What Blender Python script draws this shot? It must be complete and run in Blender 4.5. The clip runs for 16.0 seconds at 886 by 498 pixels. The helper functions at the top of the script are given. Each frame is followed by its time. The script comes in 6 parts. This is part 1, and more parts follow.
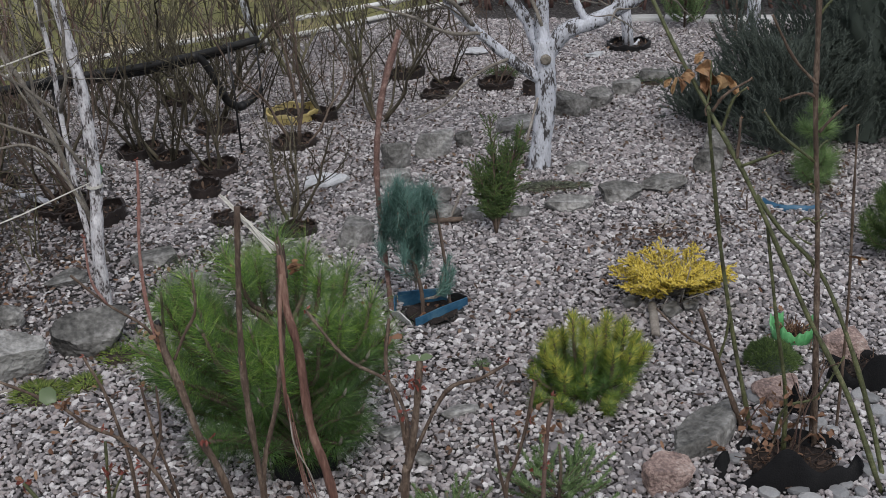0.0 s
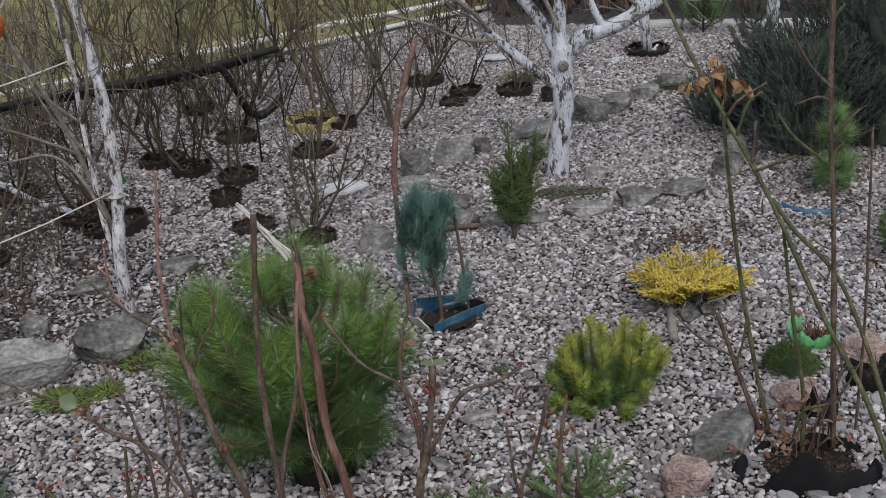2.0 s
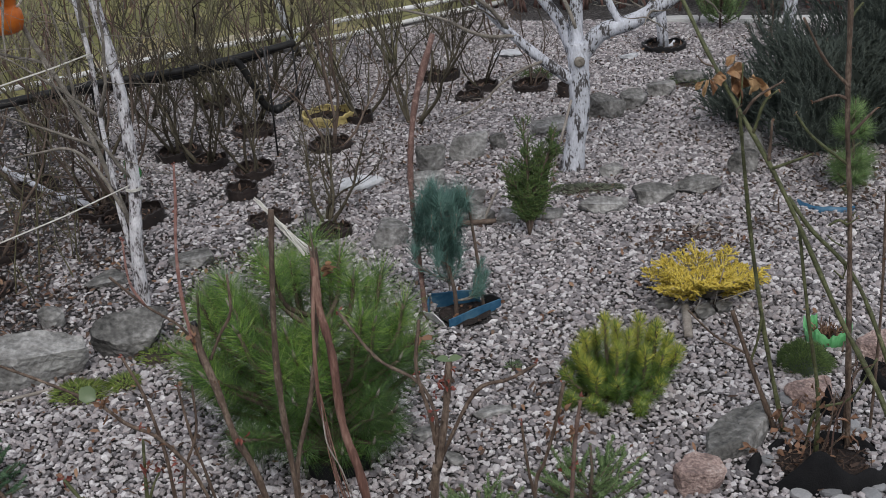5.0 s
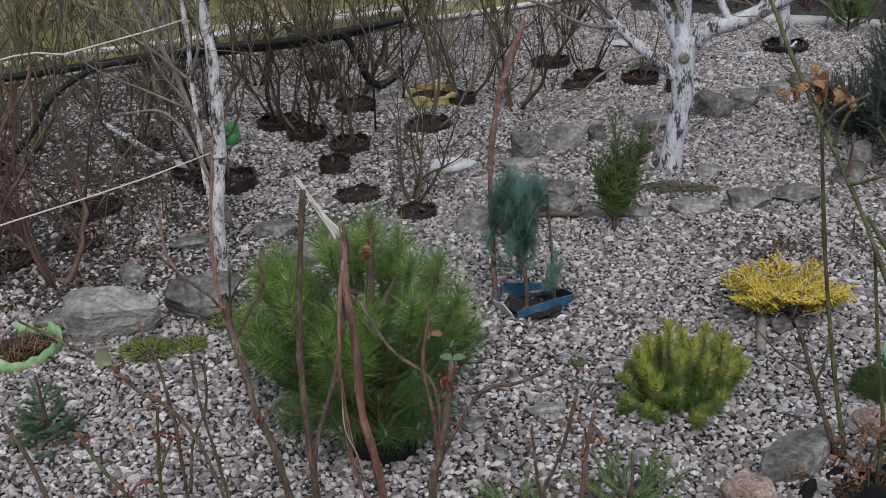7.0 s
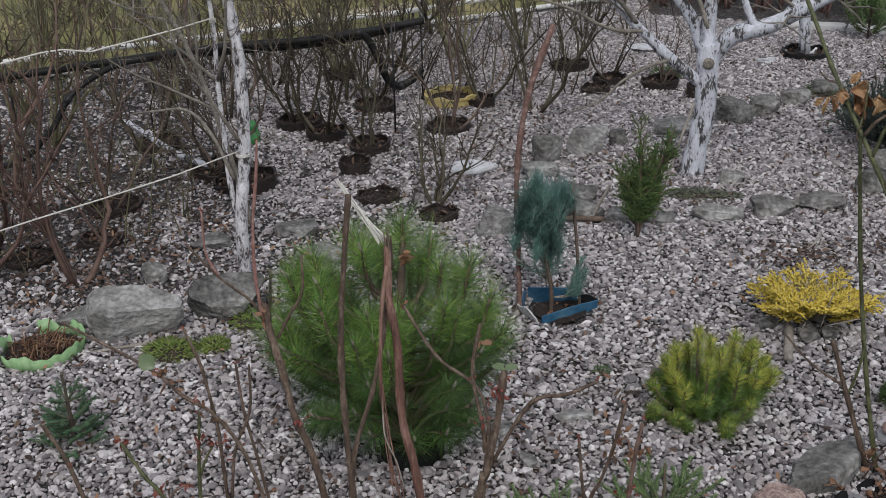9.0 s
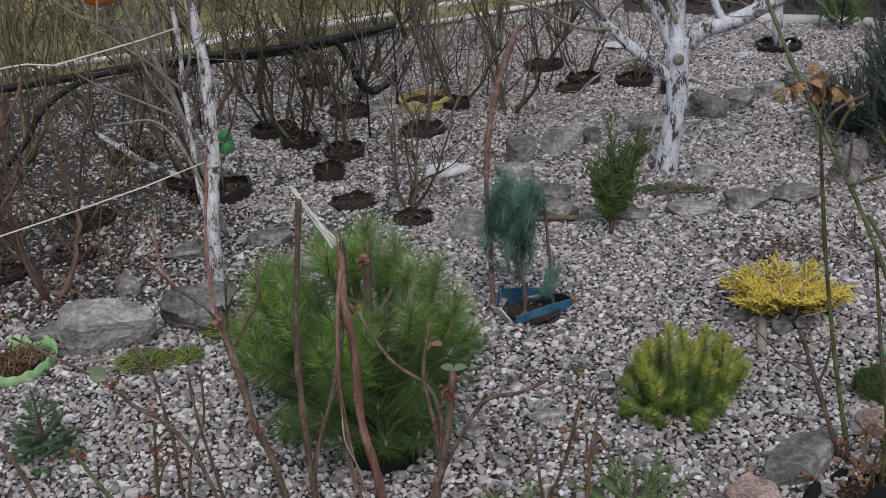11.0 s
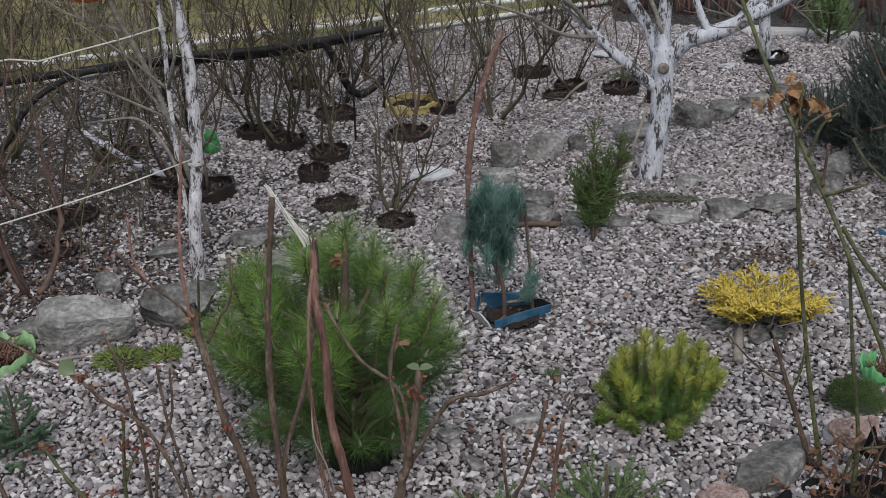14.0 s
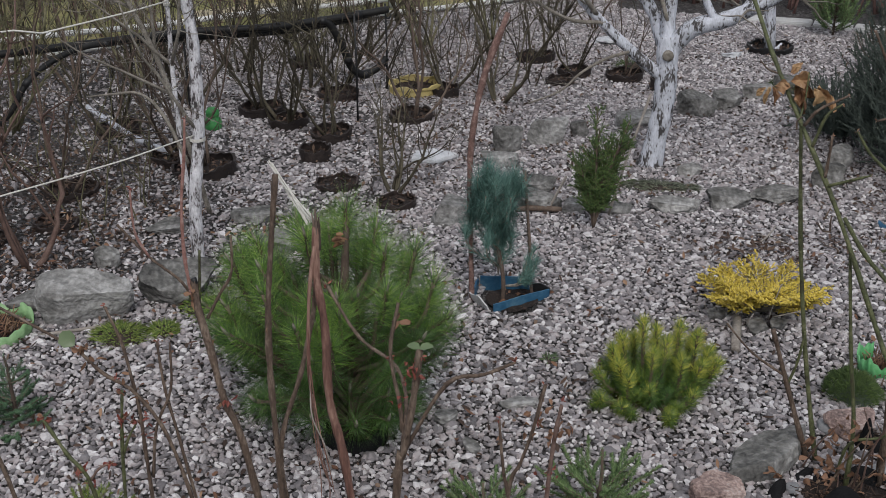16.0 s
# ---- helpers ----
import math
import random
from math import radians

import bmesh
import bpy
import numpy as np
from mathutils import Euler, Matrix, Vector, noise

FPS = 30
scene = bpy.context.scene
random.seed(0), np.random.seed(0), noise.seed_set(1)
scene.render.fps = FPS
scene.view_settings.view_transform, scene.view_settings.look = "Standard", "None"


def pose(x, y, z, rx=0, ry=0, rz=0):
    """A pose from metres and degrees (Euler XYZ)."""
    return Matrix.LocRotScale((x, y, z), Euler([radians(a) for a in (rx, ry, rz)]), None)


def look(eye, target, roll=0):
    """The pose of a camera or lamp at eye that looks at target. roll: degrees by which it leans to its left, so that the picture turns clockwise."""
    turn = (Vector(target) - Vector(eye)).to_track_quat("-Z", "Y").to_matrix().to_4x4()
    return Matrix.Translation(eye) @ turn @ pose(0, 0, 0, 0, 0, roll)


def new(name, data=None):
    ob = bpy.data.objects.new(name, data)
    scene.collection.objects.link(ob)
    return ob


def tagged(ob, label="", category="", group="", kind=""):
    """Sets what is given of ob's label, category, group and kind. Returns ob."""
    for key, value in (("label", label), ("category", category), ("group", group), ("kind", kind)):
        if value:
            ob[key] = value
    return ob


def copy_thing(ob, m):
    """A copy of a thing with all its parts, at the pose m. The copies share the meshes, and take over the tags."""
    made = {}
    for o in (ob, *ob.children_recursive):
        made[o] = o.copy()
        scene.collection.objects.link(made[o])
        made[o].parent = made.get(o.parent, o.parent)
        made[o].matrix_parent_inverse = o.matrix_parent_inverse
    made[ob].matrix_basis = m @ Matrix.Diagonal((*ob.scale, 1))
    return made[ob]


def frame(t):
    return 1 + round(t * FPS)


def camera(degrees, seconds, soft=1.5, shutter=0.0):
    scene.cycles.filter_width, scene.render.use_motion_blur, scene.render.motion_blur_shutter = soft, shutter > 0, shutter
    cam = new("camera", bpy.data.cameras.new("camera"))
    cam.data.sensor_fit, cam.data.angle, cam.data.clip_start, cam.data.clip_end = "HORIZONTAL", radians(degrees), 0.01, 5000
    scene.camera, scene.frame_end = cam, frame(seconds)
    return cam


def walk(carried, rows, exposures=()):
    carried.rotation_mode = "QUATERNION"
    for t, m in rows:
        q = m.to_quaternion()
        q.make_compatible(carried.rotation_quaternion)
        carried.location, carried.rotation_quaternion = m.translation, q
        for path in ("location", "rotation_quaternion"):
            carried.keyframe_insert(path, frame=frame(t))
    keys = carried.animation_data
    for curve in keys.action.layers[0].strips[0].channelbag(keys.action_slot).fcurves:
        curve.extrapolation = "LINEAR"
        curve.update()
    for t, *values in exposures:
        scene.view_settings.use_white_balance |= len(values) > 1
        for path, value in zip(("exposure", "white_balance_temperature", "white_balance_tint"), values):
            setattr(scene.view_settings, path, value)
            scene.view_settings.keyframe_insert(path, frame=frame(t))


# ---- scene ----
PATH = [
    (0, (0.000, -0.000, 2.000), (-0.0016, 1.8316, 1.1965), -3.31),
    (0.5, (0.000, -0.010, 2.006), (-0.0014, 1.8321, 1.2275), -3.61),
    (1, (0.009, -0.020, 2.006), (-0.0028, 1.8172, 1.2155), -4.06),
    (1.5, (0.015, -0.025, 2.005), (-0.0290, 1.8083, 1.2061), -4.42),
    (2, (0.017, -0.021, 2.007), (-0.0230, 1.8156, 1.2164), -4.20),
    (2.5, (0.018, -0.022, 2.007), (-0.0380, 1.8212, 1.2333), -4.16),
    (3, (0.011, -0.019, 2.006), (-0.0581, 1.8236, 1.2319), -4.32),
    (3.5, (0.008, -0.013, 2.007), (-0.0486, 1.8282, 1.2281), -4.12),
    (3.7, (0.006, -0.017, 2.006), (-0.0449, 1.8242, 1.2254), -3.98),
    (5.8, (0.036, -0.030, 2.026), (-0.0724, 1.7958, 1.2175), -4.44),
    (6, (0.063, -0.003, 2.028), (-0.0719, 1.8206, 1.2171), -4.32),
    (6.5, (0.125, 0.046, 2.023), (-0.0736, 1.8578, 1.1999), -2.15),
    (7, (0.189, 0.032, 2.012), (-0.0856, 1.8358, 1.1936), -2.07),
    (7.5, (0.196, 0.011, 2.008), (-0.1736, 1.7952, 1.1822), -1.52),
    (8, (0.181, 0.021, 2.020), (-0.1619, 1.8209, 1.2184), -1.83),
    (8.5, (0.131, 0.035, 2.025), (-0.1549, 1.8513, 1.2375), -2.03),
    (9, (0.105, 0.045, 2.018), (-0.1754, 1.8484, 1.1992), -1.29),
    (9.2, (0.108, 0.047, 2.018), (-0.1788, 1.8516, 1.2040), -1.49),
    (11.3, (0.182, 0.062, 2.006), (-0.0830, 1.8707, 1.1941), -2.95),
    (11.5, (0.180, 0.063, 2.007), (-0.0896, 1.8764, 1.2074), -2.54),
    (12, (0.181, 0.066, 2.002), (-0.0792, 1.8728, 1.1861), -2.57),
    (12.5, (0.180, 0.068, 1.999), (-0.0839, 1.8674, 1.1677), -2.60),
    (13, (0.185, 0.058, 1.999), (-0.0801, 1.8605, 1.1741), -2.17),
    (13.5, (0.197, 0.051, 2.000), (-0.0568, 1.8584, 1.1826), -1.57),
    (14, (0.215, 0.050, 2.002), (-0.0343, 1.8643, 1.1989), -1.55),
    (14.5, (0.224, 0.050, 2.001), (-0.0133, 1.8638, 1.1915), -1.73),
    (15, (0.221, 0.049, 1.999), (-0.0086, 1.8644, 1.1918), -0.94),
    (15.5, (0.209, 0.048, 1.995), (-0.0320, 1.8590, 1.1820), -0.95),
    (16, (0.207, 0.048, 1.996), (-0.0377, 1.8516, 1.1671), -0.14),
]
cam = camera(42.0, 16.0, soft=0.65)
walk(cam, [(t, look(eye, target, roll)) for t, eye, target, roll in PATH])

# ---- light: an overcast spring day ----
scene.view_settings.exposure = 0.0
world = bpy.data.worlds.new("overcast_sky")
scene.world = world
world.use_nodes = True
wn = world.node_tree.nodes
wl = world.node_tree.links
wn.clear()
sky = wn.new("ShaderNodeTexSky")
sky.sky_type = "NISHITA"
sky.sun_disc = False
sky.sun_elevation = radians(55)
sky.sun_rotation = radians(200)
sky.dust_density = 4.0
sky.ozone_density = 1.0
veil = wn.new("ShaderNodeMixRGB")
veil.inputs[0].default_value = 0.7
veil.inputs[2].default_value = (6.6, 7.0, 7.8, 1)
back = wn.new("ShaderNodeBackground")
back.inputs[1].default_value = 0.097
wout = wn.new("ShaderNodeOutputWorld")
wl.new(sky.outputs[0], veil.inputs[1])
wl.new(veil.outputs[0], back.inputs[0])
wl.new(back.outputs[0], wout.inputs[0])

sun_data = bpy.data.lights.new("sun", "SUN")
sun_data.energy = 1.6
sun_data.angle = radians(20)
sun_data.color = (1.0, 0.98, 0.96)
sun = new("sun", sun_data)
sun.matrix_world = look((1.5, -2.2, 6.5), (0, 3.0, 0))


# ---- materials ----
def material(name, stops, scale=8.0, rough=0.75, bump=0.3, fine=60.0, island=0.0, obj=0.0, metal=0.0, stretch=(1, 1, 1), detail=6.0, spec=0.4, sub=0.0):
    """A surface whose colour runs through stops by coarse and fine noise, and by chance from piece to piece."""
    m = bpy.data.materials.new(name)
    m.use_nodes = True
    nt = m.node_tree
    n, l = nt.nodes, nt.links
    bsdf = n["Principled BSDF"]
    bsdf.inputs["Roughness"].default_value = rough
    bsdf.inputs["Metallic"].default_value = metal
    bsdf.inputs["Specular IOR Level"].default_value = spec
    tc = n.new("ShaderNodeTexCoord")
    mp = n.new("ShaderNodeMapping")
    mp.inputs["Scale"].default_value = stretch
    l.new(tc.outputs["Object"], mp.inputs["Vector"])
    a = n.new("ShaderNodeTexNoise")
    a.inputs["Scale"].default_value = scale
    a.inputs["Detail"].default_value = detail
    a.inputs["Roughness"].default_value = 0.65
    b = n.new("ShaderNodeTexNoise")
    b.inputs["Scale"].default_value = fine
    b.inputs["Detail"].default_value = 4.0
    l.new(mp.outputs[0], a.inputs["Vector"])
    l.new(mp.outputs[0], b.inputs["Vector"])

    def maths(op, x, y):
        k = n.new("ShaderNodeMath")
        k.operation = op
        for i, v in enumerate((x, y)):
            if isinstance(v, (int, float)):
                k.inputs[i].default_value = v
            else:
                l.new(v, k.inputs[i])
        return k.outputs[0]

    own = 1.0 - island - obj
    v = maths("ADD", maths("MULTIPLY", a.outputs[0], 0.7 * own), maths("MULTIPLY", b.outputs[0], 0.3 * own))
    if island:
        geo = n.new("ShaderNodeNewGeometry")
        v = maths("ADD", v, maths("MULTIPLY", geo.outputs["Random Per Island"], island))
    if obj:
        info = n.new("ShaderNodeObjectInfo")
        v = maths("ADD", v, maths("MULTIPLY", info.outputs["Random"], obj))
    ramp = n.new("ShaderNodeValToRGB")
    els = ramp.color_ramp.elements
    while len(els) < len(stops):
        els.new(0.5)
    for e, (p, c) in zip(els, stops):
        e.position = p
        e.color = (*c, 1)
    l.new(v, ramp.inputs[0])
    l.new(ramp.outputs[0], bsdf.inputs["Base Color"])
    if bump:
        bp = n.new("ShaderNodeBump")
        bp.inputs["Strength"].default_value = bump
        bp.inputs["Distance"].default_value = 0.01
        mixed = maths("ADD", a.outputs[0], b.outputs[0])
        l.new(mixed, bp.inputs["Height"])
        l.new(bp.outputs[0], bsdf.inputs["Normal"])
    return m


GRAVEL = material("gravel", [(0.06, (0.075, 0.071, 0.074)), (0.22, (0.17, 0.157, 0.161)), (0.42, (0.275, 0.252, 0.257)), (0.55, (0.36, 0.318, 0.315)), (0.7, (0.455, 0.428, 0.433)), (0.83, (0.62, 0.592, 0.595)), (0.93, (0.88, 0.86, 0.86))], scale=60, fine=300, island=0.73, rough=0.5, bump=0.4)
SOIL = material("earth", [(0.3, (0.025, 0.019, 0.016)), (0.55, (0.055, 0.041, 0.034)), (0.75, (0.11, 0.085, 0.07))], scale=5, fine=90, rough=0.95, bump=0.8)
DARKSOIL = material("damp_dark_soil", [(0.3, (0.012, 0.009, 0.008)), (0.55, (0.028, 0.02, 0.017)), (0.75, (0.065, 0.046, 0.038))], scale=14, fine=120, rough=0.95, bump=1.0)
LAWN = material("lawn", [(0.3, (0.1, 0.105, 0.035)), (0.5, (0.19, 0.185, 0.07)), (0.7, (0.36, 0.29, 0.15))], scale=1.5, fine=40, rough=0.9, bump=0.5)
STONE = material("field_stone", [(0.36, (0.04, 0.039, 0.037)), (0.45, (0.12, 0.117, 0.11)), (0.53, (0.23, 0.225, 0.215)), (0.64, (0.45, 0.443, 0.428))], scale=5.5, fine=55, rough=0.85, bump=1.0, obj=0.12)
PINKSTONE = material("pink_granite", [(0.34, (0.11, 0.085, 0.08)), (0.46, (0.25, 0.175, 0.155)), (0.56, (0.4, 0.3, 0.265)), (0.7, (0.58, 0.5, 0.46))], scale=14, fine=110, rough=0.85, bump=0.9)
PALESLAB = material("pale_limestone", [(0.3, (0.3, 0.31, 0.32)), (0.5, (0.5, 0.51, 0.53)), (0.75, (0.68, 0.68, 0.69))], scale=16, fine=120, rough=0.8, bump=0.5)
COBBLE = material("river_cobble", [(0.2, (0.13, 0.133, 0.138)), (0.5, (0.25, 0.252, 0.258)), (0.8, (0.42, 0.415, 0.41))], scale=14, fine=120, rough=0.7, bump=0.3, obj=0.35)
REDCANE = material("reddish_cane_bark", [(0.32, (0.055, 0.03, 0.025)), (0.5, (0.15, 0.085, 0.07)), (0.68, (0.34, 0.23, 0.2))], scale=30, fine=200, rough=0.75, bump=0.5)
LIMEWASH = material("limewash", [(0.42, (0.06, 0.055, 0.055)), (0.45, (0.17, 0.165, 0.17)), (0.48, (0.46, 0.475, 0.52)), (0.62, (0.66, 0.68, 0.74))], scale=24, fine=140, rough=0.9, bump=0.6, stretch=(1, 1, 0.35))
BIRCHBARK = material("limewashed_birch", [(0.41, (0.05, 0.045, 0.045)), (0.45, (0.2, 0.18, 0.18)), (0.49, (0.52, 0.51, 0.53)), (0.62, (0.78, 0.77, 0.79))], scale=34, fine=160, rough=0.85, bump=0.8, stretch=(1, 1, 0.42))
OLIVEBARK = material("olive_bark", [(0.3, (0.055, 0.05, 0.026)), (0.5, (0.15, 0.14, 0.078)), (0.7, (0.32, 0.295, 0.19))], scale=22, fine=200, rough=0.85, bump=0.2, obj=0.25)
BROWNBARK = material("brown_bark", [(0.3, (0.045, 0.032, 0.025)), (0.5, (0.105, 0.075, 0.058)), (0.7, (0.2, 0.152, 0.12))], scale=22, fine=200, rough=0.85, bump=0.2, obj=0.25)
POTBARK = material("dark_shrub_bark", [(0.3, (0.025, 0.02, 0.013)), (0.5, (0.062, 0.052, 0.034)), (0.7, (0.13, 0.115, 0.08))], scale=22, fine=200, rough=0.85, bump=0.2, obj=0.25)
GREYBARK = material("grey_bark", [(0.3, (0.08, 0.07, 0.058)), (0.5, (0.19, 0.17, 0.143)), (0.7, (0.36, 0.33, 0.285))], scale=25, fine=200, rough=0.85, bump=0.3)
REDBARK = material("dark_red_bark", [(0.3, (0.045, 0.027, 0.022)), (0.5, (0.105, 0.063, 0.05)), (0.7, (0.2, 0.135, 0.11))], scale=22, fine=200, rough=0.8, bump=0.2, obj=0.2)
PEELED = material("peeled_stake_wood", [(0.34, (0.05, 0.022, 0.017)), (0.5, (0.15, 0.075, 0.056)), (0.66, (0.31, 0.195, 0.15))], scale=30, fine=180, rough=0.7, bump=0.4, stretch=(1, 1, 0.15))
CANEBARK = material("rose_cane", [(0.32, (0.04, 0.026, 0.02)), (0.5, (0.105, 0.072, 0.052)), (0.68, (0.25, 0.19, 0.145))], scale=45, fine=220, rough=0.7, bump=0.6, stretch=(1, 1, 0.4))
GREENCANE = material("green_rose_cane", [(0.34, (0.045, 0.035, 0.022)), (0.45, (0.06, 0.068, 0.028)), (0.55, (0.1, 0.11, 0.048)), (0.68, (0.2, 0.18, 0.1))], scale=26, fine=180, rough=0.6, bump=0.4)
PINKCANE = material("pinkish_rose_shoot", [(0.3, (0.16, 0.07, 0.055)), (0.5, (0.3, 0.16, 0.135)), (0.7, (0.45, 0.32, 0.28))], scale=40, fine=200, rough=0.6, bump=0.2)
# Darkened so that the big pine's inner and lower needles hold painted shade.
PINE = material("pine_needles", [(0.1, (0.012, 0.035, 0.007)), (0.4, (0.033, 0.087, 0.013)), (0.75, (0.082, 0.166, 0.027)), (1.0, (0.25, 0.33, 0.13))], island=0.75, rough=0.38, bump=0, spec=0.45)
# Brighter copy for the upper outer shoots, with the daylight in its colour.
PINETIP = material("lit_pine_needles", [(0.1, (0.04, 0.105, 0.012)), (0.4, (0.1, 0.215, 0.024)), (0.75, (0.205, 0.33, 0.042)), (1.0, (0.52, 0.6, 0.28))], island=0.75, rough=0.38, bump=0, spec=0.5)
GOLDPINE = material("golden_pine_needles", [(0.1, (0.024, 0.058, 0.008)), (0.45, (0.07, 0.135, 0.016)), (0.75, (0.155, 0.225, 0.028)), (1.0, (0.4, 0.41, 0.07))], island=0.7, rough=0.45, bump=0, spec=0.5)
GOLDTIP = material("yellow_pine_tips", [(0.1, (0.15, 0.2, 0.018)), (0.5, (0.31, 0.335, 0.036)), (0.9, (0.58, 0.52, 0.09))], island=0.7, rough=0.45, bump=0, spec=0.5)
GOLDJUNIPER = material("golden_juniper_leaves", [(0.1, (0.3, 0.235, 0.03)), (0.4, (0.63, 0.475, 0.06)), (0.75, (0.79, 0.62, 0.13)), (1.0, (0.87, 0.75, 0.32))], island=0.7, rough=0.55, bump=0)
BLUEPINE = material("blue_pine_needles", [(0.1, (0.025, 0.07, 0.058)), (0.45, (0.07, 0.155, 0.128)), (0.8, (0.15, 0.27, 0.23)), (1.0, (0.34, 0.45, 0.4))], island=0.7, rough=0.45, bump=0)
BLUESPRUCE = material("spruce_needles", [(0.1, (0.024, 0.06, 0.03)), (0.5, (0.06, 0.125, 0.062)), (0.9, (0.14, 0.235, 0.125))], island=0.7, rough=0.5, bump=0)
SPRUCE = material("spruce_needles", [(0.1, (0.05, 0.1, 0.03)), (0.5, (0.11, 0.19, 0.06)), (0.9, (0.22, 0.32, 0.12))], island=0.7, rough=0.5, bump=0)
DARKGREEN = material("dark_juniper_leaves", [(0.1, (0.036, 0.046, 0.041)), (0.5, (0.06, 0.076, 0.065)), (0.9, (0.1, 0.122, 0.1))], island=0.7, rough=0.65, bump=0, spec=0.2)
YEW = material("thuja_leaves", [(0.1, (0.022, 0.05, 0.013)), (0.5, (0.055, 0.105, 0.025)), (0.9, (0.15, 0.2, 0.055))], island=0.7, rough=0.55, bump=0)
DARKLITTER = material("brown_litter", [(0.1, (0.025, 0.016, 0.013)), (0.4, (0.055, 0.035, 0.027)), (0.7, (0.1, 0.064, 0.047)), (0.97, (0.26, 0.18, 0.125))], island=0.7, rough=0.85, bump=0.1)
SEEDLING = material("seedling_needles", [(0.1, (0.045, 0.085, 0.028)), (0.5, (0.1, 0.165, 0.056)), (0.9, (0.23, 0.32, 0.14))], island=0.7, rough=0.5, bump=0)
MOSS = material("moss", [(0.2, (0.025, 0.045, 0.012)), (0.5, (0.055, 0.095, 0.024)), (0.9, (0.11, 0.16, 0.045))], island=0.7, rough=0.8, bump=0)
DULLGREEN = material("dull_creeping_juniper", [(0.1, (0.06, 0.07, 0.045)), (0.5, (0.13, 0.145, 0.1)), (0.9, (0.25, 0.26, 0.19))], island=0.7, rough=0.6, bump=0)
SEDUM = material("sedum_leaves", [(0.1, (0.06, 0.1, 0.02)), (0.5, (0.14, 0.2, 0.04)), (0.9, (0.27, 0.31, 0.08))], island=0.7, rough=0.5, bump=0)
FRESHLEAF = material("fresh_leaf", [(0.2, (0.05, 0.075, 0.035)), (0.5, (0.09, 0.13, 0.06)), (0.8, (0.15, 0.19, 0.1))], island=0.5, rough=0.4, bump=0.1)
DEADLEAF = material("dead_leaf", [(0.1, (0.07, 0.035, 0.024)), (0.4, (0.15, 0.075, 0.045)), (0.7, (0.25, 0.145, 0.09)), (0.95, (0.4, 0.28, 0.18))], island=0.7, rough=0.8, bump=0.1)
ORANGELEAF = material("withered_orange_leaf", [(0.25, (0.1, 0.045, 0.022)), (0.45, (0.26, 0.14, 0.07)), (0.6, (0.38, 0.24, 0.125)), (0.75, (0.5, 0.36, 0.2))], scale=45, obj=0.4, rough=0.6, bump=0.2)
REDBUD = material("red_bud", [(0.2, (0.085, 0.02, 0.016)), (0.5, (0.17, 0.042, 0.032)), (0.8, (0.27, 0.095, 0.065))], island=0.5, rough=0.55, bump=0)
POTBROWN = material("dark_brown_pot", [(0.3, (0.012, 0.009, 0.008)), (0.5, (0.025, 0.018, 0.016)), (0.7, (0.055, 0.04, 0.035))], scale=12, fine=90, rough=0.6, bump=0.2, obj=0.15)
BLACKPLASTIC = material("black_plastic", [(0.3, (0.008, 0.008, 0.009)), (0.5, (0.014, 0.014, 0.015)), (0.75, (0.03, 0.03, 0.03))], scale=10, fine=90, rough=0.5, bump=0.1)
BLACKCLOTH = material("black_geotextile", [(0.3, (0.006, 0.006, 0.007)), (0.6, (0.014, 0.014, 0.015)), (0.8, (0.04, 0.038, 0.036))], scale=10, fine=200, rough=0.9, bump=0.4, spec=0.15)
HOSE = material("black_hose", [(0.3, (0.008, 0.008, 0.009)), (0.5, (0.014, 0.014, 0.014)), (0.75, (0.035, 0.033, 0.03))], scale=9, fine=80, rough=0.55, bump=0.1, spec=0.25)
BLUEPLASTIC = material("blue_plastic", [(0.3, (0.015, 0.06, 0.12)), (0.5, (0.03, 0.11, 0.2)), (0.75, (0.12, 0.23, 0.3))], scale=7, fine=60, rough=0.5, bump=0.1)
GREENPLASTIC = material("green_plastic", [(0.3, (0.06, 0.25, 0.08)), (0.5, (0.11, 0.37, 0.14)), (0.75, (0.22, 0.48, 0.25))], scale=9, fine=70, rough=0.5, bump=0.1)
BOTTLEGREEN = material("green_bottle_plastic", [(0.3, (0.025, 0.13, 0.035)), (0.5, (0.05, 0.24, 0.07)), (0.75, (0.12, 0.34, 0.13))], scale=12, fine=70, rough=0.4, bump=0.1)
PALEGREEN = material("pale_green_plastic", [(0.3, (0.15, 0.28, 0.12)), (0.5, (0.25, 0.42, 0.2)), (0.75, (0.38, 0.52, 0.31))], scale=9, fine=70, rough=0.5, bump=0.1)
YELLOWPLASTIC = material("pale_yellow_plastic", [(0.3, (0.3, 0.23, 0.08)), (0.5, (0.5, 0.4, 0.16)), (0.75, (0.6, 0.52, 0.28))], scale=9, fine=70, rough=0.55, bump=0.1)
ORANGEGLAZE = material("orange_glaze", [(0.3, (0.3, 0.06, 0.008)), (0.5, (0.5, 0.12, 0.012)), (0.75, (0.6, 0.2, 0.03))], scale=9, fine=60, rough=0.35, bump=0.05)
CONCRETE = material("pale_concrete", [(0.3, (0.36, 0.36, 0.35)), (0.5, (0.54, 0.54, 0.53)), (0.75, (0.68, 0.68, 0.67))], scale=6, fine=80, rough=0.85, bump=0.3, obj=0.1)
WHITEPIPE = material("white_pvc", [(0.3, (0.5, 0.5, 0.48)), (0.5, (0.72, 0.72, 0.7)), (0.75, (0.8, 0.8, 0.8))], scale=5, fine=60, rough=0.5, bump=0.05)
ROPE = material("pale_string", [(0.3, (0.4, 0.38, 0.34)), (0.5, (0.62, 0.6, 0.55)), (0.75, (0.76, 0.74, 0.7))], scale=90, fine=400, rough=0.85, bump=0.3)
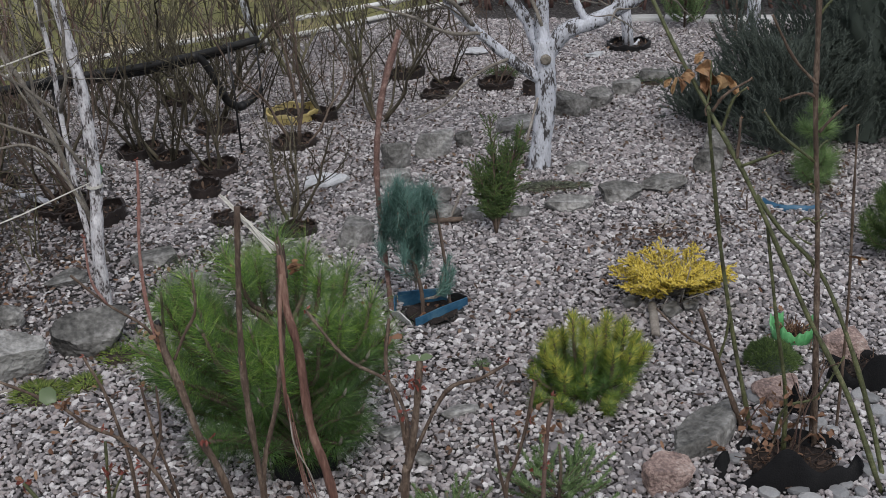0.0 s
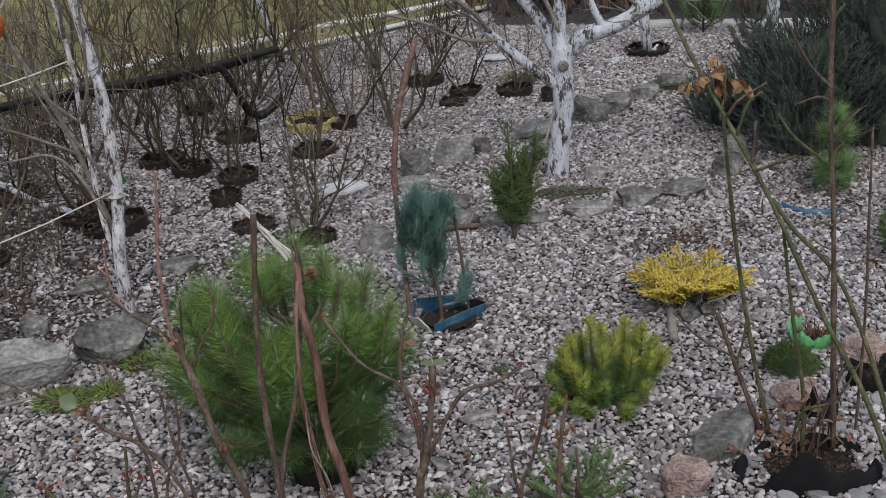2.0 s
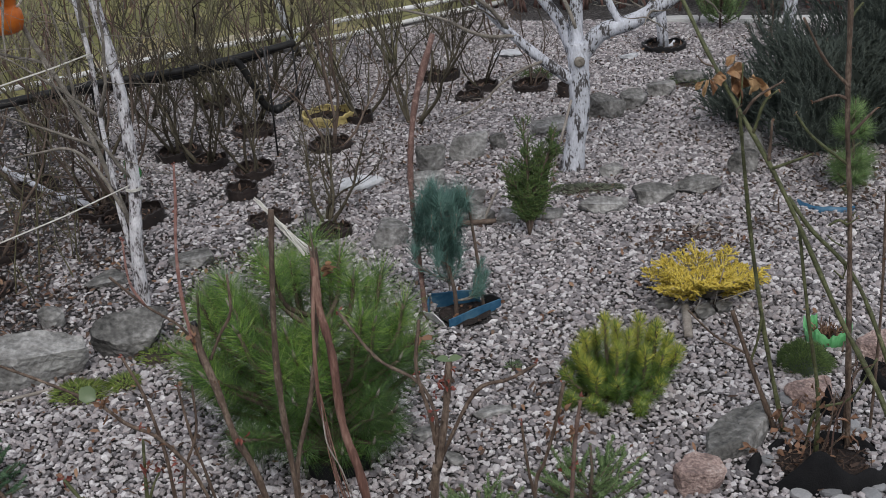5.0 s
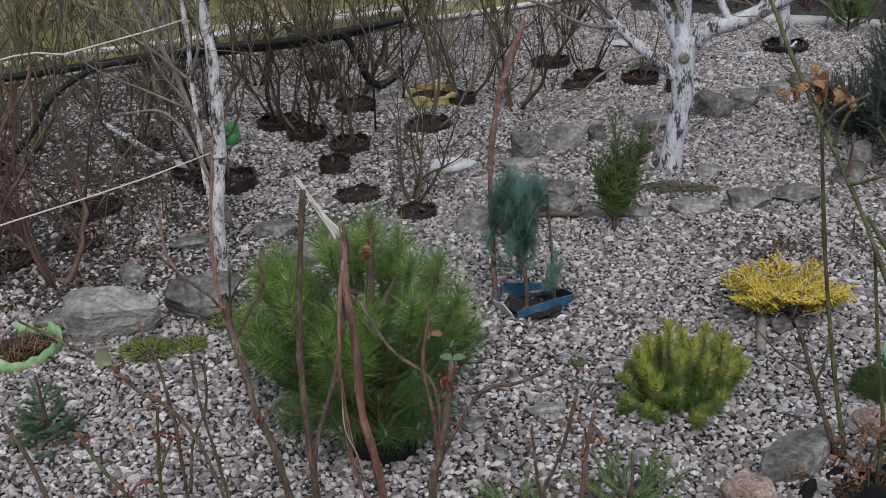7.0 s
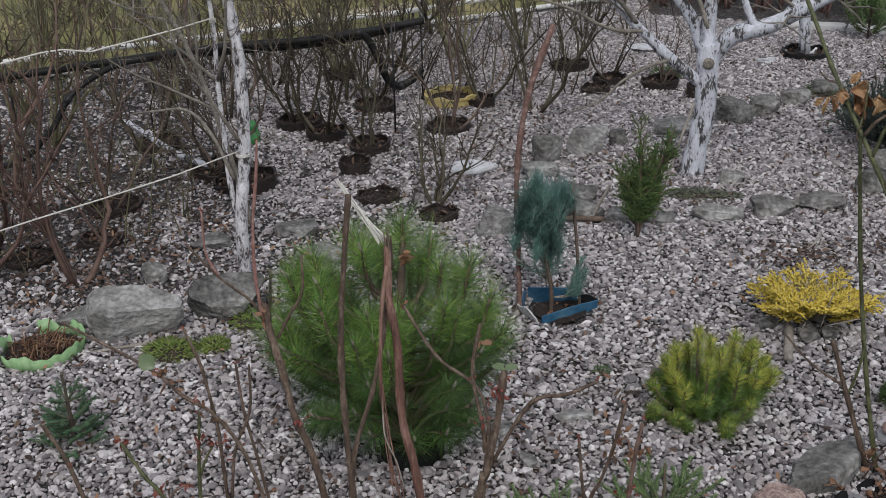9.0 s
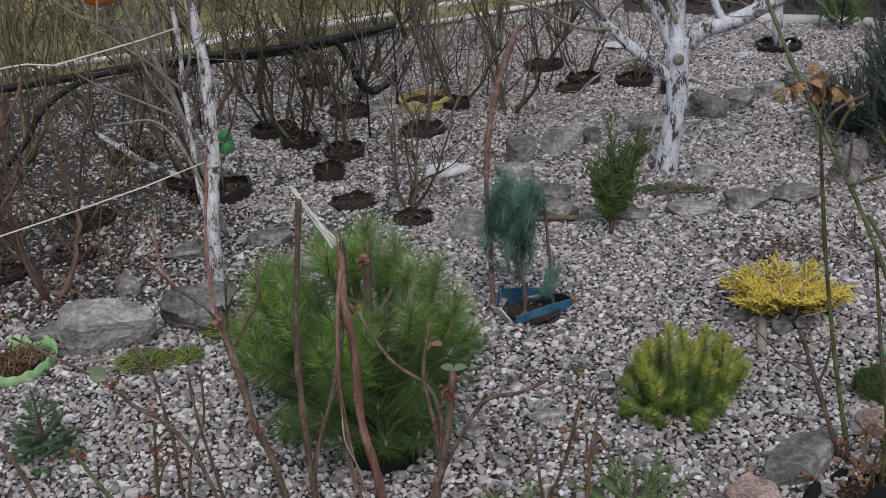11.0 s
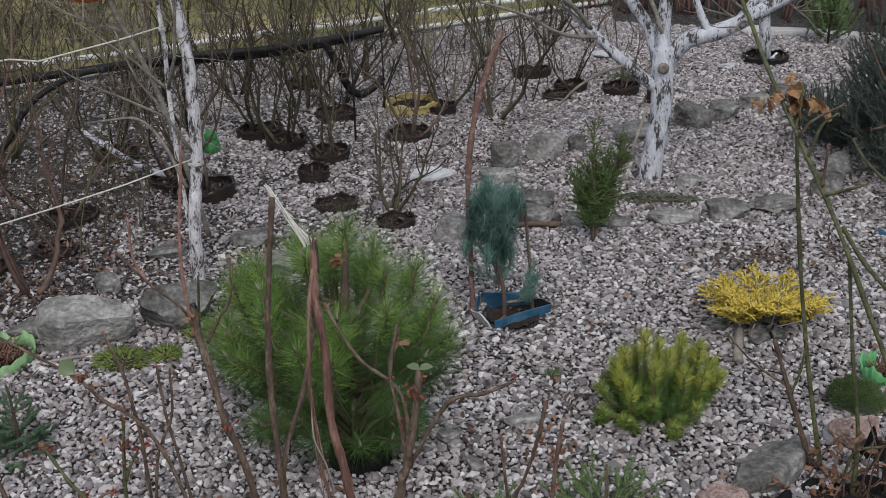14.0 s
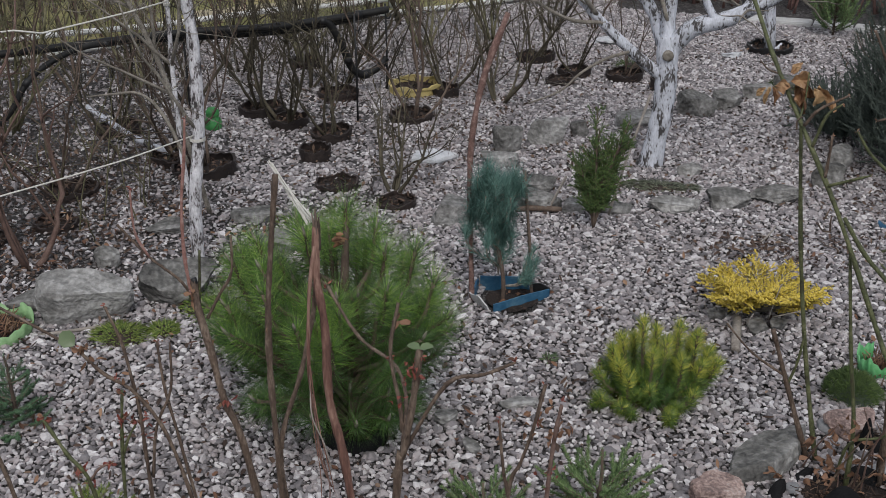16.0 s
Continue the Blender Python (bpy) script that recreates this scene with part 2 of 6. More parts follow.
DRYWOOD = material("weathered_wood", [(0.3, (0.14, 0.12, 0.1)), (0.5, (0.28, 0.25, 0.22)), (0.75, (0.45, 0.42, 0.38))], scale=20, fine=140, rough=0.85, bump=0.4)
DARKRED = material("hedge_twigs", [(0.2, (0.06, 0.034, 0.03)), (0.5, (0.15, 0.085, 0.075)), (0.8, (0.28, 0.19, 0.16))], scale=12, fine=80, island=0.3, rough=0.85, bump=0)
STRAW = material("dry_straw", [(0.2, (0.16, 0.11, 0.05)), (0.5, (0.36, 0.27, 0.13)), (0.8, (0.5, 0.42, 0.25))], island=0.6, rough=0.8, bump=0)
SAND = material("pale_sand", [(0.3, (0.22, 0.19, 0.12)), (0.5, (0.4, 0.35, 0.24)), (0.75, (0.55, 0.5, 0.38))], scale=4, fine=70, rough=0.95, bump=0.3)


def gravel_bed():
    """Small stones seen as a pattern where the bed runs on beyond the loose stones, its tones lowered for the shade
    among these.
    """
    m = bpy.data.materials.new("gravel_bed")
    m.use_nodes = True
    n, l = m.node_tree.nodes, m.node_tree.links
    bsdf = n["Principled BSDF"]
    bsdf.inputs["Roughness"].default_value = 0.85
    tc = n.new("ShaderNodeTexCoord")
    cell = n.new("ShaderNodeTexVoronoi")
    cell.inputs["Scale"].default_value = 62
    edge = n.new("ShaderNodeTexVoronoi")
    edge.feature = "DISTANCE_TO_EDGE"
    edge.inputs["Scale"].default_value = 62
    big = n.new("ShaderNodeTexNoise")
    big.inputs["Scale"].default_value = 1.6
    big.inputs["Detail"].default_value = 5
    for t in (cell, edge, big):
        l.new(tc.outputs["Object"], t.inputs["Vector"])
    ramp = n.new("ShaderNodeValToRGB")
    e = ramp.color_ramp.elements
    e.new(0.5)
    # Tones lowered: the shade beneath the loose stones is put into the colour.
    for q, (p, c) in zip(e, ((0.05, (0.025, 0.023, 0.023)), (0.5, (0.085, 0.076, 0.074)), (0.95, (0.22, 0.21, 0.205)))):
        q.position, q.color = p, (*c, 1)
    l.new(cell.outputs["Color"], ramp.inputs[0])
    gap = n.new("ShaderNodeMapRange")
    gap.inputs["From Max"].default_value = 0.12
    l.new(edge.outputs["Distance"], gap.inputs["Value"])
    # Gaps between the drawn stones are painted shadow-dark.
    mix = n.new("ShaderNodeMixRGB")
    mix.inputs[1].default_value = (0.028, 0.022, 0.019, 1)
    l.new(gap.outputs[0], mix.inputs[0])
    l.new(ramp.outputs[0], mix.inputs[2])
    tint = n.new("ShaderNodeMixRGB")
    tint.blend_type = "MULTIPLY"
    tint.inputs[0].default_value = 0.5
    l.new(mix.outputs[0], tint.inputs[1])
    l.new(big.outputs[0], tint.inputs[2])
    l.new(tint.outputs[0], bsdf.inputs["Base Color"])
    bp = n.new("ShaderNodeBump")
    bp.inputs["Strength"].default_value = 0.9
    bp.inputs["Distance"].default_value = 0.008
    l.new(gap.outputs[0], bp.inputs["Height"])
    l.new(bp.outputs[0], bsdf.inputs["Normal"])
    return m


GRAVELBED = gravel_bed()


# ---- mesh helpers ----
class Shape:
    """Gathers tubes, needles and leaves into one mesh."""

    def __init__(self):
        self.v, self.f = [], []

    def tube(self, pts, radii, sides=6, cap=True):
        pts = [Vector(p) for p in pts]
        if isinstance(radii, (int, float)):
            radii = [radii] * len(pts)
        first = len(self.v)
        side = None
        for i, p in enumerate(pts):
            d = (pts[min(i + 1, len(pts) - 1)] - pts[max(i - 1, 0)]).normalized()
            if side is None:
                side = d.orthogonal().normalized()
            side = (side - d * side.dot(d)).normalized()
            up = d.cross(side)
            for k in range(sides):
                a = 2 * math.pi * k / sides
                self.v.append(p + (side * math.cos(a) + up * math.sin(a)) * radii[i])
        for i in range(len(pts) - 1):
            for k in range(sides):
                a, b = first + i * sides + k, first + i * sides + (k + 1) % sides
                self.f.append((a, b, b + sides, a + sides))
        if cap:
            self.f.append(tuple(first + k for k in reversed(range(sides))))
            last = first + (len(pts) - 1) * sides
            self.f.append(tuple(last + k for k in range(sides)))
        return self

    def needle(self, p, d, length, width):
        """A thin three-sided spike."""
        d = d.normalized()
        a = d.orthogonal().normalized() * width
        b = d.cross(a)
        n = len(self.v)
        self.v += [p + a, p - a * 0.5 + b * 0.87, p - a * 0.5 - b * 0.87, p + d * length]
        self.f += [(n, n + 1, n + 3), (n + 1, n + 2, n + 3), (n + 2, n, n + 3)]

    def leaf(self, p, d, up, length, width, curl=0.3):
        """A cupped leaf blade of six faces, folded along its midrib."""
        d = d.normalized()
        s = d.cross(up)
        s = s.normalized() if s.length > 1e-4 else d.orthogonal().normalized()
        u = s.cross(d)
        n = len(self.v)
        rows = ((0.0, 0.12), (0.3, 0.9), (0.7, 0.95), (1.0, 0.25))
        for q, w in rows:
            c = p + d * (length * q) - u * (curl * length * q * q)
            self.v += [c - s * (w * width / 2) + u * (w * width * 0.18), c, c + s * (w * width / 2) + u * (w * width * 0.18)]
        for i in range(3):
            for k in range(2):
                a = n + i * 3 + k
                self.f.append((a, a + 1, a + 4, a + 3))

    def mesh(self, name, mat, smooth=True):
        me = bpy.data.meshes.new(name)
        me.from_pydata([tuple(q) for q in self.v], [], self.f)
        me.materials.append(mat)
        me.polygons.foreach_set("use_smooth", [smooth] * len(me.polygons))
        me.update()
        return me


FINE = ("twiggery", "prickle_cover", "foliage", "dead_growth", "needle_cover", "fine_twig_growth")


def part(name, shape, mat, parent=None, label="", smooth=True):
    me = shape.mesh(name, mat, smooth) if isinstance(shape, Shape) else shape
    ob = new(name, me)
    if parent is not None:
        ob.parent = parent
    return tagged(ob, label, kind="stuff" if name in FINE else "")


def thing(name, x, y, z, label, category, group="", kind=""):
    ob = new(name)
    ob.matrix_world = pose(x, y, z)
    return tagged(ob, label, category, group, kind)


def smooth_line(pts, steps=5):
    """Catmull-Rom through a few control points."""
    p = [Vector(q) for q in pts]
    p = [2 * p[0] - p[1]] + p + [2 * p[-1] - p[-2]]
    out = []
    for i in range(1, len(p) - 2):
        a, b, c, d = p[i - 1 : i + 3]
        for k in range(steps):
            t = k / steps
            out.append(0.5 * (2 * b + (c - a) * t + (2 * a - 5 * b + 4 * c - d) * t * t + (3 * b - a - 3 * c + d) * t**3))
    out.append(p[-2])
    return out


def taper(n, a, b):
    return [a + (b - a) * i / max(1, n - 1) for i in range(n)]


def knobby(rng, n, a, b, amount=0.12):
    return [r * (1 + rng.uniform(-amount, amount)) for r in taper(n, a, b)]


def rand_dir(rng, up=0.0):
    v = Vector((rng.gauss(0, 1), rng.gauss(0, 1), rng.gauss(0, 1) + up))
    return v.normalized()


def ground_z(x, y):
    return 0.012 * noise.noise((x * 0.9, y * 0.9, 0.3)) + 0.006 * noise.noise((x * 3.1, y * 3.1, 1.7))


# ---- ground ----
def build_ground():
    me = bpy.data.meshes.new("ground")
    xs = [-400, -120, -40, -15] + [-8 + 0.4 * i for i in range(41)] + [15, 40, 120, 400]
    ys = [-300, -80, -20, -4] + [-1 + 0.4 * i for i in range(37)] + [20, 45, 120, 400]
    v = [(x, y, ground_z(x, y) - 0.004 if abs(x) < 9 and -2 < y < 14 else -0.01) for y in ys for x in xs]
    w = len(xs)
    f = [(j * w + i, j * w + i + 1, (j + 1) * w + i + 1, (j + 1) * w + i) for j in range(len(ys) - 1) for i in range(w - 1)]
    me.from_pydata(v, [], f)
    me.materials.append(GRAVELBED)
    ob = new("ground", me)
    return tagged(ob, "earth with fine gravel under the garden beds", "ground", kind="structure")


def strip(name, pts, z, mat, label, category):
    s = Shape()
    n = len(pts)
    s.v = [Vector((x, y, z)) for x, y in pts] + [Vector((x, y, z - 0.05)) for x, y in pts]
    s.f = [tuple(range(n))] + [(i, i + n, (i + 1) % n + n, (i + 1) % n) for i in range(n)]
    ob = new(name, s.mesh(name, mat, False))
    return tagged(ob, label, category, kind="structure")


KERB_A, KERB_B = Vector((-5.2, 5.75, 0)), Vector((0.35, 9.6, 0))
KERB_C, KERB_D = Vector((1.2, 8.76, 0)), Vector((4.2, 7.9, 0))


def behind_kerb(x, y):
    d = KERB_B - KERB_A
    if x < 0.35:
        return d.x * (y - KERB_A.y) - d.y * (x - KERB_A.x) > 0
    e = KERB_D - KERB_C
    return e.x * (y - KERB_C.y) - e.y * (x - KERB_C.x) > 0


# holes in the gravel: x, y, radius
HOLES = []


def icosa():
    t = (1 + 5**0.5) / 2
    v = np.array([(-1, t, 0), (1, t, 0), (-1, -t, 0), (1, -t, 0), (0, -1, t), (0, 1, t), (0, -1, -t), (0, 1, -t), (t, 0, -1), (t, 0, 1), (-t, 0, -1), (-t, 0, 1)]) / 1.902
    f = np.array([(0, 11, 5), (0, 5, 1), (0, 1, 7), (0, 7, 10), (0, 10, 11), (1, 5, 9), (5, 11, 4), (11, 10, 2), (10, 7, 6), (7, 1, 8), (3, 9, 4), (3, 4, 2), (3, 2, 6), (3, 6, 8), (3, 8, 9), (4, 9, 5), (2, 4, 11), (6, 2, 10), (8, 6, 7), (9, 8, 1)])
    return v, f


def plate():
    """A flat chip: a four-cornered top on a wider foot, open below."""
    v = np.array([(1, 1, -1), (-1, 1, -1), (-1, -1, -1), (1, -1, -1), (0.62, 0.5, 1), (-0.5, 0.62, 1), (-0.62, -0.5, 1), (0.5, -0.62, 1)], float) * (0.82, 0.82, 0.75)
    f = np.array([(4, 5, 6), (4, 6, 7), (0, 1, 5), (0, 5, 4), (1, 2, 6), (1, 6, 5), (2, 3, 7), (2, 7, 6), (3, 0, 4), (3, 4, 7)])
    return v, f


def pebbles(name, spots, proto, size, seed, label, thick=0.6, tip_over=0.4):
    """A layer of crushed stones, one small hull at each spot."""
    rng = np.random.default_rng(seed)
    v0, f0 = proto
    n, k = len(spots), len(v0)
    s = np.exp(rng.normal(0, 0.3, n)) * size
    axes = np.stack([rng.uniform(0.9, 1.45, n), rng.uniform(0.65, 1.0, n), rng.uniform(0.7, 1.3, n) * thick], 1) * s[:, None]
    v = v0[None] * (1 + rng.uniform(-0.25, 0.25, (n, k, 3))) * axes[:, None, :]
    yaw, tip, roll = rng.uniform(0, 6.283, n), rng.normal(0, tip_over, n), rng.normal(0, tip_over, n)
    c, sn = np.cos(tip), np.sin(tip)
    y, z = v[..., 1] * c[:, None] - v[..., 2] * sn[:, None], v[..., 1] * sn[:, None] + v[..., 2] * c[:, None]
    c, sn = np.cos(roll), np.sin(roll)
    x, z = v[..., 0] * c[:, None] + z * sn[:, None], -v[..., 0] * sn[:, None] + z * c[:, None]
    c, sn = np.cos(yaw), np.sin(yaw)
    x, y = x * c[:, None] - y * sn[:, None], x * sn[:, None] + y * c[:, None]
    v = np.stack([x, y, z], -1) + spots[:, None, :]
    v[..., 2] += (rng.uniform(-0.25, 0.75, n) * size)[:, None]
    me = bpy.data.meshes.new(name)
    faces = (f0[None] + (np.arange(n) * k)[:, None, None]).reshape(-1, 3)
    me.vertices.add(n * k)
    me.vertices.foreach_set("co", v.reshape(-1).astype(np.float32))
    me.loops.add(faces.size)
    me.loops.foreach_set("vertex_index", faces.reshape(-1).astype(np.int32))
    me.polygons.add(len(faces))
    me.polygons.foreach_set("loop_start", (np.arange(len(faces)) * 3).astype(np.int32))
    me.update(calc_edges=True)
    me.materials.append(GRAVEL)
    me.polygons.foreach_set("use_smooth", np.zeros(len(faces), bool))
    ob = new(name, me)
    return tagged(ob, label, "gravel", kind="stuff")


def spots(x0, x1, y0, y1, step, seed, wedge):
    rng = np.random.default_rng(seed)
    gx, gy = np.meshgrid(np.arange(x0, x1, step), np.arange(y0, y1, step))
    p = np.stack([gx.ravel(), gy.ravel()], 1) + rng.uniform(-0.55, 0.55, (gx.size, 2)) * step
    p = p[[wedge(x, y) for x, y in p]]
    keep = np.ones(len(p), bool)
    for hx, hy, r in HOLES:
        keep &= (p[:, 0] - hx) ** 2 + (p[:, 1] - hy) ** 2 > r * r
    bare = np.array([x < -0.7 - 0.12 * (y - 4.5) and y > 3.95 and noise.noise((x * 2.3, y * 2.3, 5.0)) > -0.12 for x, y in p])
    keep &= ~(bare & (rng.random(len(p)) < 0.45))
    shrubbed = (p[:, 0] < -1.72 - 0.25 * (p[:, 1] - 4.0)) & (p[:, 1] > 3.78)
    keep &= ~(shrubbed & (rng.random(len(p)) < 0.6))
    p = p[keep]
    return np.concatenate([p, np.array([[ground_z(x, y)] for x, y in p])], 1)


def build_gravel():
    near = spots(-2.9, 2.3, 2.25, 3.2, 0.0142, 1, lambda x, y: -0.61 * y - 0.2 < x < 0.38 * y + 0.24)
    pebbles("gravel", near, icosa(), 0.0086, 2, "grey and pinkish crushed stone gravel covering the bed", 0.62, 0.32)
    mid = spots(-3.6, 2.8, 3.2, 5.0, 0.0146, 6, lambda x, y: -0.62 * y - 0.15 < x < 0.38 * y + 0.24)
    pebbles("gravel", mid, icosa(), 0.0088, 7, "grey and pinkish crushed stone gravel between the conifers", 0.58, 0.3)
    far = spots(-5.0, 4.4, 5.0, 9.6, 0.0158, 3, lambda x, y: -0.62 * y - 0.1 < x < 0.38 * y + 0.24 and not behind_kerb(x, y))
    pebbles("gravel", far, plate(), 0.0092, 4, "grey crushed stone gravel around the shrubs and the apple tree", 0.5, 0.25)
    fade = random.Random(17)
    rest = spots(-5.2, 4.4, 0.3, 9.2, 0.034, 13, lambda x, y: not behind_kerb(x, y) and not (y > 2.25 and -0.62 * y - 0.15 < x < 0.38 * y + 0.24) and min(x + 5.2, 4.4 - x, y - 0.3) > 1.5 * fade.random() ** 1.5)
    pebbles("gravel", rest, plate(), 0.017, 14, "coarser grey gravel at the edges of the bed")
    rng = np.random.default_rng(9)
    more = np.concatenate([near, mid])
    more = more[rng.random(len(more)) < 0.02]
    pebbles("coarse_gravel", more, icosa(), 0.0135, 5, "larger pale and pink stones among the gravel")


# ---- stones ----
def stone(name, x, y, sx, sy, sz, yaw, seed, mat, label, group="edging stones", sink=0.16, tilt=0.0, rough=0.22, level=3, cut=0.46):
    """A broken field stone with flat facets, sunk a little into the gravel."""
    rng = random.Random(seed)
    bm = bmesh.new()
    bmesh.ops.create_icosphere(bm, subdivisions=level, radius=1.0)
    planes = []
    for _ in range(10):
        side = rand_dir(rng)
        side.z *= 0.4
        planes.append((side.normalized(), rng.uniform(cut + 0.1, cut + 0.46)))
    planes.append(((Vector((0, 0, 1)) + rand_dir(rng) * 0.3).normalized(), 0.62))
    for v in bm.verts:
        p = v.co.copy()
        if cut < 0.6:
            p *= (1 / max(abs(p.x), abs(p.y), abs(p.z))) ** 0.5 * 0.9
        for nrm, d in planes:
            over = p.dot(nrm) - d
            if over > 0:
                p -= nrm * over
        q = p * 2.1 + Vector((seed, 0, 0))
        p += p.normalized() * (noise.noise(q) * rough * 0.3 + (abs(noise.noise(p * 4.5 + Vector((0, seed, 0)))) - 0.25) * rough * 0.35 + noise.noise(p * 13.0) * rough * 0.1)
        k = 1 + 0.12 * p.z
        v.co = Vector((p.x * sx * k, p.y * sy * k, p.z * sz))
    me = bpy.data.meshes.new(name)
    bm.to_mesh(me)
    bm.free()
    me.materials.append(mat)
    me.polygons.foreach_set("use_smooth", [False] * len(me.polygons))
    ob = new(name, me)
    ob.matrix_world = pose(x, y, ground_z(x, y) + sz * (1 - 2 * sink) * 0.8, tilt, 0, yaw)
    return tagged(ob, label, "stone", group)


def slab(x, y, rx, ry, h, yaw, seed, mat, label, tilt=0.0, corners=6):
    """A flat angular stone with a broken edge and a nearly level top."""
    rng = random.Random(seed)
    cs = []
    for k in range(corners):
        a = 6.2832 * (k + rng.uniform(-0.28, 0.28)) / corners
        q = rng.uniform(0.82, 1.1)
        cs.append(Vector((math.cos(a) * rx * q, math.sin(a) * ry * q, 0)))
    edge = [cs[k].lerp(cs[(k + 1) % corners], i / 6) for k in range(corners) for i in range(6)]
    n = len(edge)
    sh = Shape()
    for q, z in ((0.96, -0.5), (1.03, 0.25), (1.0, 0.8), (0.95, 1.0), (0.66, 1.03), (0.33, 1.0), (0.02, 1.02)):
        for e in edge:
            w = 1 + 0.07 * noise.noise(e * 30 + Vector((seed, z * 2, 0)))
            p = Vector((e.x * q * w, e.y * q * w, 0))
            p.z = h * z + (0.16 * h * noise.noise(p * 22 + Vector((0, seed, 0))) if z > 0.5 else 0.0)
            sh.v.append(p)
    sh.f = [(j * n + i, j * n + (i + 1) % n, j * n + n + (i + 1) % n, j * n + n + i) for j in range(6) for i in range(n)]
    ob = new("flat_stone", sh.mesh("flat_stone", mat))
    ob.data.polygons.foreach_set("use_smooth", [False] * len(ob.data.polygons))
    ob.matrix_world = pose(x, y, ground_z(x, y) + 0.012, tilt, 0, yaw)
    return tagged(ob, label, "stone", "")


# ---- pots ----
def ring_wall(s, r0, r1, z0, z1, n=28, wave=0.0, arc=1.0, seed=0, lean=0.0):
    """A round wall of real thickness from z0 to z1."""
    first = len(s.v)
    count = n + (0 if arc >= 1 else 1)
    for i in range(count):
        a = 2 * math.pi * arc * i / n
        c, d = math.cos(a), math.sin(a)
        w = wave * math.sin(a * 5 + seed) + wave * 0.5 * math.sin(a * 9 + 2 * seed) + wave * 0.6 * math.sin(a * 19 + 3 * seed)
        k = 1 + 0.03 * math.sin(2 * a + seed)
        for r, z in ((r0 * k, z0), (r0 * k + lean, z1 + w), (r1 * k + lean, z1 + w), (r1 * k, z0)):
            s.v.append(Vector((c * r, d * r, z)))
    for i in range(n):
        a, b = first + 4 * i, first + 4 * ((i + 1) % count)
        for k in range(4):
            s.f.append((a + k, b + k, b + (k + 1) % 4, a + (k + 1) % 4))
    return s


def soil_disc(r, z, seed, n=20):
    s = Shape()
    s.v.append(Vector((0, 0, z + 0.008)))
    for j, q in enumerate((0.5, 1.0)):
        for i in range(n):
            a = 2 * math.pi * i / n
            p = Vector((math.cos(a) * r * q, math.sin(a) * r * q, z))
            p.z += 0.012 * noise.noise(p * 18 + Vector((seed, 0, 0)))
            s.v.append(p)
    for i in range(n):
        k = (i + 1) % n
        s.f += [(0, 1 + i, 1 + k), (1 + i, 1 + n + i, 1 + n + k, 1 + k)]
    return s


def pot(x, y, r, h, seed, mat=POTBROWN, label="dark brown plastic pot sunk into the gravel", tilt=(0, 0), name="plant_pot", group="sunken pots"):
    ob = thing(name, x, y, ground_z(x, y), label, "pot", group)
    ob.matrix_world = pose(x, y, ground_z(x, y), tilt[0], tilt[1], seed * 40)
    s = ring_wall(Shape(), r, r * 0.95, -0.05, h, 40, 0.007, seed=seed)
    ring_wall(s, r * 1.04, r * 0.95, h - 0.01, h + 0.004, 40, 0.007, seed=seed)
    part("pot_wall", s, mat, ob, smooth=False)
    part("soil", soil_disc(r * 0.96, h * 0.3, seed), DARKSOIL, ob, "dark damp soil")
    rg = random.Random(seed)
    bits = Shape()
    for _ in range(int(420 * r)):
        a, q = rg.uniform(0, 6.283), r * 0.9 * math.sqrt(rg.random())
        bits.leaf(Vector((math.cos(a) * q, math.sin(a) * q, h * 0.3 + 0.012)), rand_dir(rg), rand_dir(rg, 1.0), rg.uniform(0.012, 0.035), rg.uniform(0.008, 0.016), rg.uniform(-0.5, 0.9))
    part("dead_growth", bits, DARKLITTER, ob)
    HOLES.append((x, y, r * 1.02))
    return ob


# ---- woody plants ----
def grow(rng, p, d, length, steps, wander, rise):
    """A crooked line of growth."""
    pts = [Vector(p)]
    d = d.normalized()
    for _ in range(steps):
        d = (d + Vector((rng.gauss(0, wander), rng.gauss(0, wander), rng.gauss(0, wander) + rise))).normalized()
        pts.append(pts[-1] + d * (length / steps))
    return pts


def shrub_mesh(rng, h, base, lean, r, twigs, spread):
    """One stem with its twigs: two shapes."""
    a = rng.uniform(0, 6.283)
    root = Vector((math.cos(a), math.sin(a), 0)) * base * rng.random()
    d = Vector((math.cos(a) * lean, math.sin(a) * lean, 1))
    line = grow(rng, root - Vector((0, 0, 0.02)), d, h * rng.uniform(0.6, 1.15), 10, 0.15, 0.06)
    stem = Shape().tube(line, knobby(rng, len(line), r, r * 0.28), 5)
    tw = Shape()
    for _ in range(twigs):
        i = rng.randrange(2, len(line) - 1)
        q = line[i].lerp(line[i + 1], rng.random())
        out = (rand_dir(rng) * spread + (line[i + 1] - line[i]).normalized() + Vector((0, 0, 0.35))).normalized()
        ln = h * rng.uniform(0.1, 0.45)
        tl = grow(rng, q, out, ln, 5, 0.2, 0.06)
        tr = r * rng.uniform(0.28, 0.5)
        tw.tube(tl, taper(len(tl), tr, tr * 0.35), 3, cap=False)
        for _ in range(rng.randrange(1, 4)):
            k = rng.randrange(1, len(tl) - 1)
            sl = grow(rng, tl[k], rand_dir(rng, 0.6), ln * rng.uniform(0.25, 0.6), 3, 0.2, 0.05)
            tw.tube(sl, taper(len(sl), tr * 0.55, tr * 0.25), 3, cap=False)
    return stem, tw


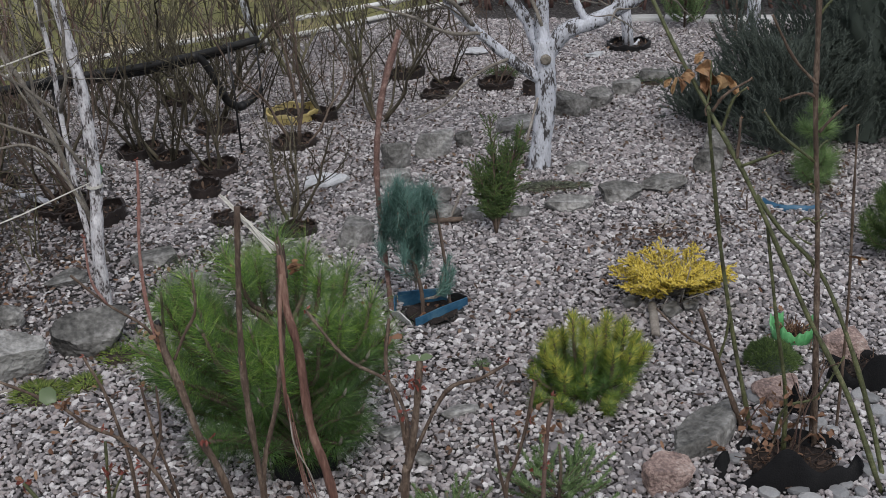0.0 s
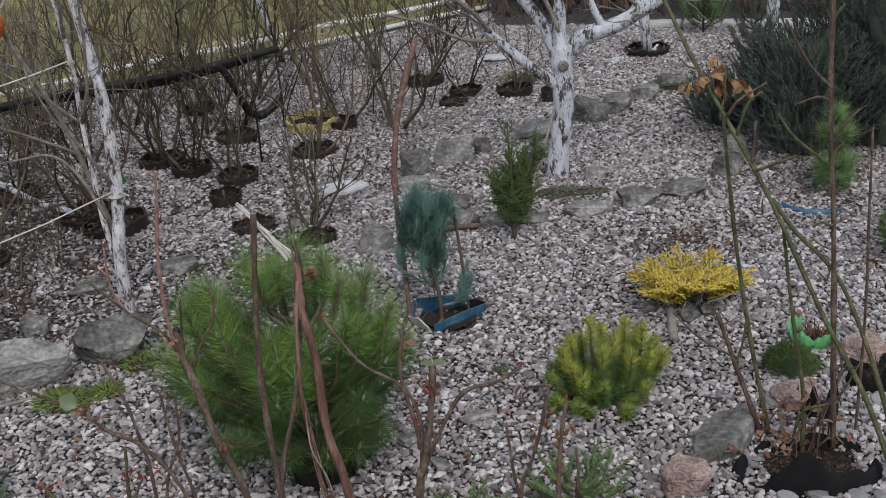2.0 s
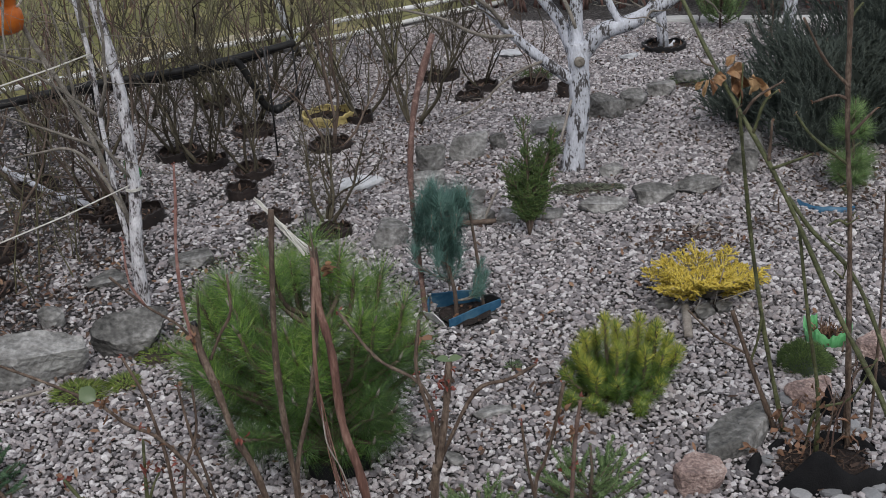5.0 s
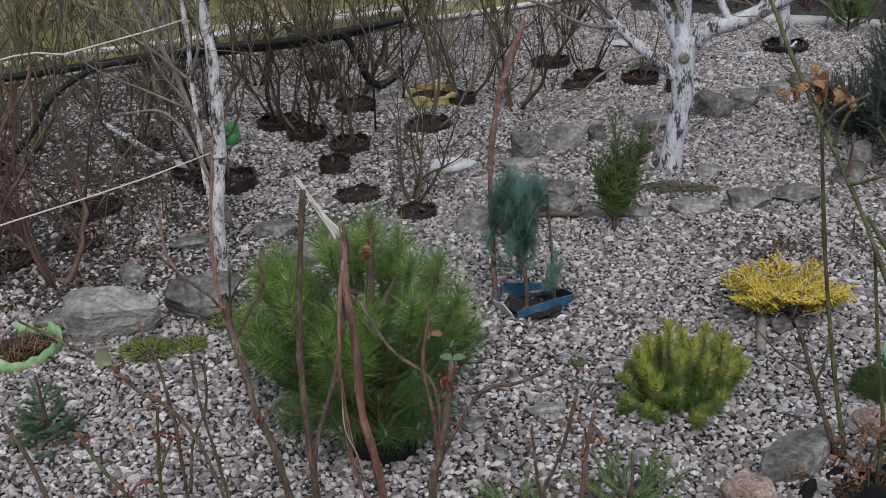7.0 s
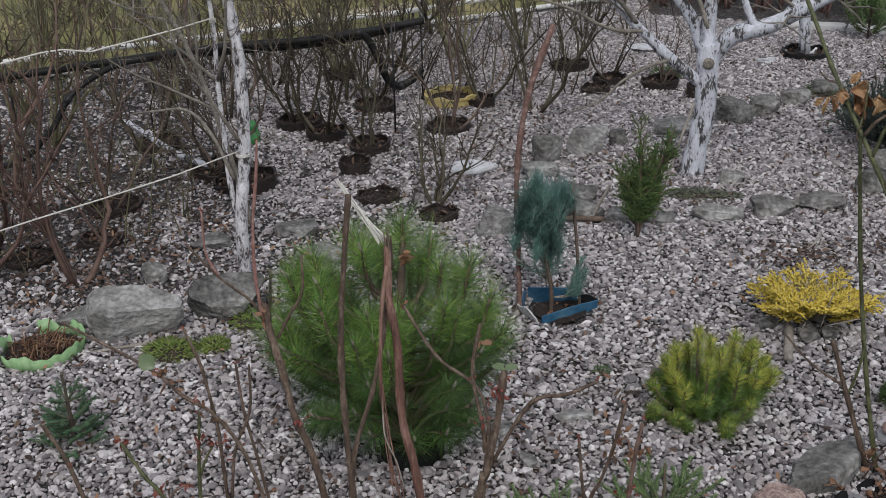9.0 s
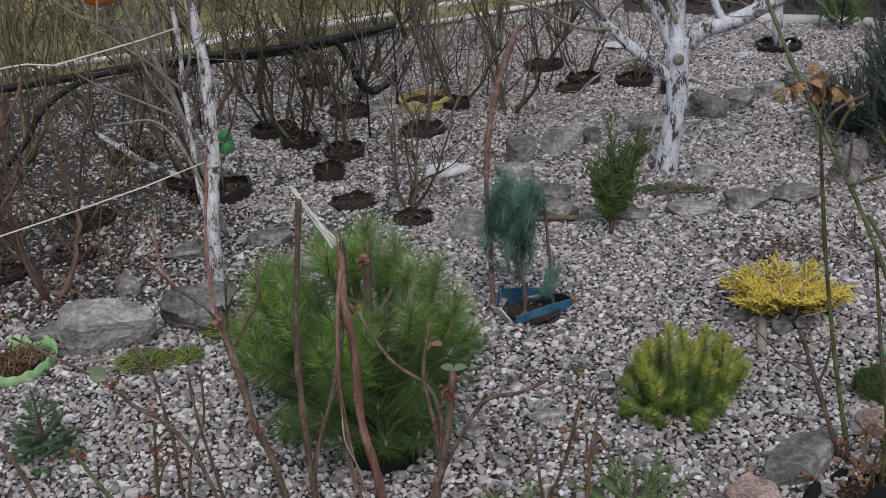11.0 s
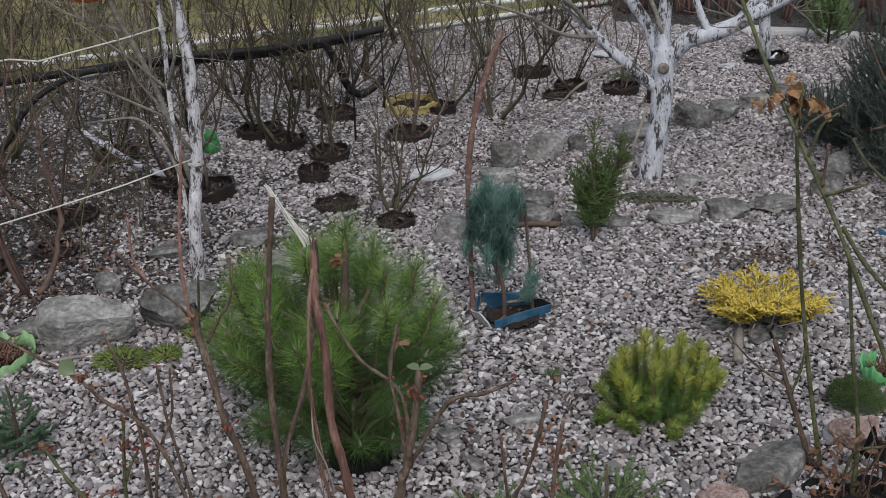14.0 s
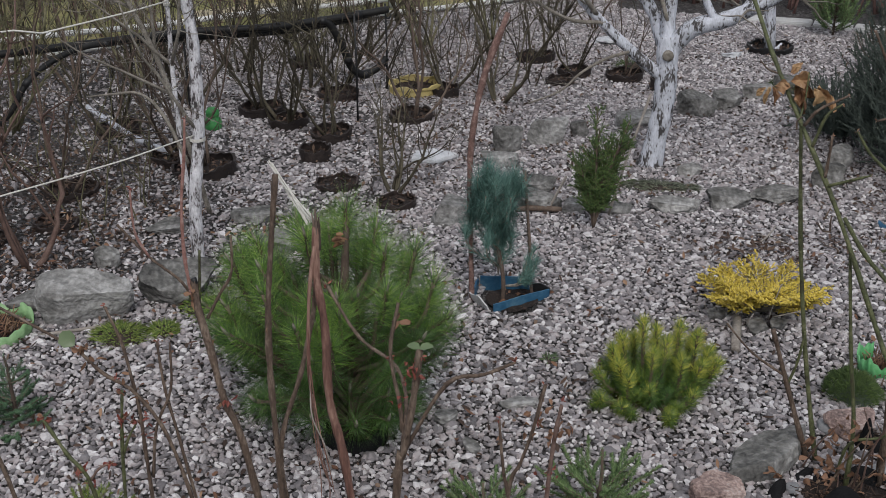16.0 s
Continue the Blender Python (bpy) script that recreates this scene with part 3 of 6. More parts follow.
def shrub(seed, h, stems, base, lean, r, twigs, mat, label, name="bare_shrub", spread=0.8, group="bare shrubs"):
    rng = random.Random(seed)
    ob = thing(name, 0, 0, 0, label, "shrub", group)
    for _ in range(stems):
        a, b = shrub_mesh(rng, h, base, lean * rng.uniform(0.2, 1.2), r * rng.uniform(0.7, 1.2), twigs, spread)
        st = part("stem", a, mat, ob)
        part("twiggery", b, mat, st)
    return ob


def branchy(rng, shape, line, r, count, ln, depth=1, sides=4, up=0.2):
    """Side twigs along a limb."""
    for _ in range(count):
        i = rng.randrange(1, len(line) - 1)
        q = line[i].lerp(line[i + 1], rng.random())
        tl = grow(rng, q, rand_dir(rng, up), ln * rng.uniform(0.5, 1.2), 6, 0.17, 0.04)
        shape.tube(tl, taper(len(tl), r, r * 0.3), sides, cap=False)
        if depth:
            branchy(rng, shape, tl, r * 0.55, 3, ln * 0.5, depth - 1, 3, up)


# ---- conifers ----
def brush(shape, rng, line, length, width, per, spread, start=0.25, droop=0.0):
    """Needles all round a shoot."""
    n = len(line) - 1
    for _ in range(per):
        u = start + (1 - start) * rng.random()
        i = min(int(u * n), n - 1)
        q = line[i].lerp(line[i + 1], u * n - i)
        ax = (line[i + 1] - line[i]).normalized()
        d = ax + rand_dir(rng) * spread * rng.uniform(0.3, 1.3) + Vector((0, 0, -droop))
        shape.needle(q, d, length * rng.uniform(0.5, 1.1), width)


def bottlebrush(shape, rng, line, length, width, per, angle, start=0.3, jitter=0.22, lift=0.0):
    """Needles set round a shoot at one angle, the foremost closing in round its bud."""
    n = len(line) - 1
    for _ in range(per):
        u = start + (1 - start) * rng.random() ** 0.85
        i = min(int(u * n), n - 1)
        q = line[i].lerp(line[i + 1], u * n - i)
        ax = (line[i + 1] - line[i]).normalized()
        side = ax.orthogonal().normalized()
        turn = rng.uniform(0, 6.2832)
        out = side * math.cos(turn) + ax.cross(side) * math.sin(turn)
        a = angle * (1.0 if u < 0.85 else rng.uniform(0.25, 1.0)) + rng.gauss(0, jitter)
        d = ax * math.cos(a) + out * math.sin(a) + Vector((0, 0, lift))
        shape.needle(q, d, length * rng.uniform(0.75, 1.08), width)


def build_big_pine():
    rng = random.Random(11)
    x, y = -0.48, 3.0
    ob = thing("pine", x, y, 0, "bushy young black pine with long bright green needles", "pine")
    tl = smooth_line([(0, 0, 0), (0.01, 0.01, 0.25), (0, -0.01, 0.5), (0.015, -0.02, 0.72)], 4)
    part("trunk", Shape().tube(tl, taper(len(tl), 0.022, 0.009), 8), BROWNBARK, ob, "dark scaly trunk")
    tips = [(0.015, -0.02, 0.76), (-0.25, -0.02, 0.64), (0.12, 0.0, 0.62), (0.26, 0.0, 0.53), (-0.43, 0.0, 0.41), (-0.19, -0.33, 0.3), (0.3, 0.0, 0.38), (-0.1, -0.05, 0.68), (-0.16, 0.1, 0.66), (0.07, 0.12, 0.64), (0.19, 0.1, 0.58), (-0.33, 0.08, 0.55), (0.02, -0.2, 0.56)]
    for i in range(112):
        if i < len(tips):
            tip = Vector(tips[i])
        else:
            th = i * 2.39996 + rng.uniform(-0.3, 0.3)
            ph = math.asin(rng.uniform(-0.92, 0.84))
            rr = rng.uniform(0.78, 1.04) if i < 78 else rng.uniform(0.35, 0.7)
            flat = math.cos(ph) ** 0.7
            tip = Vector((math.cos(th) * flat * 0.345 * rr - 0.045, math.sin(th) * flat * 0.31 * rr, (0.37 if ph > 0 else 0.34) + math.sin(ph) * 0.29 * rr))
        out = Vector((tip.x, tip.y, 0))
        base = Vector((tip.x * 0.08, tip.y * 0.08, max(0.04, min(0.55, tip.z - 0.12 - 0.5 * out.length))))
        bend = base.lerp(tip, 0.55) + (Vector((out.x * 0.2, out.y * 0.2, -0.035)) if tip.z > 0.42 else Vector((0, 0, 0.02)))
        line = smooth_line([base, bend, tip], 6)
        br = part("branch", Shape().tube(line, taper(len(line), 0.0085, 0.007), 5), BROWNBARK, ob)
        # Painted light: upper outer shoots end in the brighter needles, the rest stay dark.
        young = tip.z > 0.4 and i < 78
        s = Shape()
        low = 0.55 if tip.z < 0.3 else 1.0
        bottlebrush(s, rng, line, 0.105, 0.00075, int(low * (170 if i < 78 else 110)), 1.12, 0.38, 0.3, 0.0)
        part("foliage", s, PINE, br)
        s = Shape()
        bottlebrush(s, rng, line[-5:], 0.112, 0.0008, int(low * (170 if i < 78 else 60)), 1.0, 0.0, 0.3, 0.04)
        part("foliage", s, PINETIP if young else PINE, br, "shoot-tip needles, painted brighter on the upper outer branches")
        end = Shape().tube([line[-1], line[-1] + Vector((out.x * 0.03, out.y * 0.03, 0.014)), line[-1] + Vector((out.x * 0.06, out.y * 0.06, 0.032))], [0.006, 0.0055, 0.0015], 6)
        part("bud", end, GREYBARK, br, "pale resinous bud")
    return ob


def build_gold_pine():
    rng = random.Random(12)
    x, y = 0.45, 3.3
    ob = thing("dwarf_pine", x, y, 0, "low mounded dwarf pine with yellow-green needles", "pine")
    tips = [(-0.05, 0.0, 0.285), (0.07, 0.05, 0.25), (0.125, 0.03, 0.235), (0.075, -0.05, 0.19), (0.14, -0.02, 0.155), (0.19, 0.0, 0.155), (-0.11, 0.06, 0.19),
            (-0.14, 0.03, 0.165), (-0.12, -0.03, 0.145), (-0.18, 0.0, 0.09), (-0.175, -0.08, 0.05), (-0.015, -0.04, 0.2), (0.03, 0.02, 0.21), (0.045, -0.14, 0.04),
            (-0.085, -0.08, 0.125), (-0.02, -0.1, 0.1), (0.12, -0.09, 0.09), (0.0, 0.11, 0.2), (-0.07, 0.1, 0.17), (0.12, 0.12, 0.17), (0.17, 0.08, 0.15), (-0.11, -0.13, 0.05)]
    for k in range(18):
        a, q = k * 2.39996, 0.12 * math.sqrt((k + 0.5) / 18)
        line = smooth_line([(0, 0, 0.01), (math.cos(a) * q * 0.7, math.sin(a) * q * 0.7, 0.04), (math.cos(a) * q, math.sin(a) * q, 0.13 - 0.5 * q)], 4)
        st = part("branch", Shape().tube(line, taper(len(line), 0.006, 0.004), 5), BROWNBARK, ob)
        s = Shape()
        bottlebrush(s, rng, line, 0.05, 0.0012, 170, 1.0, 0.15, 0.25)
        part("foliage", s, PINE, st)
    for i, (rx, ry, top) in enumerate(tips):
        line = smooth_line([(rx * 0.25, ry * 0.25, 0.01), (rx * 0.8 + rng.gauss(0, 0.006), ry * 0.8 + rng.gauss(0, 0.006), top * 0.38), (rx, ry, top)], 7)
        st = part("branch", Shape().tube(line, taper(len(line), 0.0075, 0.0065), 6), BROWNBARK, ob)
        s = Shape()
        bottlebrush(s, rng, line, 0.047, 0.0011, 430, 0.86, 0.32, 0.2, 0.06)
        part("foliage", s, GOLDPINE, st)
        s = Shape()
        bottlebrush(s, rng, line[-6:], 0.05, 0.00115, 190 if top > 0.12 else 40, 0.85, 0.3, 0.2, 0.1)
        part("foliage", s, GOLDTIP, st, "yellow needle tips")
        a = rng.uniform(0, 6.283)
        side = line[-7] + Vector((math.cos(a) * 0.045, math.sin(a) * 0.045, 0.03 if top > 0.1 else 0.012))
        l2 = smooth_line([line[-9], line[-8].lerp(side, 0.5), side], 4)
        s = Shape()
        bottlebrush(s, rng, l2, 0.042, 0.0011, 150, 0.95, 0.25, 0.2, 0.08)
        part("foliage", s, GOLDPINE, st)
    return ob


def spray(s, tw, rng, p, d, length, leaf, width, count, flat=0.5):
    """A feathery twig with side twigs, clad in small pointed leaves."""
    line = grow(rng, p, d, length, 5, 0.1, 0.0)
    tw.tube(line, taper(len(line), width * 1.2, width * 0.6), 3, cap=False)
    brush(s, rng, line, leaf, width, count, 0.7, 0.1)
    for _ in range(4):
        i = rng.randrange(1, 5)
        side = rand_dir(rng)
        side.z *= flat
        l2 = grow(rng, line[i], (line[-1] - line[0]).normalized() + side * 0.9, length * rng.uniform(0.3, 0.55), 3, 0.1, 0.0)
        brush(s, rng, l2, leaf, width, count // 2, 0.7, 0.0)


def build_gold_juniper():
    rng = random.Random(13)
    x, y = 0.85, 3.93
    ob = thing("golden_juniper", x, y, 0, "low spreading golden yellow juniper on the gravel", "shrub")
    for i in range(40):
        a = i * 2.39996
        front = math.cos(a + 1.15)
        ln = rng.uniform(0.13, 0.265) * (0.8 if front > 0.8 else 1.0)
        z = rng.uniform(0.06, 0.15) * (1.0 - 0.9 * max(0, ln - 0.12))
        if front > 0.75:
            z = max(z, 0.13)
        line = smooth_line([(0, 0, 0.03), (math.cos(a) * ln * 0.5, math.sin(a) * ln * 0.4, z * 0.75), (math.cos(a) * ln, math.sin(a) * ln * 0.8, z + 0.01)], 5)
        bt = Shape().tube(line, taper(len(line), 0.005, 0.002), 4)
        tw, s = Shape(), Shape()
        for k in range(3, len(line) - 1):
            ax = (line[k + 1] - line[k]).normalized()
            for sgn in (-1, 1, 0):
                side = Vector((-ax.y, ax.x, 0)) * sgn
                d = ax + side * rng.uniform(0.5, 0.9) + Vector((0, 0, rng.uniform(-0.1, 0.3)))
                spray(s, tw, rng, line[k], d, rng.uniform(0.035, 0.06), 0.0065, 0.0034, 26, 0.3)
        br = part("branch", bt, GREYBARK, ob)
        part("fine_twig_growth", tw, GREYBARK, br)
        part("foliage", s, GOLDJUNIPER, br)
    for p in ([(0.02, -0.1, 0.05), (0.03, -0.11, 0.12), (0.05, -0.1, 0.19)], [(-0.06, -0.13, 0.04), (-0.04, -0.14, 0.09)], [(0.03, -0.12, 0.07), (0.09, -0.14, 0.1), (0.14, -0.13, 0.11)]):
        part("dead_twig", Shape().tube(smooth_line(p, 3), 0.0025, 4), DRYWOOD, ob, "bleached bare twig")
    return ob


def build_blue_pine():
    rng = random.Random(14)
    ob = thing("blue_pine", -0.095, 3.955, -0.02, "narrow blue-green pine with long drooping needles, tied to a cane", "pine", "")
    tl = smooth_line([(0, 0, 0), (0.0, 0, 0.12), (-0.03, 0, 0.3), (-0.04, 0, 0.5)], 4)
    part("trunk", Shape().tube(tl, taper(len(tl), 0.009, 0.006), 7), BROWNBARK, ob, "thin grey-brown trunk")
    for i in range(40):
        a = i * 2.39996
        z1 = rng.uniform(0.22, 0.55)
        z0 = z1 - rng.uniform(0.06, 0.12)
        r = rng.uniform(0.01, 0.1) * (0.8 + 0.5 * z1)
        line = smooth_line([(-0.02, 0, max(z0, 0.1)), (-0.04 + math.cos(a) * r, math.sin(a) * r, z1 - 0.03), (-0.04 + math.cos(a) * r * 1.05, math.sin(a) * r, z1 + 0.03)], 3)
        br = part("branch", Shape().tube(line, 0.0035, 4), GREYBARK, ob)
        s = Shape()
        brush(s, rng, line, 0.08, 0.0011, 95, 0.75, 0.1, droop=0.15)
        brush(s, rng, line[-3:], 0.105, 0.0011, 95, 0.55, 0.0, droop=rng.uniform(0.2, 2.2) if z1 > 0.36 else 0.3)
        part("foliage", s, BLUEPINE, br)
    for dx, z1 in ((0.11, 0.24), (0.09, 0.2), (0.125, 0.19), (0.1, 0.16)):
        line = smooth_line([(0, 0, 0.08), (dx * 0.7, 0, 0.1), (dx, 0, z1)], 3)
        br = part("branch", Shape().tube(line, 0.0035, 4), GREYBARK, ob)
        s = Shape()
        brush(s, rng, line, 0.055, 0.0013, 200, 0.75, 0.4)
        part("foliage", s, BLUEPINE, br)
    return ob


def small_conifer(name, x, y, h, r, seed, mat, label, n=20, leaf=0.045, width=0.001, per=160, category="conifer", up=0.5, group=""):
    """A little tree of upright shoots clad in needles."""
    rng = random.Random(seed)
    ob = thing(name, x, y, ground_z(x, y), label, category, group)
    tl = [Vector((0, 0, h * q)) + Vector((rng.gauss(0, 0.01), rng.gauss(0, 0.01), 0)) * q for q in (0, 0.25, 0.5, 0.75, 0.95)]
    part("trunk", Shape().tube(tl, taper(5, 0.009, 0.004), 6), BROWNBARK, ob)
    for i in range(n):
        u = (i + 0.5) / n
        a = i * 2.4 + rng.uniform(-0.4, 0.4)
        rr = r * (1 - 0.75 * u) * rng.uniform(0.75, 1.1)
        z0 = h * (0.06 + 0.85 * u)
        tip = Vector((math.cos(a) * rr, math.sin(a) * rr, z0 + rr * up + 0.03))
        line = smooth_line([(0, 0, z0), (tip.x * 0.6, tip.y * 0.6, z0 + rr * up * 0.35), tip], 3)
        br = part("branch", Shape().tube(line, 0.003, 4), BROWNBARK, ob)
        s = Shape()
        bottlebrush(s, rng, line, leaf, width, per, 0.9, 0.15, 0.25)
        part("foliage", s, mat, br)
    return ob


def spruce_seedling(x, y, h, r, seed, mat, label, whorls=4, needle=0.014, width=0.0011, tilt=0.25, group="spruce seedlings"):
    """A young spruce: whorls of boughs with side twigs, all clad in short stiff needles."""
    rng = random.Random(seed)
    ob = thing("spruce", x, y, ground_z(x, y), label, "conifer", group)
    tl = grow(rng, (0, 0, -0.01), Vector((0, 0, 1)), h, 8, 0.05, 0.1)
    tr = part("trunk", Shape().tube(tl, taper(len(tl), 0.008, 0.0035), 6), BROWNBARK, ob)
    s = Shape()
    bottlebrush(s, rng, tl, needle, width, 150, 0.8, 0.55)
    part("foliage", s, mat, tr)
    for w in range(whorls):
        u = 0.08 + 0.7 * w / whorls
        n = 5 if w < whorls - 1 else 4
        for k in range(n):
            a = 6.2832 * (k + rng.uniform(-0.25, 0.25)) / n + w * 0.7
            ln = r * (1.05 - 0.75 * u) * rng.uniform(0.8, 1.1)
            d = Vector((math.cos(a), math.sin(a), tilt + 0.5 * u))
            line = grow(rng, tl[int(u * 8)], d, ln, 6, 0.06, 0.03)
            br = part("branch", Shape().tube(line, taper(len(line), 0.0035, 0.002), 4), BROWNBARK, ob)
            s = Shape()
            bottlebrush(s, rng, line, needle, width, int(2000 * ln), 0.95, 0.1, 0.2, 0.1)
            for j in (2, 3):
                ax = (line[j + 1] - line[j]).normalized()
                side = Vector((-ax.y, ax.x, 0.1)).normalized() * rng.choice((-1, 1))
                l2 = grow(rng, line[j], ax + side * rng.uniform(0.7, 1.0), ln * rng.uniform(0.3, 0.5), 4, 0.06, 0.03)
                s.tube(l2, 0.0018, 3, cap=False)
                bottlebrush(s, rng, l2, needle, width, int(850 * ln), 0.95, 0.05, 0.2, 0.1)
            part("foliage", s, mat, br)
    return ob


def whorled_pine(x, y, seed, label):
    """A slim young pine in two storeys of long needles with a bare stem between."""
    rng = random.Random(seed)
    ob = thing("young_pine", x, y, ground_z(x, y), label, "conifer")
    tl = smooth_line([(0, 0, -0.01), (0.008, 0, 0.16), (-0.004, 0, 0.32), (0.0, 0, 0.43)], 4)
    part("trunk", Shape().tube(tl, taper(len(tl), 0.009, 0.005), 7), BROWNBARK, ob)
    for z0, n, ln, rise in ((0.03, 6, 0.11, 0.5), (0.1, 6, 0.1, 0.7), (0.25, 6, 0.08, 0.6), (0.33, 3, 0.06, 2.5)):
        for k in range(n):
            a = 6.2832 * k / n + rng.uniform(-0.3, 0.3) + z0 * 9
            line = grow(rng, (0, 0, z0), Vector((math.cos(a), math.sin(a), rise)), ln, 5, 0.06, 0.1)
            br = part("branch", Shape().tube(line, taper(len(line), 0.004, 0.003), 5), BROWNBARK, ob)
            s = Shape()
            bottlebrush(s, rng, line, 0.085, 0.001, 170, 1.0, 0.3)
            part("foliage", s, SPRUCE, br)
    return ob


def build_thuja():
    rng = random.Random(15)
    ob = thing("thuja", 0.235, 4.69, 0, "small dark green thuja of upright fans", "conifer")
    tips = [(-0.17, 0.33), (0.15, 0.46), (-0.12, 0.3), (0.12, 0.4), (0.12, 0.26), (-0.02, 0.52), (-0.13, 0.22), (0.16, 0.5), (-0.06, 0.38), (0.05, 0.42), (-0.09, 0.27), (0.08, 0.33), (0.0, 0.36), (-0.03, 0.44), (0.09, 0.24), (-0.06, 0.2), (0.03, 0.28), (0.08, 0.46), (-0.02, 0.3), (-0.04, 0.6), (0.18, 0.44), (0.17, 0.56)]
    for i, (dx, z) in enumerate(tips):
        dy = rng.uniform(-0.06, 0.06)
        dx = dx * 0.8 + 0.02
        line = smooth_line([(0, 0, 0.0), (dx * 0.25, dy * 0.5, z * 0.4), (dx * 0.8, dy, z * 0.9)], 5)
        bt = Shape().tube(line, taper(len(line), 0.006, 0.002), 4)
        tw, s = Shape(), Shape()
        for _ in range(30 if z < 0.45 else 20):
            k = rng.randrange(3, len(line) - 1)
            d = (line[k + 1] - line[k]).normalized() + rand_dir(rng, 0.2) * 0.55
            spray(s, tw, rng, line[k], d, rng.uniform(0.045, 0.085), 0.012, 0.0022, 20)
        br = part("branch", bt, BROWNBARK, ob)
        part("fine_twig_growth", tw, BROWNBARK, br)
        part("foliage", s, YEW, br)
    return ob


def build_dark_juniper(x, y, h, r, seed, sprays, label):
    rng = random.Random(seed)
    ob = thing("juniper", x, y, 0, label, "juniper", "dark junipers")
    part("trunk", Shape().tube([(0, 0, 0), (0.01, 0, h * 0.5), (0, 0, h * 0.9)], [0.03, 0.02, 0.008], 7), BROWNBARK, ob)

    def reach(a, u):
        lump = 1 + 0.16 * math.sin(3 * a + 5 * u + seed) + 0.1 * math.sin(7 * a - 9 * u + 2 * seed)
        return r * (0.78 + 0.55 * u - 0.65 * u**3) * lump

    core = Shape()
    for j in range(15):
        for i in range(28):
            a = 6.2832 * i / 28
            q = reach(a, j / 14) * 0.5 * (1 + 0.2 * math.sin(11 * a + 3 * j))
            core.v.append(Vector((math.cos(a) * q, math.sin(a) * q, 0.02 + h * 0.85 * j / 14)))
    core.f = [(j * 28 + i, j * 28 + (i + 1) % 28, j * 28 + 28 + (i + 1) % 28, j * 28 + 28 + i) for j in range(14) for i in range(28)] + [tuple(range(14 * 28, 15 * 28))]
    part("inner_growth", core, DARKGREEN, ob, "dense dark inner foliage")
    for j in range(9):
        s = Shape()
        for _ in range(sprays // 9):
            u = rng.random() ** 0.9
            a = rng.uniform(0, 6.283)
            rr = reach(a, u) * rng.uniform(0.45, 0.95)
            p = Vector((math.cos(a) * rr, math.sin(a) * rr, 0.02 + h * u * 0.85))
            d = Vector((math.cos(a) * 0.7, math.sin(a) * 0.7, rng.uniform(0.2, 1.8)))
            line = grow(rng, p, d, rng.uniform(0.1, 0.19), 4, 0.12, 0.05)
            brush(s, rng, line, 0.026, 0.0026, 48, 0.75, 0.0)
        part("foliage", s, DARKGREEN, ob)
    return ob


def tuft(name, x, y, r, h, seed, mat, label, count=500, leaf=0.02, width=0.0022, category="plant", wide=1.0):
    """A cushion of short leaves."""
    rng = random.Random(seed)
    s = Shape()
    for _ in range(count):
        a, q = rng.uniform(0, 6.283), math.sqrt(rng.random())
        px, py = math.cos(a) * q * r * wide, math.sin(a) * q * r
        lump = 1 + 0.5 * noise.noise(Vector((px * 22, py * 22, seed)))
        px, py = px * (0.75 + 0.3 * lump), py * (0.75 + 0.3 * lump)
        pz = h * math.sqrt(max(0, 1 - q * q)) * rng.uniform(0.5, 1.0) * lump
        s.needle(Vector((px, py, pz)), Vector((px * 3, py * 3, h * 1.5)) + rand_dir(rng, 0.5) * h * 1.2, leaf * rng.uniform(0.6, 1.2), width)
    bed = Shape()
    n = 14
    bed.v = [Vector((0, 0, h * 0.6))] + [Vector((math.cos(6.283 * i / n) * r * wide * q, math.sin(6.283 * i / n) * r * q, h * 0.6 * math.sqrt(1 - q * q) - (0.01 if q == 1 else 0))) for q in (0.6, 1.0) for i in range(n)]
    for i in range(n):
        k = (i + 1) % n
        bed.f += [(0, 1 + i, 1 + k), (1 + i, 1 + n + i, 1 + n + k, 1 + k)]
    ob = thing(name, x, y, ground_z(x, y), label, category)
    part("cushion", bed, DARKGREEN if h > 0.06 else SOIL, ob)
    part("foliage", s, mat, ob)
    return ob


# ---- roses and stakes ----
def base_of(ob):
    """Where the thing that a part belongs to stands."""
    while ob.parent is not None:
        ob = ob.parent
    return ob.matrix_basis.translation.copy()


def cane(parent, pts, r0, r1, mat, seed, thorns=10, name="cane", label="", steps=5, thorn_mat=None):
    """A rose cane with a rough skin and thorns; points run from the ground up."""
    rng = random.Random(seed)
    off = base_of(parent)
    line = smooth_line([Vector(q) - off for q in pts], steps)
    ob = part(name, Shape().tube(line, knobby(rng, len(line), r0, r1, 0.18), 7), mat, parent, label)
    if thorns:
        s = Shape()
        for _ in range(thorns):
            i = rng.randrange(len(line) // 4, len(line) - 1)
            d = rand_dir(rng)
            r = r0 + (r1 - r0) * i / len(line)
            s.needle(line[i] + d * r * 0.6, d + Vector((0, 0, -0.3)), rng.uniform(0.007, 0.012), 0.0022)
        part("prickle_cover", s, thorn_mat or mat, ob)
    return ob, line


def buds(parent, spots_, mat, seed, size=0.008, name="bud"):
    rng = random.Random(seed)
    off = base_of(parent)
    for q in spots_:
        p = Vector(q) - off
        s = Shape()
        for _ in range(5):
            s.leaf(p + rand_dir(rng) * size * 0.4, rand_dir(rng, 0.5), rand_dir(rng), size * rng.uniform(0.5, 1.1), size * 0.45, 0.5)
        part(name, s, mat, parent)


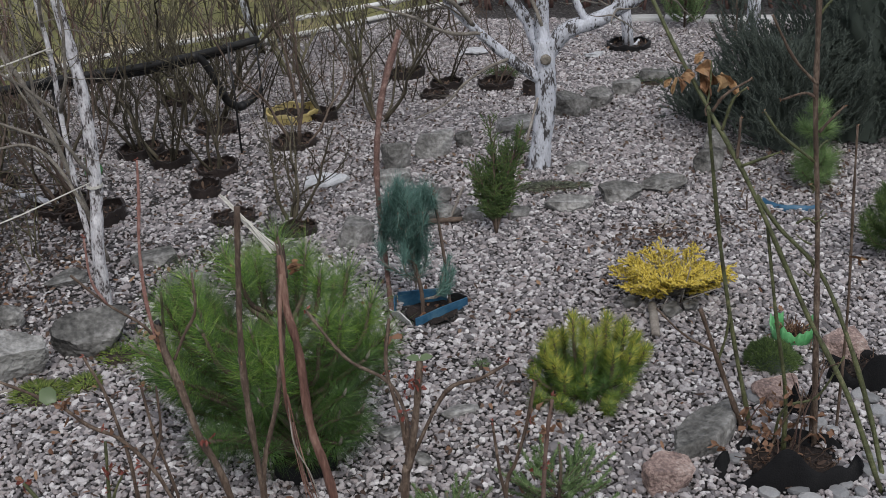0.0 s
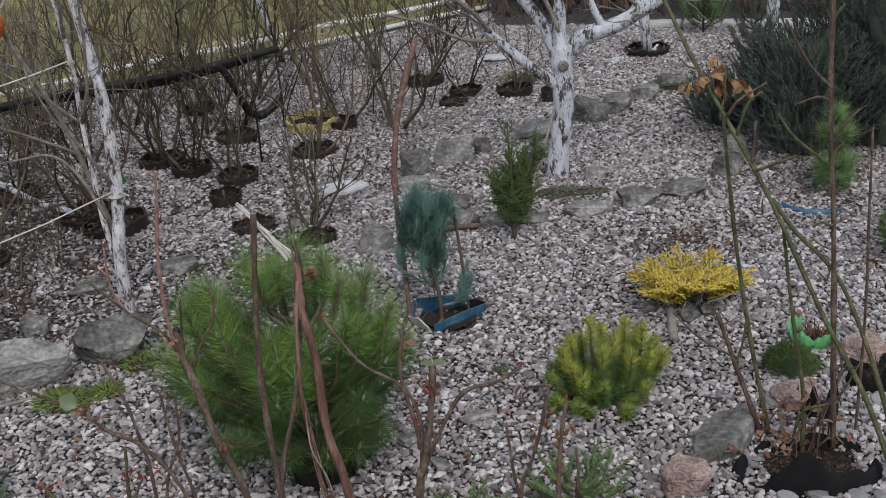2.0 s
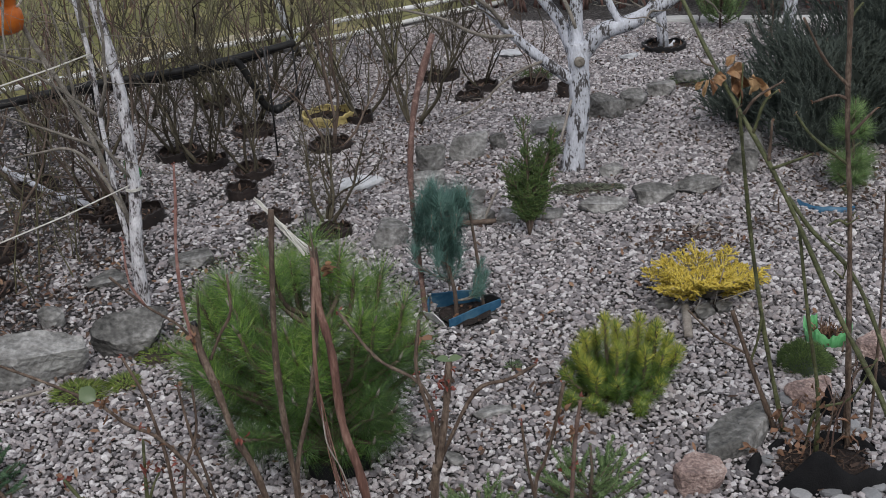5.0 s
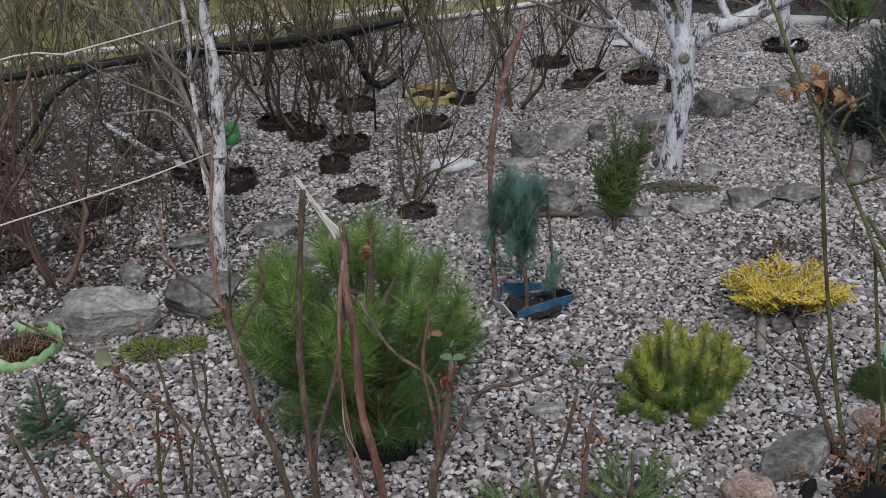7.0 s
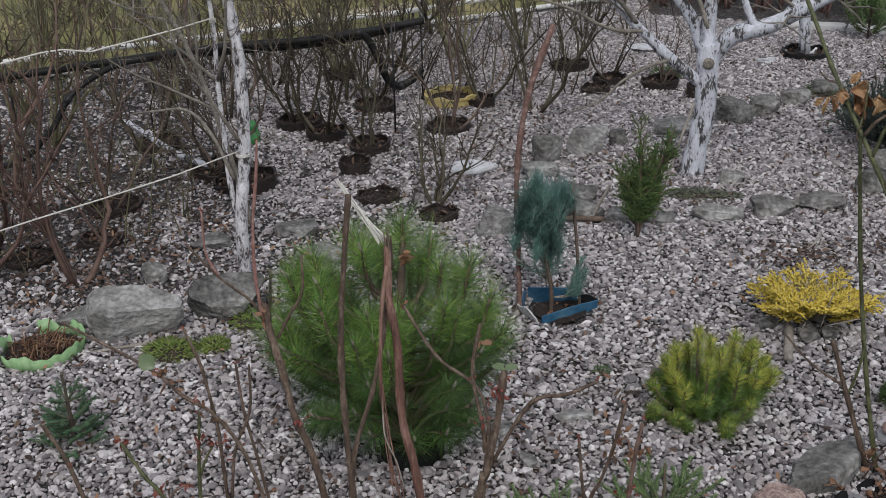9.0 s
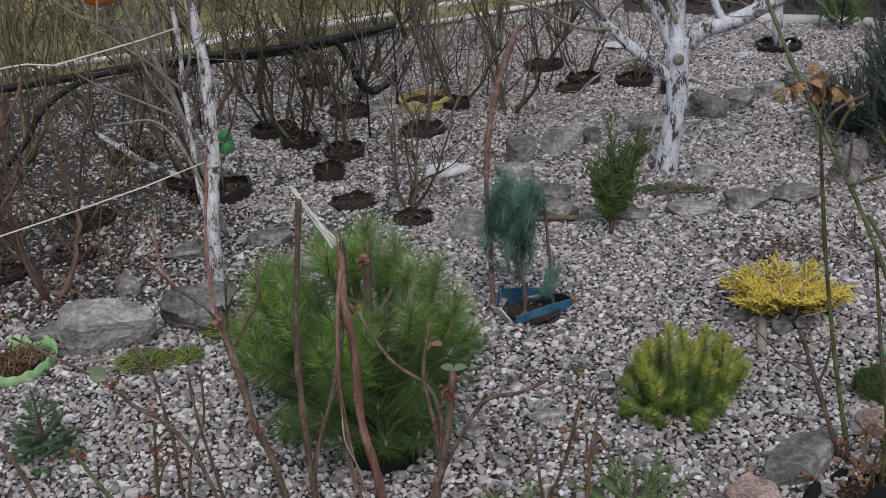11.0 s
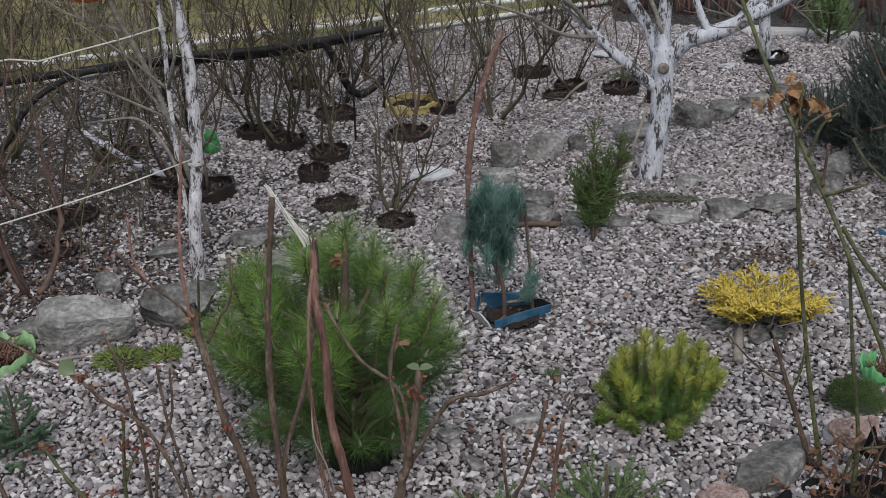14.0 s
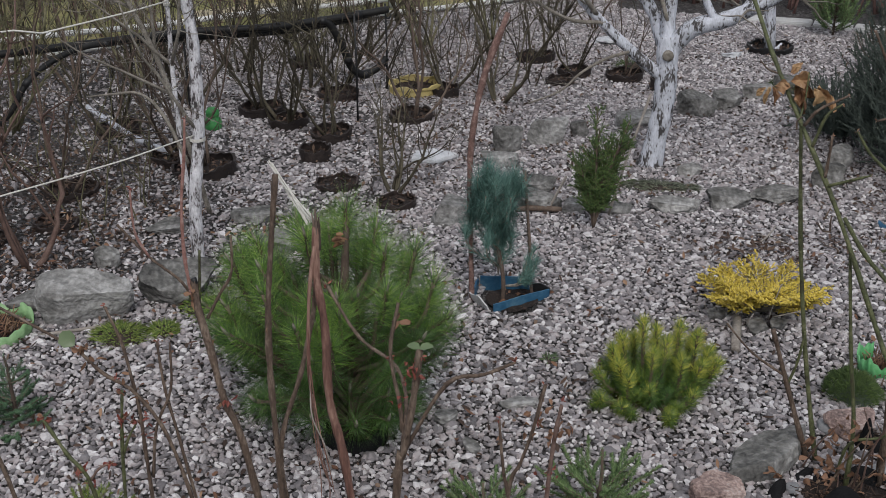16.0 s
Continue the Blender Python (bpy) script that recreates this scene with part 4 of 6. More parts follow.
def withered(shape, p, d, out, length, width, fold, curl):
    """A dry leaf, folded along its midrib and rolled towards its tip."""
    d = d.normalized()
    s = d.cross(out)
    s = s.normalized() if s.length > 1e-3 else d.orthogonal().normalized()
    u = s.cross(d)
    n = len(shape.v)
    rows = (0.15, 0.6, 0.95, 1.0, 0.7, 0.08)
    rg = random.Random(int(length * 1e6))
    for i, w in enumerate(rows):
        q = i / 5
        c = p + d * (length * (q - 0.25 * abs(curl) * q * q)) - u * (curl * length * q * q * 0.6)
        for k in (-1, -0.5, 0, 0.5, 1):
            side = w * width / 2 * k
            rip = 0.12 * width * math.sin(5 * q + 4 * k + length * 300)
            shape.v.append(c + s * side * math.cos(fold) + u * (abs(side) * math.sin(fold) + rip * abs(k)) + rand_dir(rg) * width * 0.09)
    for i in range(5):
        for k in range(4):
            a = n + i * 5 + k
            shape.f.append((a, a + 1, a + 6, a + 5))


def leaves(parent, p, seed, mat, count, size, up=-0.3, name="leaf", label="", wide=0.35):
    rng = random.Random(seed)
    for _ in range(count):
        s = Shape()
        q = Vector(p) - base_of(parent) + rand_dir(rng) * size * wide * rng.uniform(0.3, 1.3)
        withered(s, q, rand_dir(rng, up), rand_dir(rng, 0.4), size * rng.uniform(0.7, 1.2), size * rng.uniform(0.45, 0.7), rng.uniform(0.2, 1.1), rng.uniform(-0.6, 1.2))
        part(name, s, mat, parent, label)


# ================= the place =================
build_ground()
strip("lawn", [(-9, 3.3), (0.35, 9.75), (0.35, 14), (-9, 14)], 0.012, LAWN, "patchy spring lawn behind the kerb", "lawn")
strip("path", [(-2.7, 8.1), (-1.4, 8.95), (-1.55, 9.25), (-2.85, 8.4)], 0.02, SAND, "pale sandy path behind the kerb", "path")


def kerb_row(a, b, length, gap, h, w, label, seed):
    rng = random.Random(seed)
    d = (b - a).normalized()
    yaw = math.degrees(math.atan2(d.y, d.x))
    n = int((b - a).length / (length + gap))
    bm = bmesh.new()
    bmesh.ops.create_cube(bm, size=1.0)
    bmesh.ops.scale(bm, vec=(length, w, h + 0.06), verts=bm.verts)
    bmesh.ops.bevel(bm, geom=bm.edges[:], offset=0.008, segments=2, affect="EDGES")
    me = bpy.data.meshes.new("kerb_block")
    bm.to_mesh(me)
    bm.free()
    me.materials.append(CONCRETE)
    run = thing("kerb", a.x, a.y, 0, label, "kerb", kind="structure")
    for i in range(n):
        p = d * ((i + 0.5) * (length + gap))
        ob = part("block", me, CONCRETE, run)
        ob.matrix_basis = pose(p.x, p.y, (h - 0.06) / 2, rng.uniform(-2, 2), rng.uniform(-2, 2), yaw + rng.uniform(-2, 2))
    return run


kerb_row(KERB_C, KERB_D, 0.27, 0.015, 0.028, 0.16, "row of pale grey concrete kerb blocks at the bed's end", 4)

# low rail of two white pipes behind the shrubs
rail = thing("pipe_rail", KERB_A.x, KERB_A.y, 0, "low rail of two white plastic pipes on short pegs", "rail")
run_ = KERB_B - KERB_A
for z in (0.04, 0.15):
    pts = [run_ * (i / 9) + Vector((0, 0, z + 0.008 * math.sin(3 * i + z * 40))) for i in range(10)]
    part("pipe", Shape().tube(smooth_line(pts, 4), 0.019, 8), WHITEPIPE, rail)
for i in range(8):
    q = run_ * ((i + 0.5) / 8) + Vector((0.0, 0.03, 0))
    part("peg", Shape().tube([q - Vector((0, 0, 0.05)), q + Vector((0, 0, 0.17))], 0.012, 6), BROWNBARK, rail)

# ---- shrubs, built once each and copied ----
PROTO = [
    shrub(21, 0.95, 4, 0.05, 0.6, 0.011, 8, POTBARK, "leafless shrub of upright dark olive-grey stems in a sunken pot"),
    shrub(22, 1.05, 4, 0.04, 0.7, 0.0105, 8, BROWNBARK, "leafless dark brown shrub with fine twigs in a sunken pot"),
    shrub(23, 0.85, 5, 0.06, 0.85, 0.01, 7, POTBARK, "leafless spreading dark olive-grey shrub in a sunken pot"),
    shrub(24, 1.2, 7, 0.06, 0.6, 0.0105, 11, OLIVEBARK, "tall leafless shrub of straight grey-green stems"),
    shrub(25, 0.95, 4, 0.05, 0.95, 0.0125, 7, REDBARK, "leafless reddish brown shrub with arching stems"),
]
PROTO_AT = [(-1.64, 6.12), (-0.79, 6.1), (-1.44, 5.9), (-0.95, 7.6), (-2.45, 4.0)]
for ob, (x, y) in zip(PROTO, PROTO_AT):
    ob.matrix_basis = pose(x, y, ground_z(x, y))
rng = random.Random(77)
# kind, x, y, turn, size
PLANTED = [
    (0, -1.16, 5.74, 40, 0.85), (2, -1.3, 6.7, 80, 0.95), (1, -1.66, 5.2, 130, 0.9), (3, -1.62, 7.1, 20, 0.95),
    (2, -0.66, 6.6, 200, 0.9), (0, -0.18, 7.4, 240, 0.9), (2, 0.08, 7.15, 10, 0.6), (1, 0.39, 7.1, 300, 0.55),
    (1, -2.18, 4.75, 210, 0.9), (4, -2.55, 4.3, 330, 1.0), (2, -2.3, 5.6, 15, 0.95),
]
PLANTED += [
    (1, -1.85, 5.3, 95, 0.85), (4, -2.75, 4.9, 160, 1.0), (3, -2.9, 5.6, 250, 0.95), (0, -2.1, 6.2, 310, 1.0),
    (3, -2.5, 6.5, 45, 1.0), (0, -2.0, 6.9, 140, 1.0), (2, -0.35, 6.45, 175, 1.05), (3, -0.5, 7.9, 60, 0.9),
    (0, -1.3, 7.3, 270, 1.0), (1, -2.9, 6.4, 30, 1.05), (3, -3.3, 6.0, 300, 1.0), (0, -0.1, 8.2, 100, 0.8),
    (2, -3.3, 5.2, 60, 1.1), (0, -1.5, 6.6, 190, 1.0), (1, 0.2, 8.3, 150, 0.75),
]
for kind, x, y, turn, size in PLANTED:
    copy_thing(PROTO[kind], pose(x, y, ground_z(x, y), 0, 0, turn) @ Matrix.Diagonal((size, size, size, 1)))

thick = shrub(27, 1.1, 4, 0.04, 1.0, 0.0145, 6, REDBARK, "old leafless shrub with thick dark reddish stems", group="")
thick.matrix_basis = pose(-2.0, 3.98, 0, 0, 0, 75)
centre = shrub(26, 0.62, 7, 0.025, 0.95, 0.009, 8, POTBARK, "small leafless dark brown bush with forking twigs", group="", spread=0.95)
centre.matrix_basis = pose(-0.7, 5.0, 0, 0, 0, 30)

# ---- sunken pots ----
for i, (x, y, r, h) in enumerate([
    (-1.66, 5.15, 0.15, 0.05), (-1.64, 6.1, 0.13, 0.05), (-1.44, 5.92, 0.11, 0.05), (-1.16, 5.74, 0.11, 0.05), (-1.17, 5.42, 0.08, 0.07),
    (-0.79, 6.12, 0.12, 0.04), (-1.28, 6.46, 0.12, 0.04), (-0.66, 6.57, 0.08, 0.06), (-1.62, 7.08, 0.1, 0.05), (-0.98, 5.06, 0.1, 0.03),
    (-0.18, 7.43, 0.12, 0.05), (0.08, 7.12, 0.1, 0.05), (0.39, 7.08, 0.11, 0.05), (0.6, 6.84, 0.06, 0.1), (-2.18, 4.78, 0.12, 0.035),
    (-2.32, 4.2, 0.1, 0.02), (-2.31, 5.66, 0.12, 0.05), (-1.85, 5.3, 0.13, 0.05), (0.0, 6.92, 0.09, 0.04), (-2.09, 4.42, 0.1, 0.025),
    (-0.66, 4.86, 0.09, 0.03),
]):
    pot(x, y, r * 1.0, h * 0.75, i + 1, tilt=((i * 37) % 9 - 4, (i * 53) % 9 - 4))
pot(-0.85, 6.62, 0.15, 0.05, 31, YELLOWPLASTIC, "pale yellow plastic pot rim around a shrub", group="")

# ---- limewashed birch with two stems ----
birch = thing("birch_tree", -1.35, 4.13, 0, "young birch with limewashed trunks and bare twigs", "tree")
rng = random.Random(31)
T1 = smooth_line([(0, 0, -0.02), (0.01, 0, 0.27), (0.04, 0.03, 0.55), (0.04, 0.06, 0.9), (0.01, 0.08, 1.14), (-0.04, 0.1, 1.6), (-0.02, 0.1, 2.1)], 5)
T2 = smooth_line([(-0.005, 0.01, 0.22), (-0.035, 0.03, 0.42), (-0.05, 0.06, 0.6), (-0.06, 0.08, 0.8), (-0.06, 0.09, 1.03), (-0.09, 0.11, 1.3), (-0.13, 0.13, 1.8)], 5)
part("trunk", Shape().tube(T1, knobby(rng, len(T1), 0.027, 0.018, 0.07), 12), BIRCHBARK, birch)
part("trunk", Shape().tube(T2, knobby(rng, len(T2), 0.0115, 0.007, 0.07), 10), BIRCHBARK, birch)
limb = smooth_line([(-0.01, 0.02, 0.42), (-0.1, 0.05, 0.6), (-0.2, 0.08, 0.68), (-0.34, 0.12, 0.66), (-0.48, 0.2, 0.62)], 4)
part("branch", Shape().tube(limb, taper(len(limb), 0.008, 0.004), 7), GREYBARK, birch)
for i in range(12):
    src = (T1, T2)[i % 2]
    k = rng.randrange(8, len(src) - 2)
    a = rng.uniform(1.8, 5.2)
    bl = grow(rng, src[k], Vector((math.cos(a), math.sin(a) * 0.8, rng.uniform(0.4, 1.2))), rng.uniform(0.4, 0.8), 8, 0.1, 0.03)
    br = part("branch", Shape().tube(bl, taper(len(bl), 0.008, 0.003), 5), GREYBARK, birch)
    tw = Shape()
    branchy(rng, tw, bl, 0.0022, 9, 0.25, 1)
    part("twiggery", tw, GREYBARK, br)
for z, dx in ((0.52, -0.02), (1.03, -0.06)):
    s = Shape()
    for k in range(3):
        s.tube([(dx + (0.03 if z < 1 else 0.012) * math.cos(a) + 0.055 * (z < 1), (0.025 if z < 1 else 0.09) + (0.03 if z < 1 else 0.012) * math.sin(a), z + 0.004 * k) for a in [i * math.pi / 5 for i in range(11)]], 0.0025, 5)
    part("string_knot", s, ROPE, birch)

for pts, lab in (([(-1.32, 4.15, 0.542), (-1.522, 3.95, 0.505), (-1.729, 3.75, 0.481), (-1.891, 3.55, 0.477), (-3.2, 2.1, 0.36), (-3.25, 2.05, 0.0)], "pale string stretched from the birch above the gravel"),
                 ([(-1.398, 4.2, 1.05), (-1.518, 4.1, 1.026), (-1.764, 3.9, 0.99), (-1.837, 3.84, 1.012), (-1.902, 3.8, 1.01), (-2.6, 3.2, 0.9), (-3.4, 2.5, 0.78), (-3.45, 2.48, 0.0)], "pale kinked string tied to the birch")):
    g = thing("string", pts[0][0], pts[0][1], 0, lab, "string")
    o = Vector((pts[0][0], pts[0][1], 0))
    part("cord", Shape().tube([Vector(p) - o for p in pts], 0.0032, 6), ROPE, g)

# ---- limewashed apple tree ----
apple = thing("apple_tree", 0.5, 5.55, 0, "old apple tree with limewashed trunk and spreading limbs", "tree")
rng = random.Random(32)


def limb_of(pts, r0, r1, mat, twigs=0, ln=0.3, sides=10, parent=apple, start=0.4):
    line = smooth_line([Vector(p) - Vector((0.5, 5.55, 0)) for p in pts], 5)
    ob = part("limb", Shape().tube(line, knobby(rng, len(line), r0, r1, 0.06), sides), mat, parent)
    if twigs:
        tw = Shape()
        branchy(rng, tw, line[int(len(line) * start):], r1 * 0.35, twigs, ln, 1)
        part("twiggery", tw, GREYBARK, ob)
    return line


trunk_line = smooth_line([(0.0, -0.02, -0.05), (0.004, -0.02, 0.0), (0.022, -0.02, 0.137), (0.044, -0.02, 0.3), (0.048, -0.02, 0.45), (0.046, -0.015, 0.545), (0.04, 0, 0.64)], 6)
part("trunk", Shape().tube(trunk_line, [0.075, 0.072, 0.07, 0.067, 0.065, 0.064, 0.062, 0.06, 0.058, 0.057, 0.055, 0.054] + knobby(rng, len(trunk_line) - 12, 0.052, 0.05, 0.05), 16), LIMEWASH, apple)
knot = Shape()
for q, r in ((0.0, 0.026), (0.012, 0.028), (0.02, 0.02), (0.016, 0.01)):
    for k in range(10):
        knot.v.append(Vector((0.045 + math.cos(k * 0.628) * r, -0.062 - q, 0.565 + math.sin(k * 0.628) * r)))
knot.f = [(j * 10 + k, j * 10 + (k + 1) % 10, j * 10 + 10 + (k + 1) % 10, j * 10 + 10 + k) for j in range(3) for k in range(10)] + [tuple(range(30, 40))]
part("pruning_scar", knot, GREYBARK, apple, "grey healed pruning scar")
limb_of([(0.54, 5.55, 0.54), (0.6, 5.54, 0.635), (0.67, 5.52, 0.7), (0.81, 5.5, 0.745), (0.97, 5.47, 0.84), (1.18, 5.45, 0.98), (1.4, 5.4, 1.2)], 0.05, 0.026, LIMEWASH, 4, 0.4)
limb_of([(0.53, 5.53, 0.45), (0.47, 5.52, 0.495), (0.393, 5.5, 0.56), (0.296, 5.48, 0.65), (0.198, 5.46, 0.75), (0.106, 5.44, 0.858), (0.055, 5.42, 0.954), (0.02, 5.4, 1.15)], 0.03, 0.016, LIMEWASH, 4, 0.4)
limb_of([(0.54, 5.56, 0.6), (0.54, 5.57, 0.78), (0.565, 5.58, 1.0), (0.6, 5.6, 1.4)], 0.04, 0.022, LIMEWASH, 4, 0.4)
limb_of([(0.52, 5.57, 0.6), (0.47, 5.62, 0.73), (0.36, 5.66, 0.88), (0.22, 5.7, 1.02), (0.0, 5.75, 1.25)], 0.034, 0.018, LIMEWASH, 5, 0.4)
limb_of([(0.75, 5.5, 0.73), (0.69, 5.5, 0.85), (0.66, 5.5, 1.0), (0.62, 5.5, 1.3)], 0.02, 0.011, LIMEWASH, 3, 0.3)
limb_of([(0.86, 5.49, 0.77), (0.96, 5.52, 0.9), (1.06, 5.55, 1.02), (1.15, 5.6, 1.2)], 0.022, 0.012, LIMEWASH, 3, 0.3)
limb_of([(0.24, 5.46, 0.72), (0.12, 5.4, 0.735), (0.02, 5.36, 0.775), (-0.1, 5.32, 0.85), (-0.3, 5.28, 0.92)], 0.011, 0.006, GREYBARK, 7, 0.3, 6)
limb_of([(0.2, 5.45, 0.76), (0.1, 5.35, 0.9), (-0.05, 5.3, 1.0), (-0.25, 5.2, 1.06)], 0.013, 0.007, GREYBARK, 7, 0.35, 6)
limb_of([(0.36, 5.47, 0.58), (0.25, 5.4, 0.56), (0.14, 5.36, 0.5), (0.05, 5.33, 0.42), (-0.1, 5.3, 0.36)], 0.009, 0.004, GREYBARK, 4, 0.2, 6)
limb_of([(0.37, 5.66, 0.86), (0.42, 5.6, 0.93), (0.46, 5.56, 0.9), (0.5, 5.5, 0.82), (0.53, 5.48, 0.73)], 0.014, 0.009, GREYBARK, 0, 0.2, 6)
HOLES.append((0.5, 5.55, 0.08))

# ---- the far end: whitewashed saplings, pots, hedge ----
far_pot = pot(1.36, 7.86, 0.145, 0.035, 41, BLACKPLASTIC, "wide black plastic pot rim round a whitewashed sapling", group="")


def sapling(x, y, h, r, dx, label):
    ob = thing("sapling", x, y, 0, label, "tree", "whitewashed saplings")
    line = smooth_line([(0, 0, -0.02), (dx * 0.3, 0, h * 0.35), (dx * 0.7, 0, h * 0.7), (dx, 0, h)], 4)
    part("trunk", Shape().tube(line, taper(len(line), r * 1.1, r * 0.8), 10), LIMEWASH, ob)
    root = Shape().tube([(0.0, 0, 0.01), (r * 1.3, -0.01, 0.012), (r * 2.0, 0, 0.05)], [r * 0.6, r * 0.45, r * 0.2], 7)
    part("root", root, LIMEWASH, ob)
    tw = Shape()
    branchy(random.Random(int(x * 10)), tw, line[len(line) // 2:], 0.005, 8, 0.4, 1)
    part("twiggery", tw, GREYBARK, ob)
    return ob


sapling(1.36, 7.86, 1.5, 0.036, -0.18, "whitewashed sapling trunk standing in a black pot")
sapling(2.21, 7.85, 1.6, 0.042, 0.04, "whitewashed sapling trunk behind the dark junipers")
sapling(-1.35, 8.75, 1.3, 0.028, -0.3, "thin whitewashed sapling behind the kerb")

hedge_a = shrub(28, 1.0, 13, 0.22, 0.35, 0.012, 5, DARKRED, "dense leafless dark red-brown hedge plant", name="hedge_plant", group="hedge behind the kerb")
hedge_a.matrix_basis = pose(0.9, 9.6, 0)
for i in range(22):
    x = 0.1 + (i % 11) * 0.38 + (0.2 if i > 10 else 0)
    y = (9.35 if i < 11 else 9.9) - 0.27 * (x - 0.9)
    copy_thing(hedge_a, pose(x, y, 0, 0, 0, 47 * i) @ Matrix.Scale(0.9 + 0.2 * ((i * 7) % 5) / 4, 4))
reed = shrub(29, 1.2, 20, 0.25, 0.25, 0.006, 3, STRAW, "clump of tall dry straw-coloured stems", name="dry_grass_clump", group="dry clumps on the lawn", spread=0.4)
reed.matrix_basis = pose(-0.6, 11.2, 0)
for i, (x, y) in enumerate([(-1.7, 11.4), (-2.8, 11.2), (0.1, 11.6), (-4.2, 10.4), (-5.2, 9.9), (-3.5, 11.8), (-4.6, 11.3), (-6.0, 9.2)]):
    copy_thing(reed, pose(x, y, 0, 0, 0, 71 * i))
for i, (x, y) in enumerate([(-2.2, 9.2), (-2.9, 9.3), (-1.7, 9.9), (-3.6, 8.2), (-0.9, 9.7), (-3.1, 10.5), (-5.3, 8.3), (-1.2, 8.3), (-1.9, 7.7), (-2.6, 7.2), (-4.2, 8.3), (-4.9, 7.8), (-3.9, 9.6), (-5.5, 7.4), (-1.3, 10.3), (-3.7, 7.0)]):
    copy_thing(PROTO[(i * 2 + 1) % 5], pose(x, y, 0, 0, 0, 63 * i) @ Matrix.Scale(1.15, 4))

# ---- brushwood between and behind the shrubs ----
def brushwood(seed, count, where, h, r, mat, label):
    """Loose upright twigs, too many to tell apart."""
    rg = random.Random(seed)
    sh = Shape()
    for _ in range(count):
        x, y = where(rg)
        hh = h * rg.uniform(0.35, 1.1)
        line = grow(rg, (x, y, ground_z(x, y) - 0.01), Vector((rg.gauss(0, 0.4), rg.gauss(0, 0.4), 1)), hh, 6, 0.14, 0.04)
        rr = r * rg.uniform(0.5, 1.2)
        sh.tube(line, taper(len(line), rr, rr * 0.35), 3, cap=False)
        for _ in range(3):
            k = rg.randrange(1, 6)
            tl = grow(rg, line[k], rand_dir(rg, 0.5), hh * rg.uniform(0.15, 0.4), 3, 0.2, 0.05)
            sh.tube(tl, taper(len(tl), rr * 0.5, rr * 0.25), 3, cap=False)
    ob = new("brushwood", sh.mesh("brushwood", mat))
    return tagged(ob, label, "brushwood", kind="stuff")


def behind(rg):
    x = rg.uniform(-6.2, 0.4)
    return x, 5.75 + 0.694 * (x + 5.2) + rg.uniform(0.25, 3.3)


def among(rg):
    y = rg.uniform(6.5, 8.4)
    return rg.uniform(-0.62 * y + 0.1, 0.0), y


def left_bed(rg):
    y = rg.uniform(3.95, 5.6)
    return rg.uniform(-0.62 * y - 0.3, -1.75), y


brushwood(201, 170, behind, 1.0, 0.0085, OLIVEBARK, "dense olive-grey leafless thicket behind the rail")
brushwood(202, 90, behind, 0.9, 0.008, DARKRED, "reddish brown leafless thicket behind the rail")
brushwood(203, 130, among, 0.8, 0.0055, POTBARK, "thin dark leafless shoots between the potted shrubs")
brushwood(204, 70, among, 0.8, 0.005, GREYBARK, "thin pale grey leafless shoots between the potted shrubs")
brushwood(205, 45, left_bed, 0.7, 0.0045, OLIVEBARK, "thin olive leafless shoots in the shrub bed")

# ---- black hoses on short stakes ----
def hose(pts, r, label, name="hose"):
    g = thing(name, pts[-1][0], pts[-1][1], 0, label, "hose")
    o = Vector((pts[-1][0], pts[-1][1], 0))
    line = smooth_line([Vector(p) - o for p in pts], 6)
    part("tube", Shape().tube(line, r, 10), HOSE, g)
    for k in range(4, len(line) - 2, 11):
        d = (line[k + 1] - line[k]).normalized() * 0.02
        part("clip", Shape().tube([line[k] - d, line[k] + d], r * 1.18, 10), BLACKPLASTIC, g, "black plastic hose clip")
    return g


hose([(-1.0, 6.6, 0.49), (-1.25, 6.45, 0.47), (-1.6, 6.22, 0.46), (-2.02, 6.0, 0.47), (-2.5, 5.68, 0.465), (-2.94, 5.35, 0.465), (-3.7, 4.9, 0.42), (-4.3, 4.6, 0.02)], 0.021, "thick black irrigation hose held above the shrubs")
hose([(-1.05, 6.63, 0.47), (-1.3, 6.47, 0.43), (-1.6, 6.26, 0.42), (-2.02, 6.04, 0.43), (-2.3, 5.84, 0.45), (-2.47, 5.62, 0.46), (-2.62, 5.4, 0.37), (-2.73, 5.3, 0.19), (-2.92, 5.2, 0.05), (-3.4, 5.0, 0.02)], 0.016, "black hose running along the first and dropping to the ground")
hose([(-1.4, 6.38, 0.45), (-1.31, 6.4, 0.45), (-1.24, 6.45, 0.29), (-1.205, 6.5, 0.165), (-1.15, 6.54, 0.115), (-1.1, 6.57, 0.125), (-1.05, 6.6, 0.16), (-1.02, 6.62, 0.2)], 0.022, "black hose end hanging in a loop below the line")
for x, y, h in ((-1.07, 5.99, 0.6), (-1.02, 6.62, 0.52), (-2.05, 6.06, 0.5), (-2.95, 5.38, 0.52)):
    st = thing("hose_stake", x, y, 0, "thin dark metal stake holding up the hose", "stake", "hose stakes")
    part("rod", Shape().tube([(0, 0, -0.05), (0.004, 0, h * 0.5), (0, 0, h)], 0.006, 6), BLACKPLASTIC, st)
    part("hook", Shape().tube([(0, 0, h - 0.08), (0.02, 0, h - 0.09), (0.035, 0, h - 0.06)], 0.005, 5), BLACKPLASTIC, st)
g = thing("limewashed_stick", -2.3, 5.3, 0, "crooked pale limewashed branch lying among the pots", "branch")
part("wood", Shape().tube(smooth_line([(0.0, 0, 0.26), (0.1, 0, 0.19), (0.24, 0, 0.1), (0.42, 0.02, 0.02)], 4), taper(13, 0.014, 0.018), 8), LIMEWASH, g)

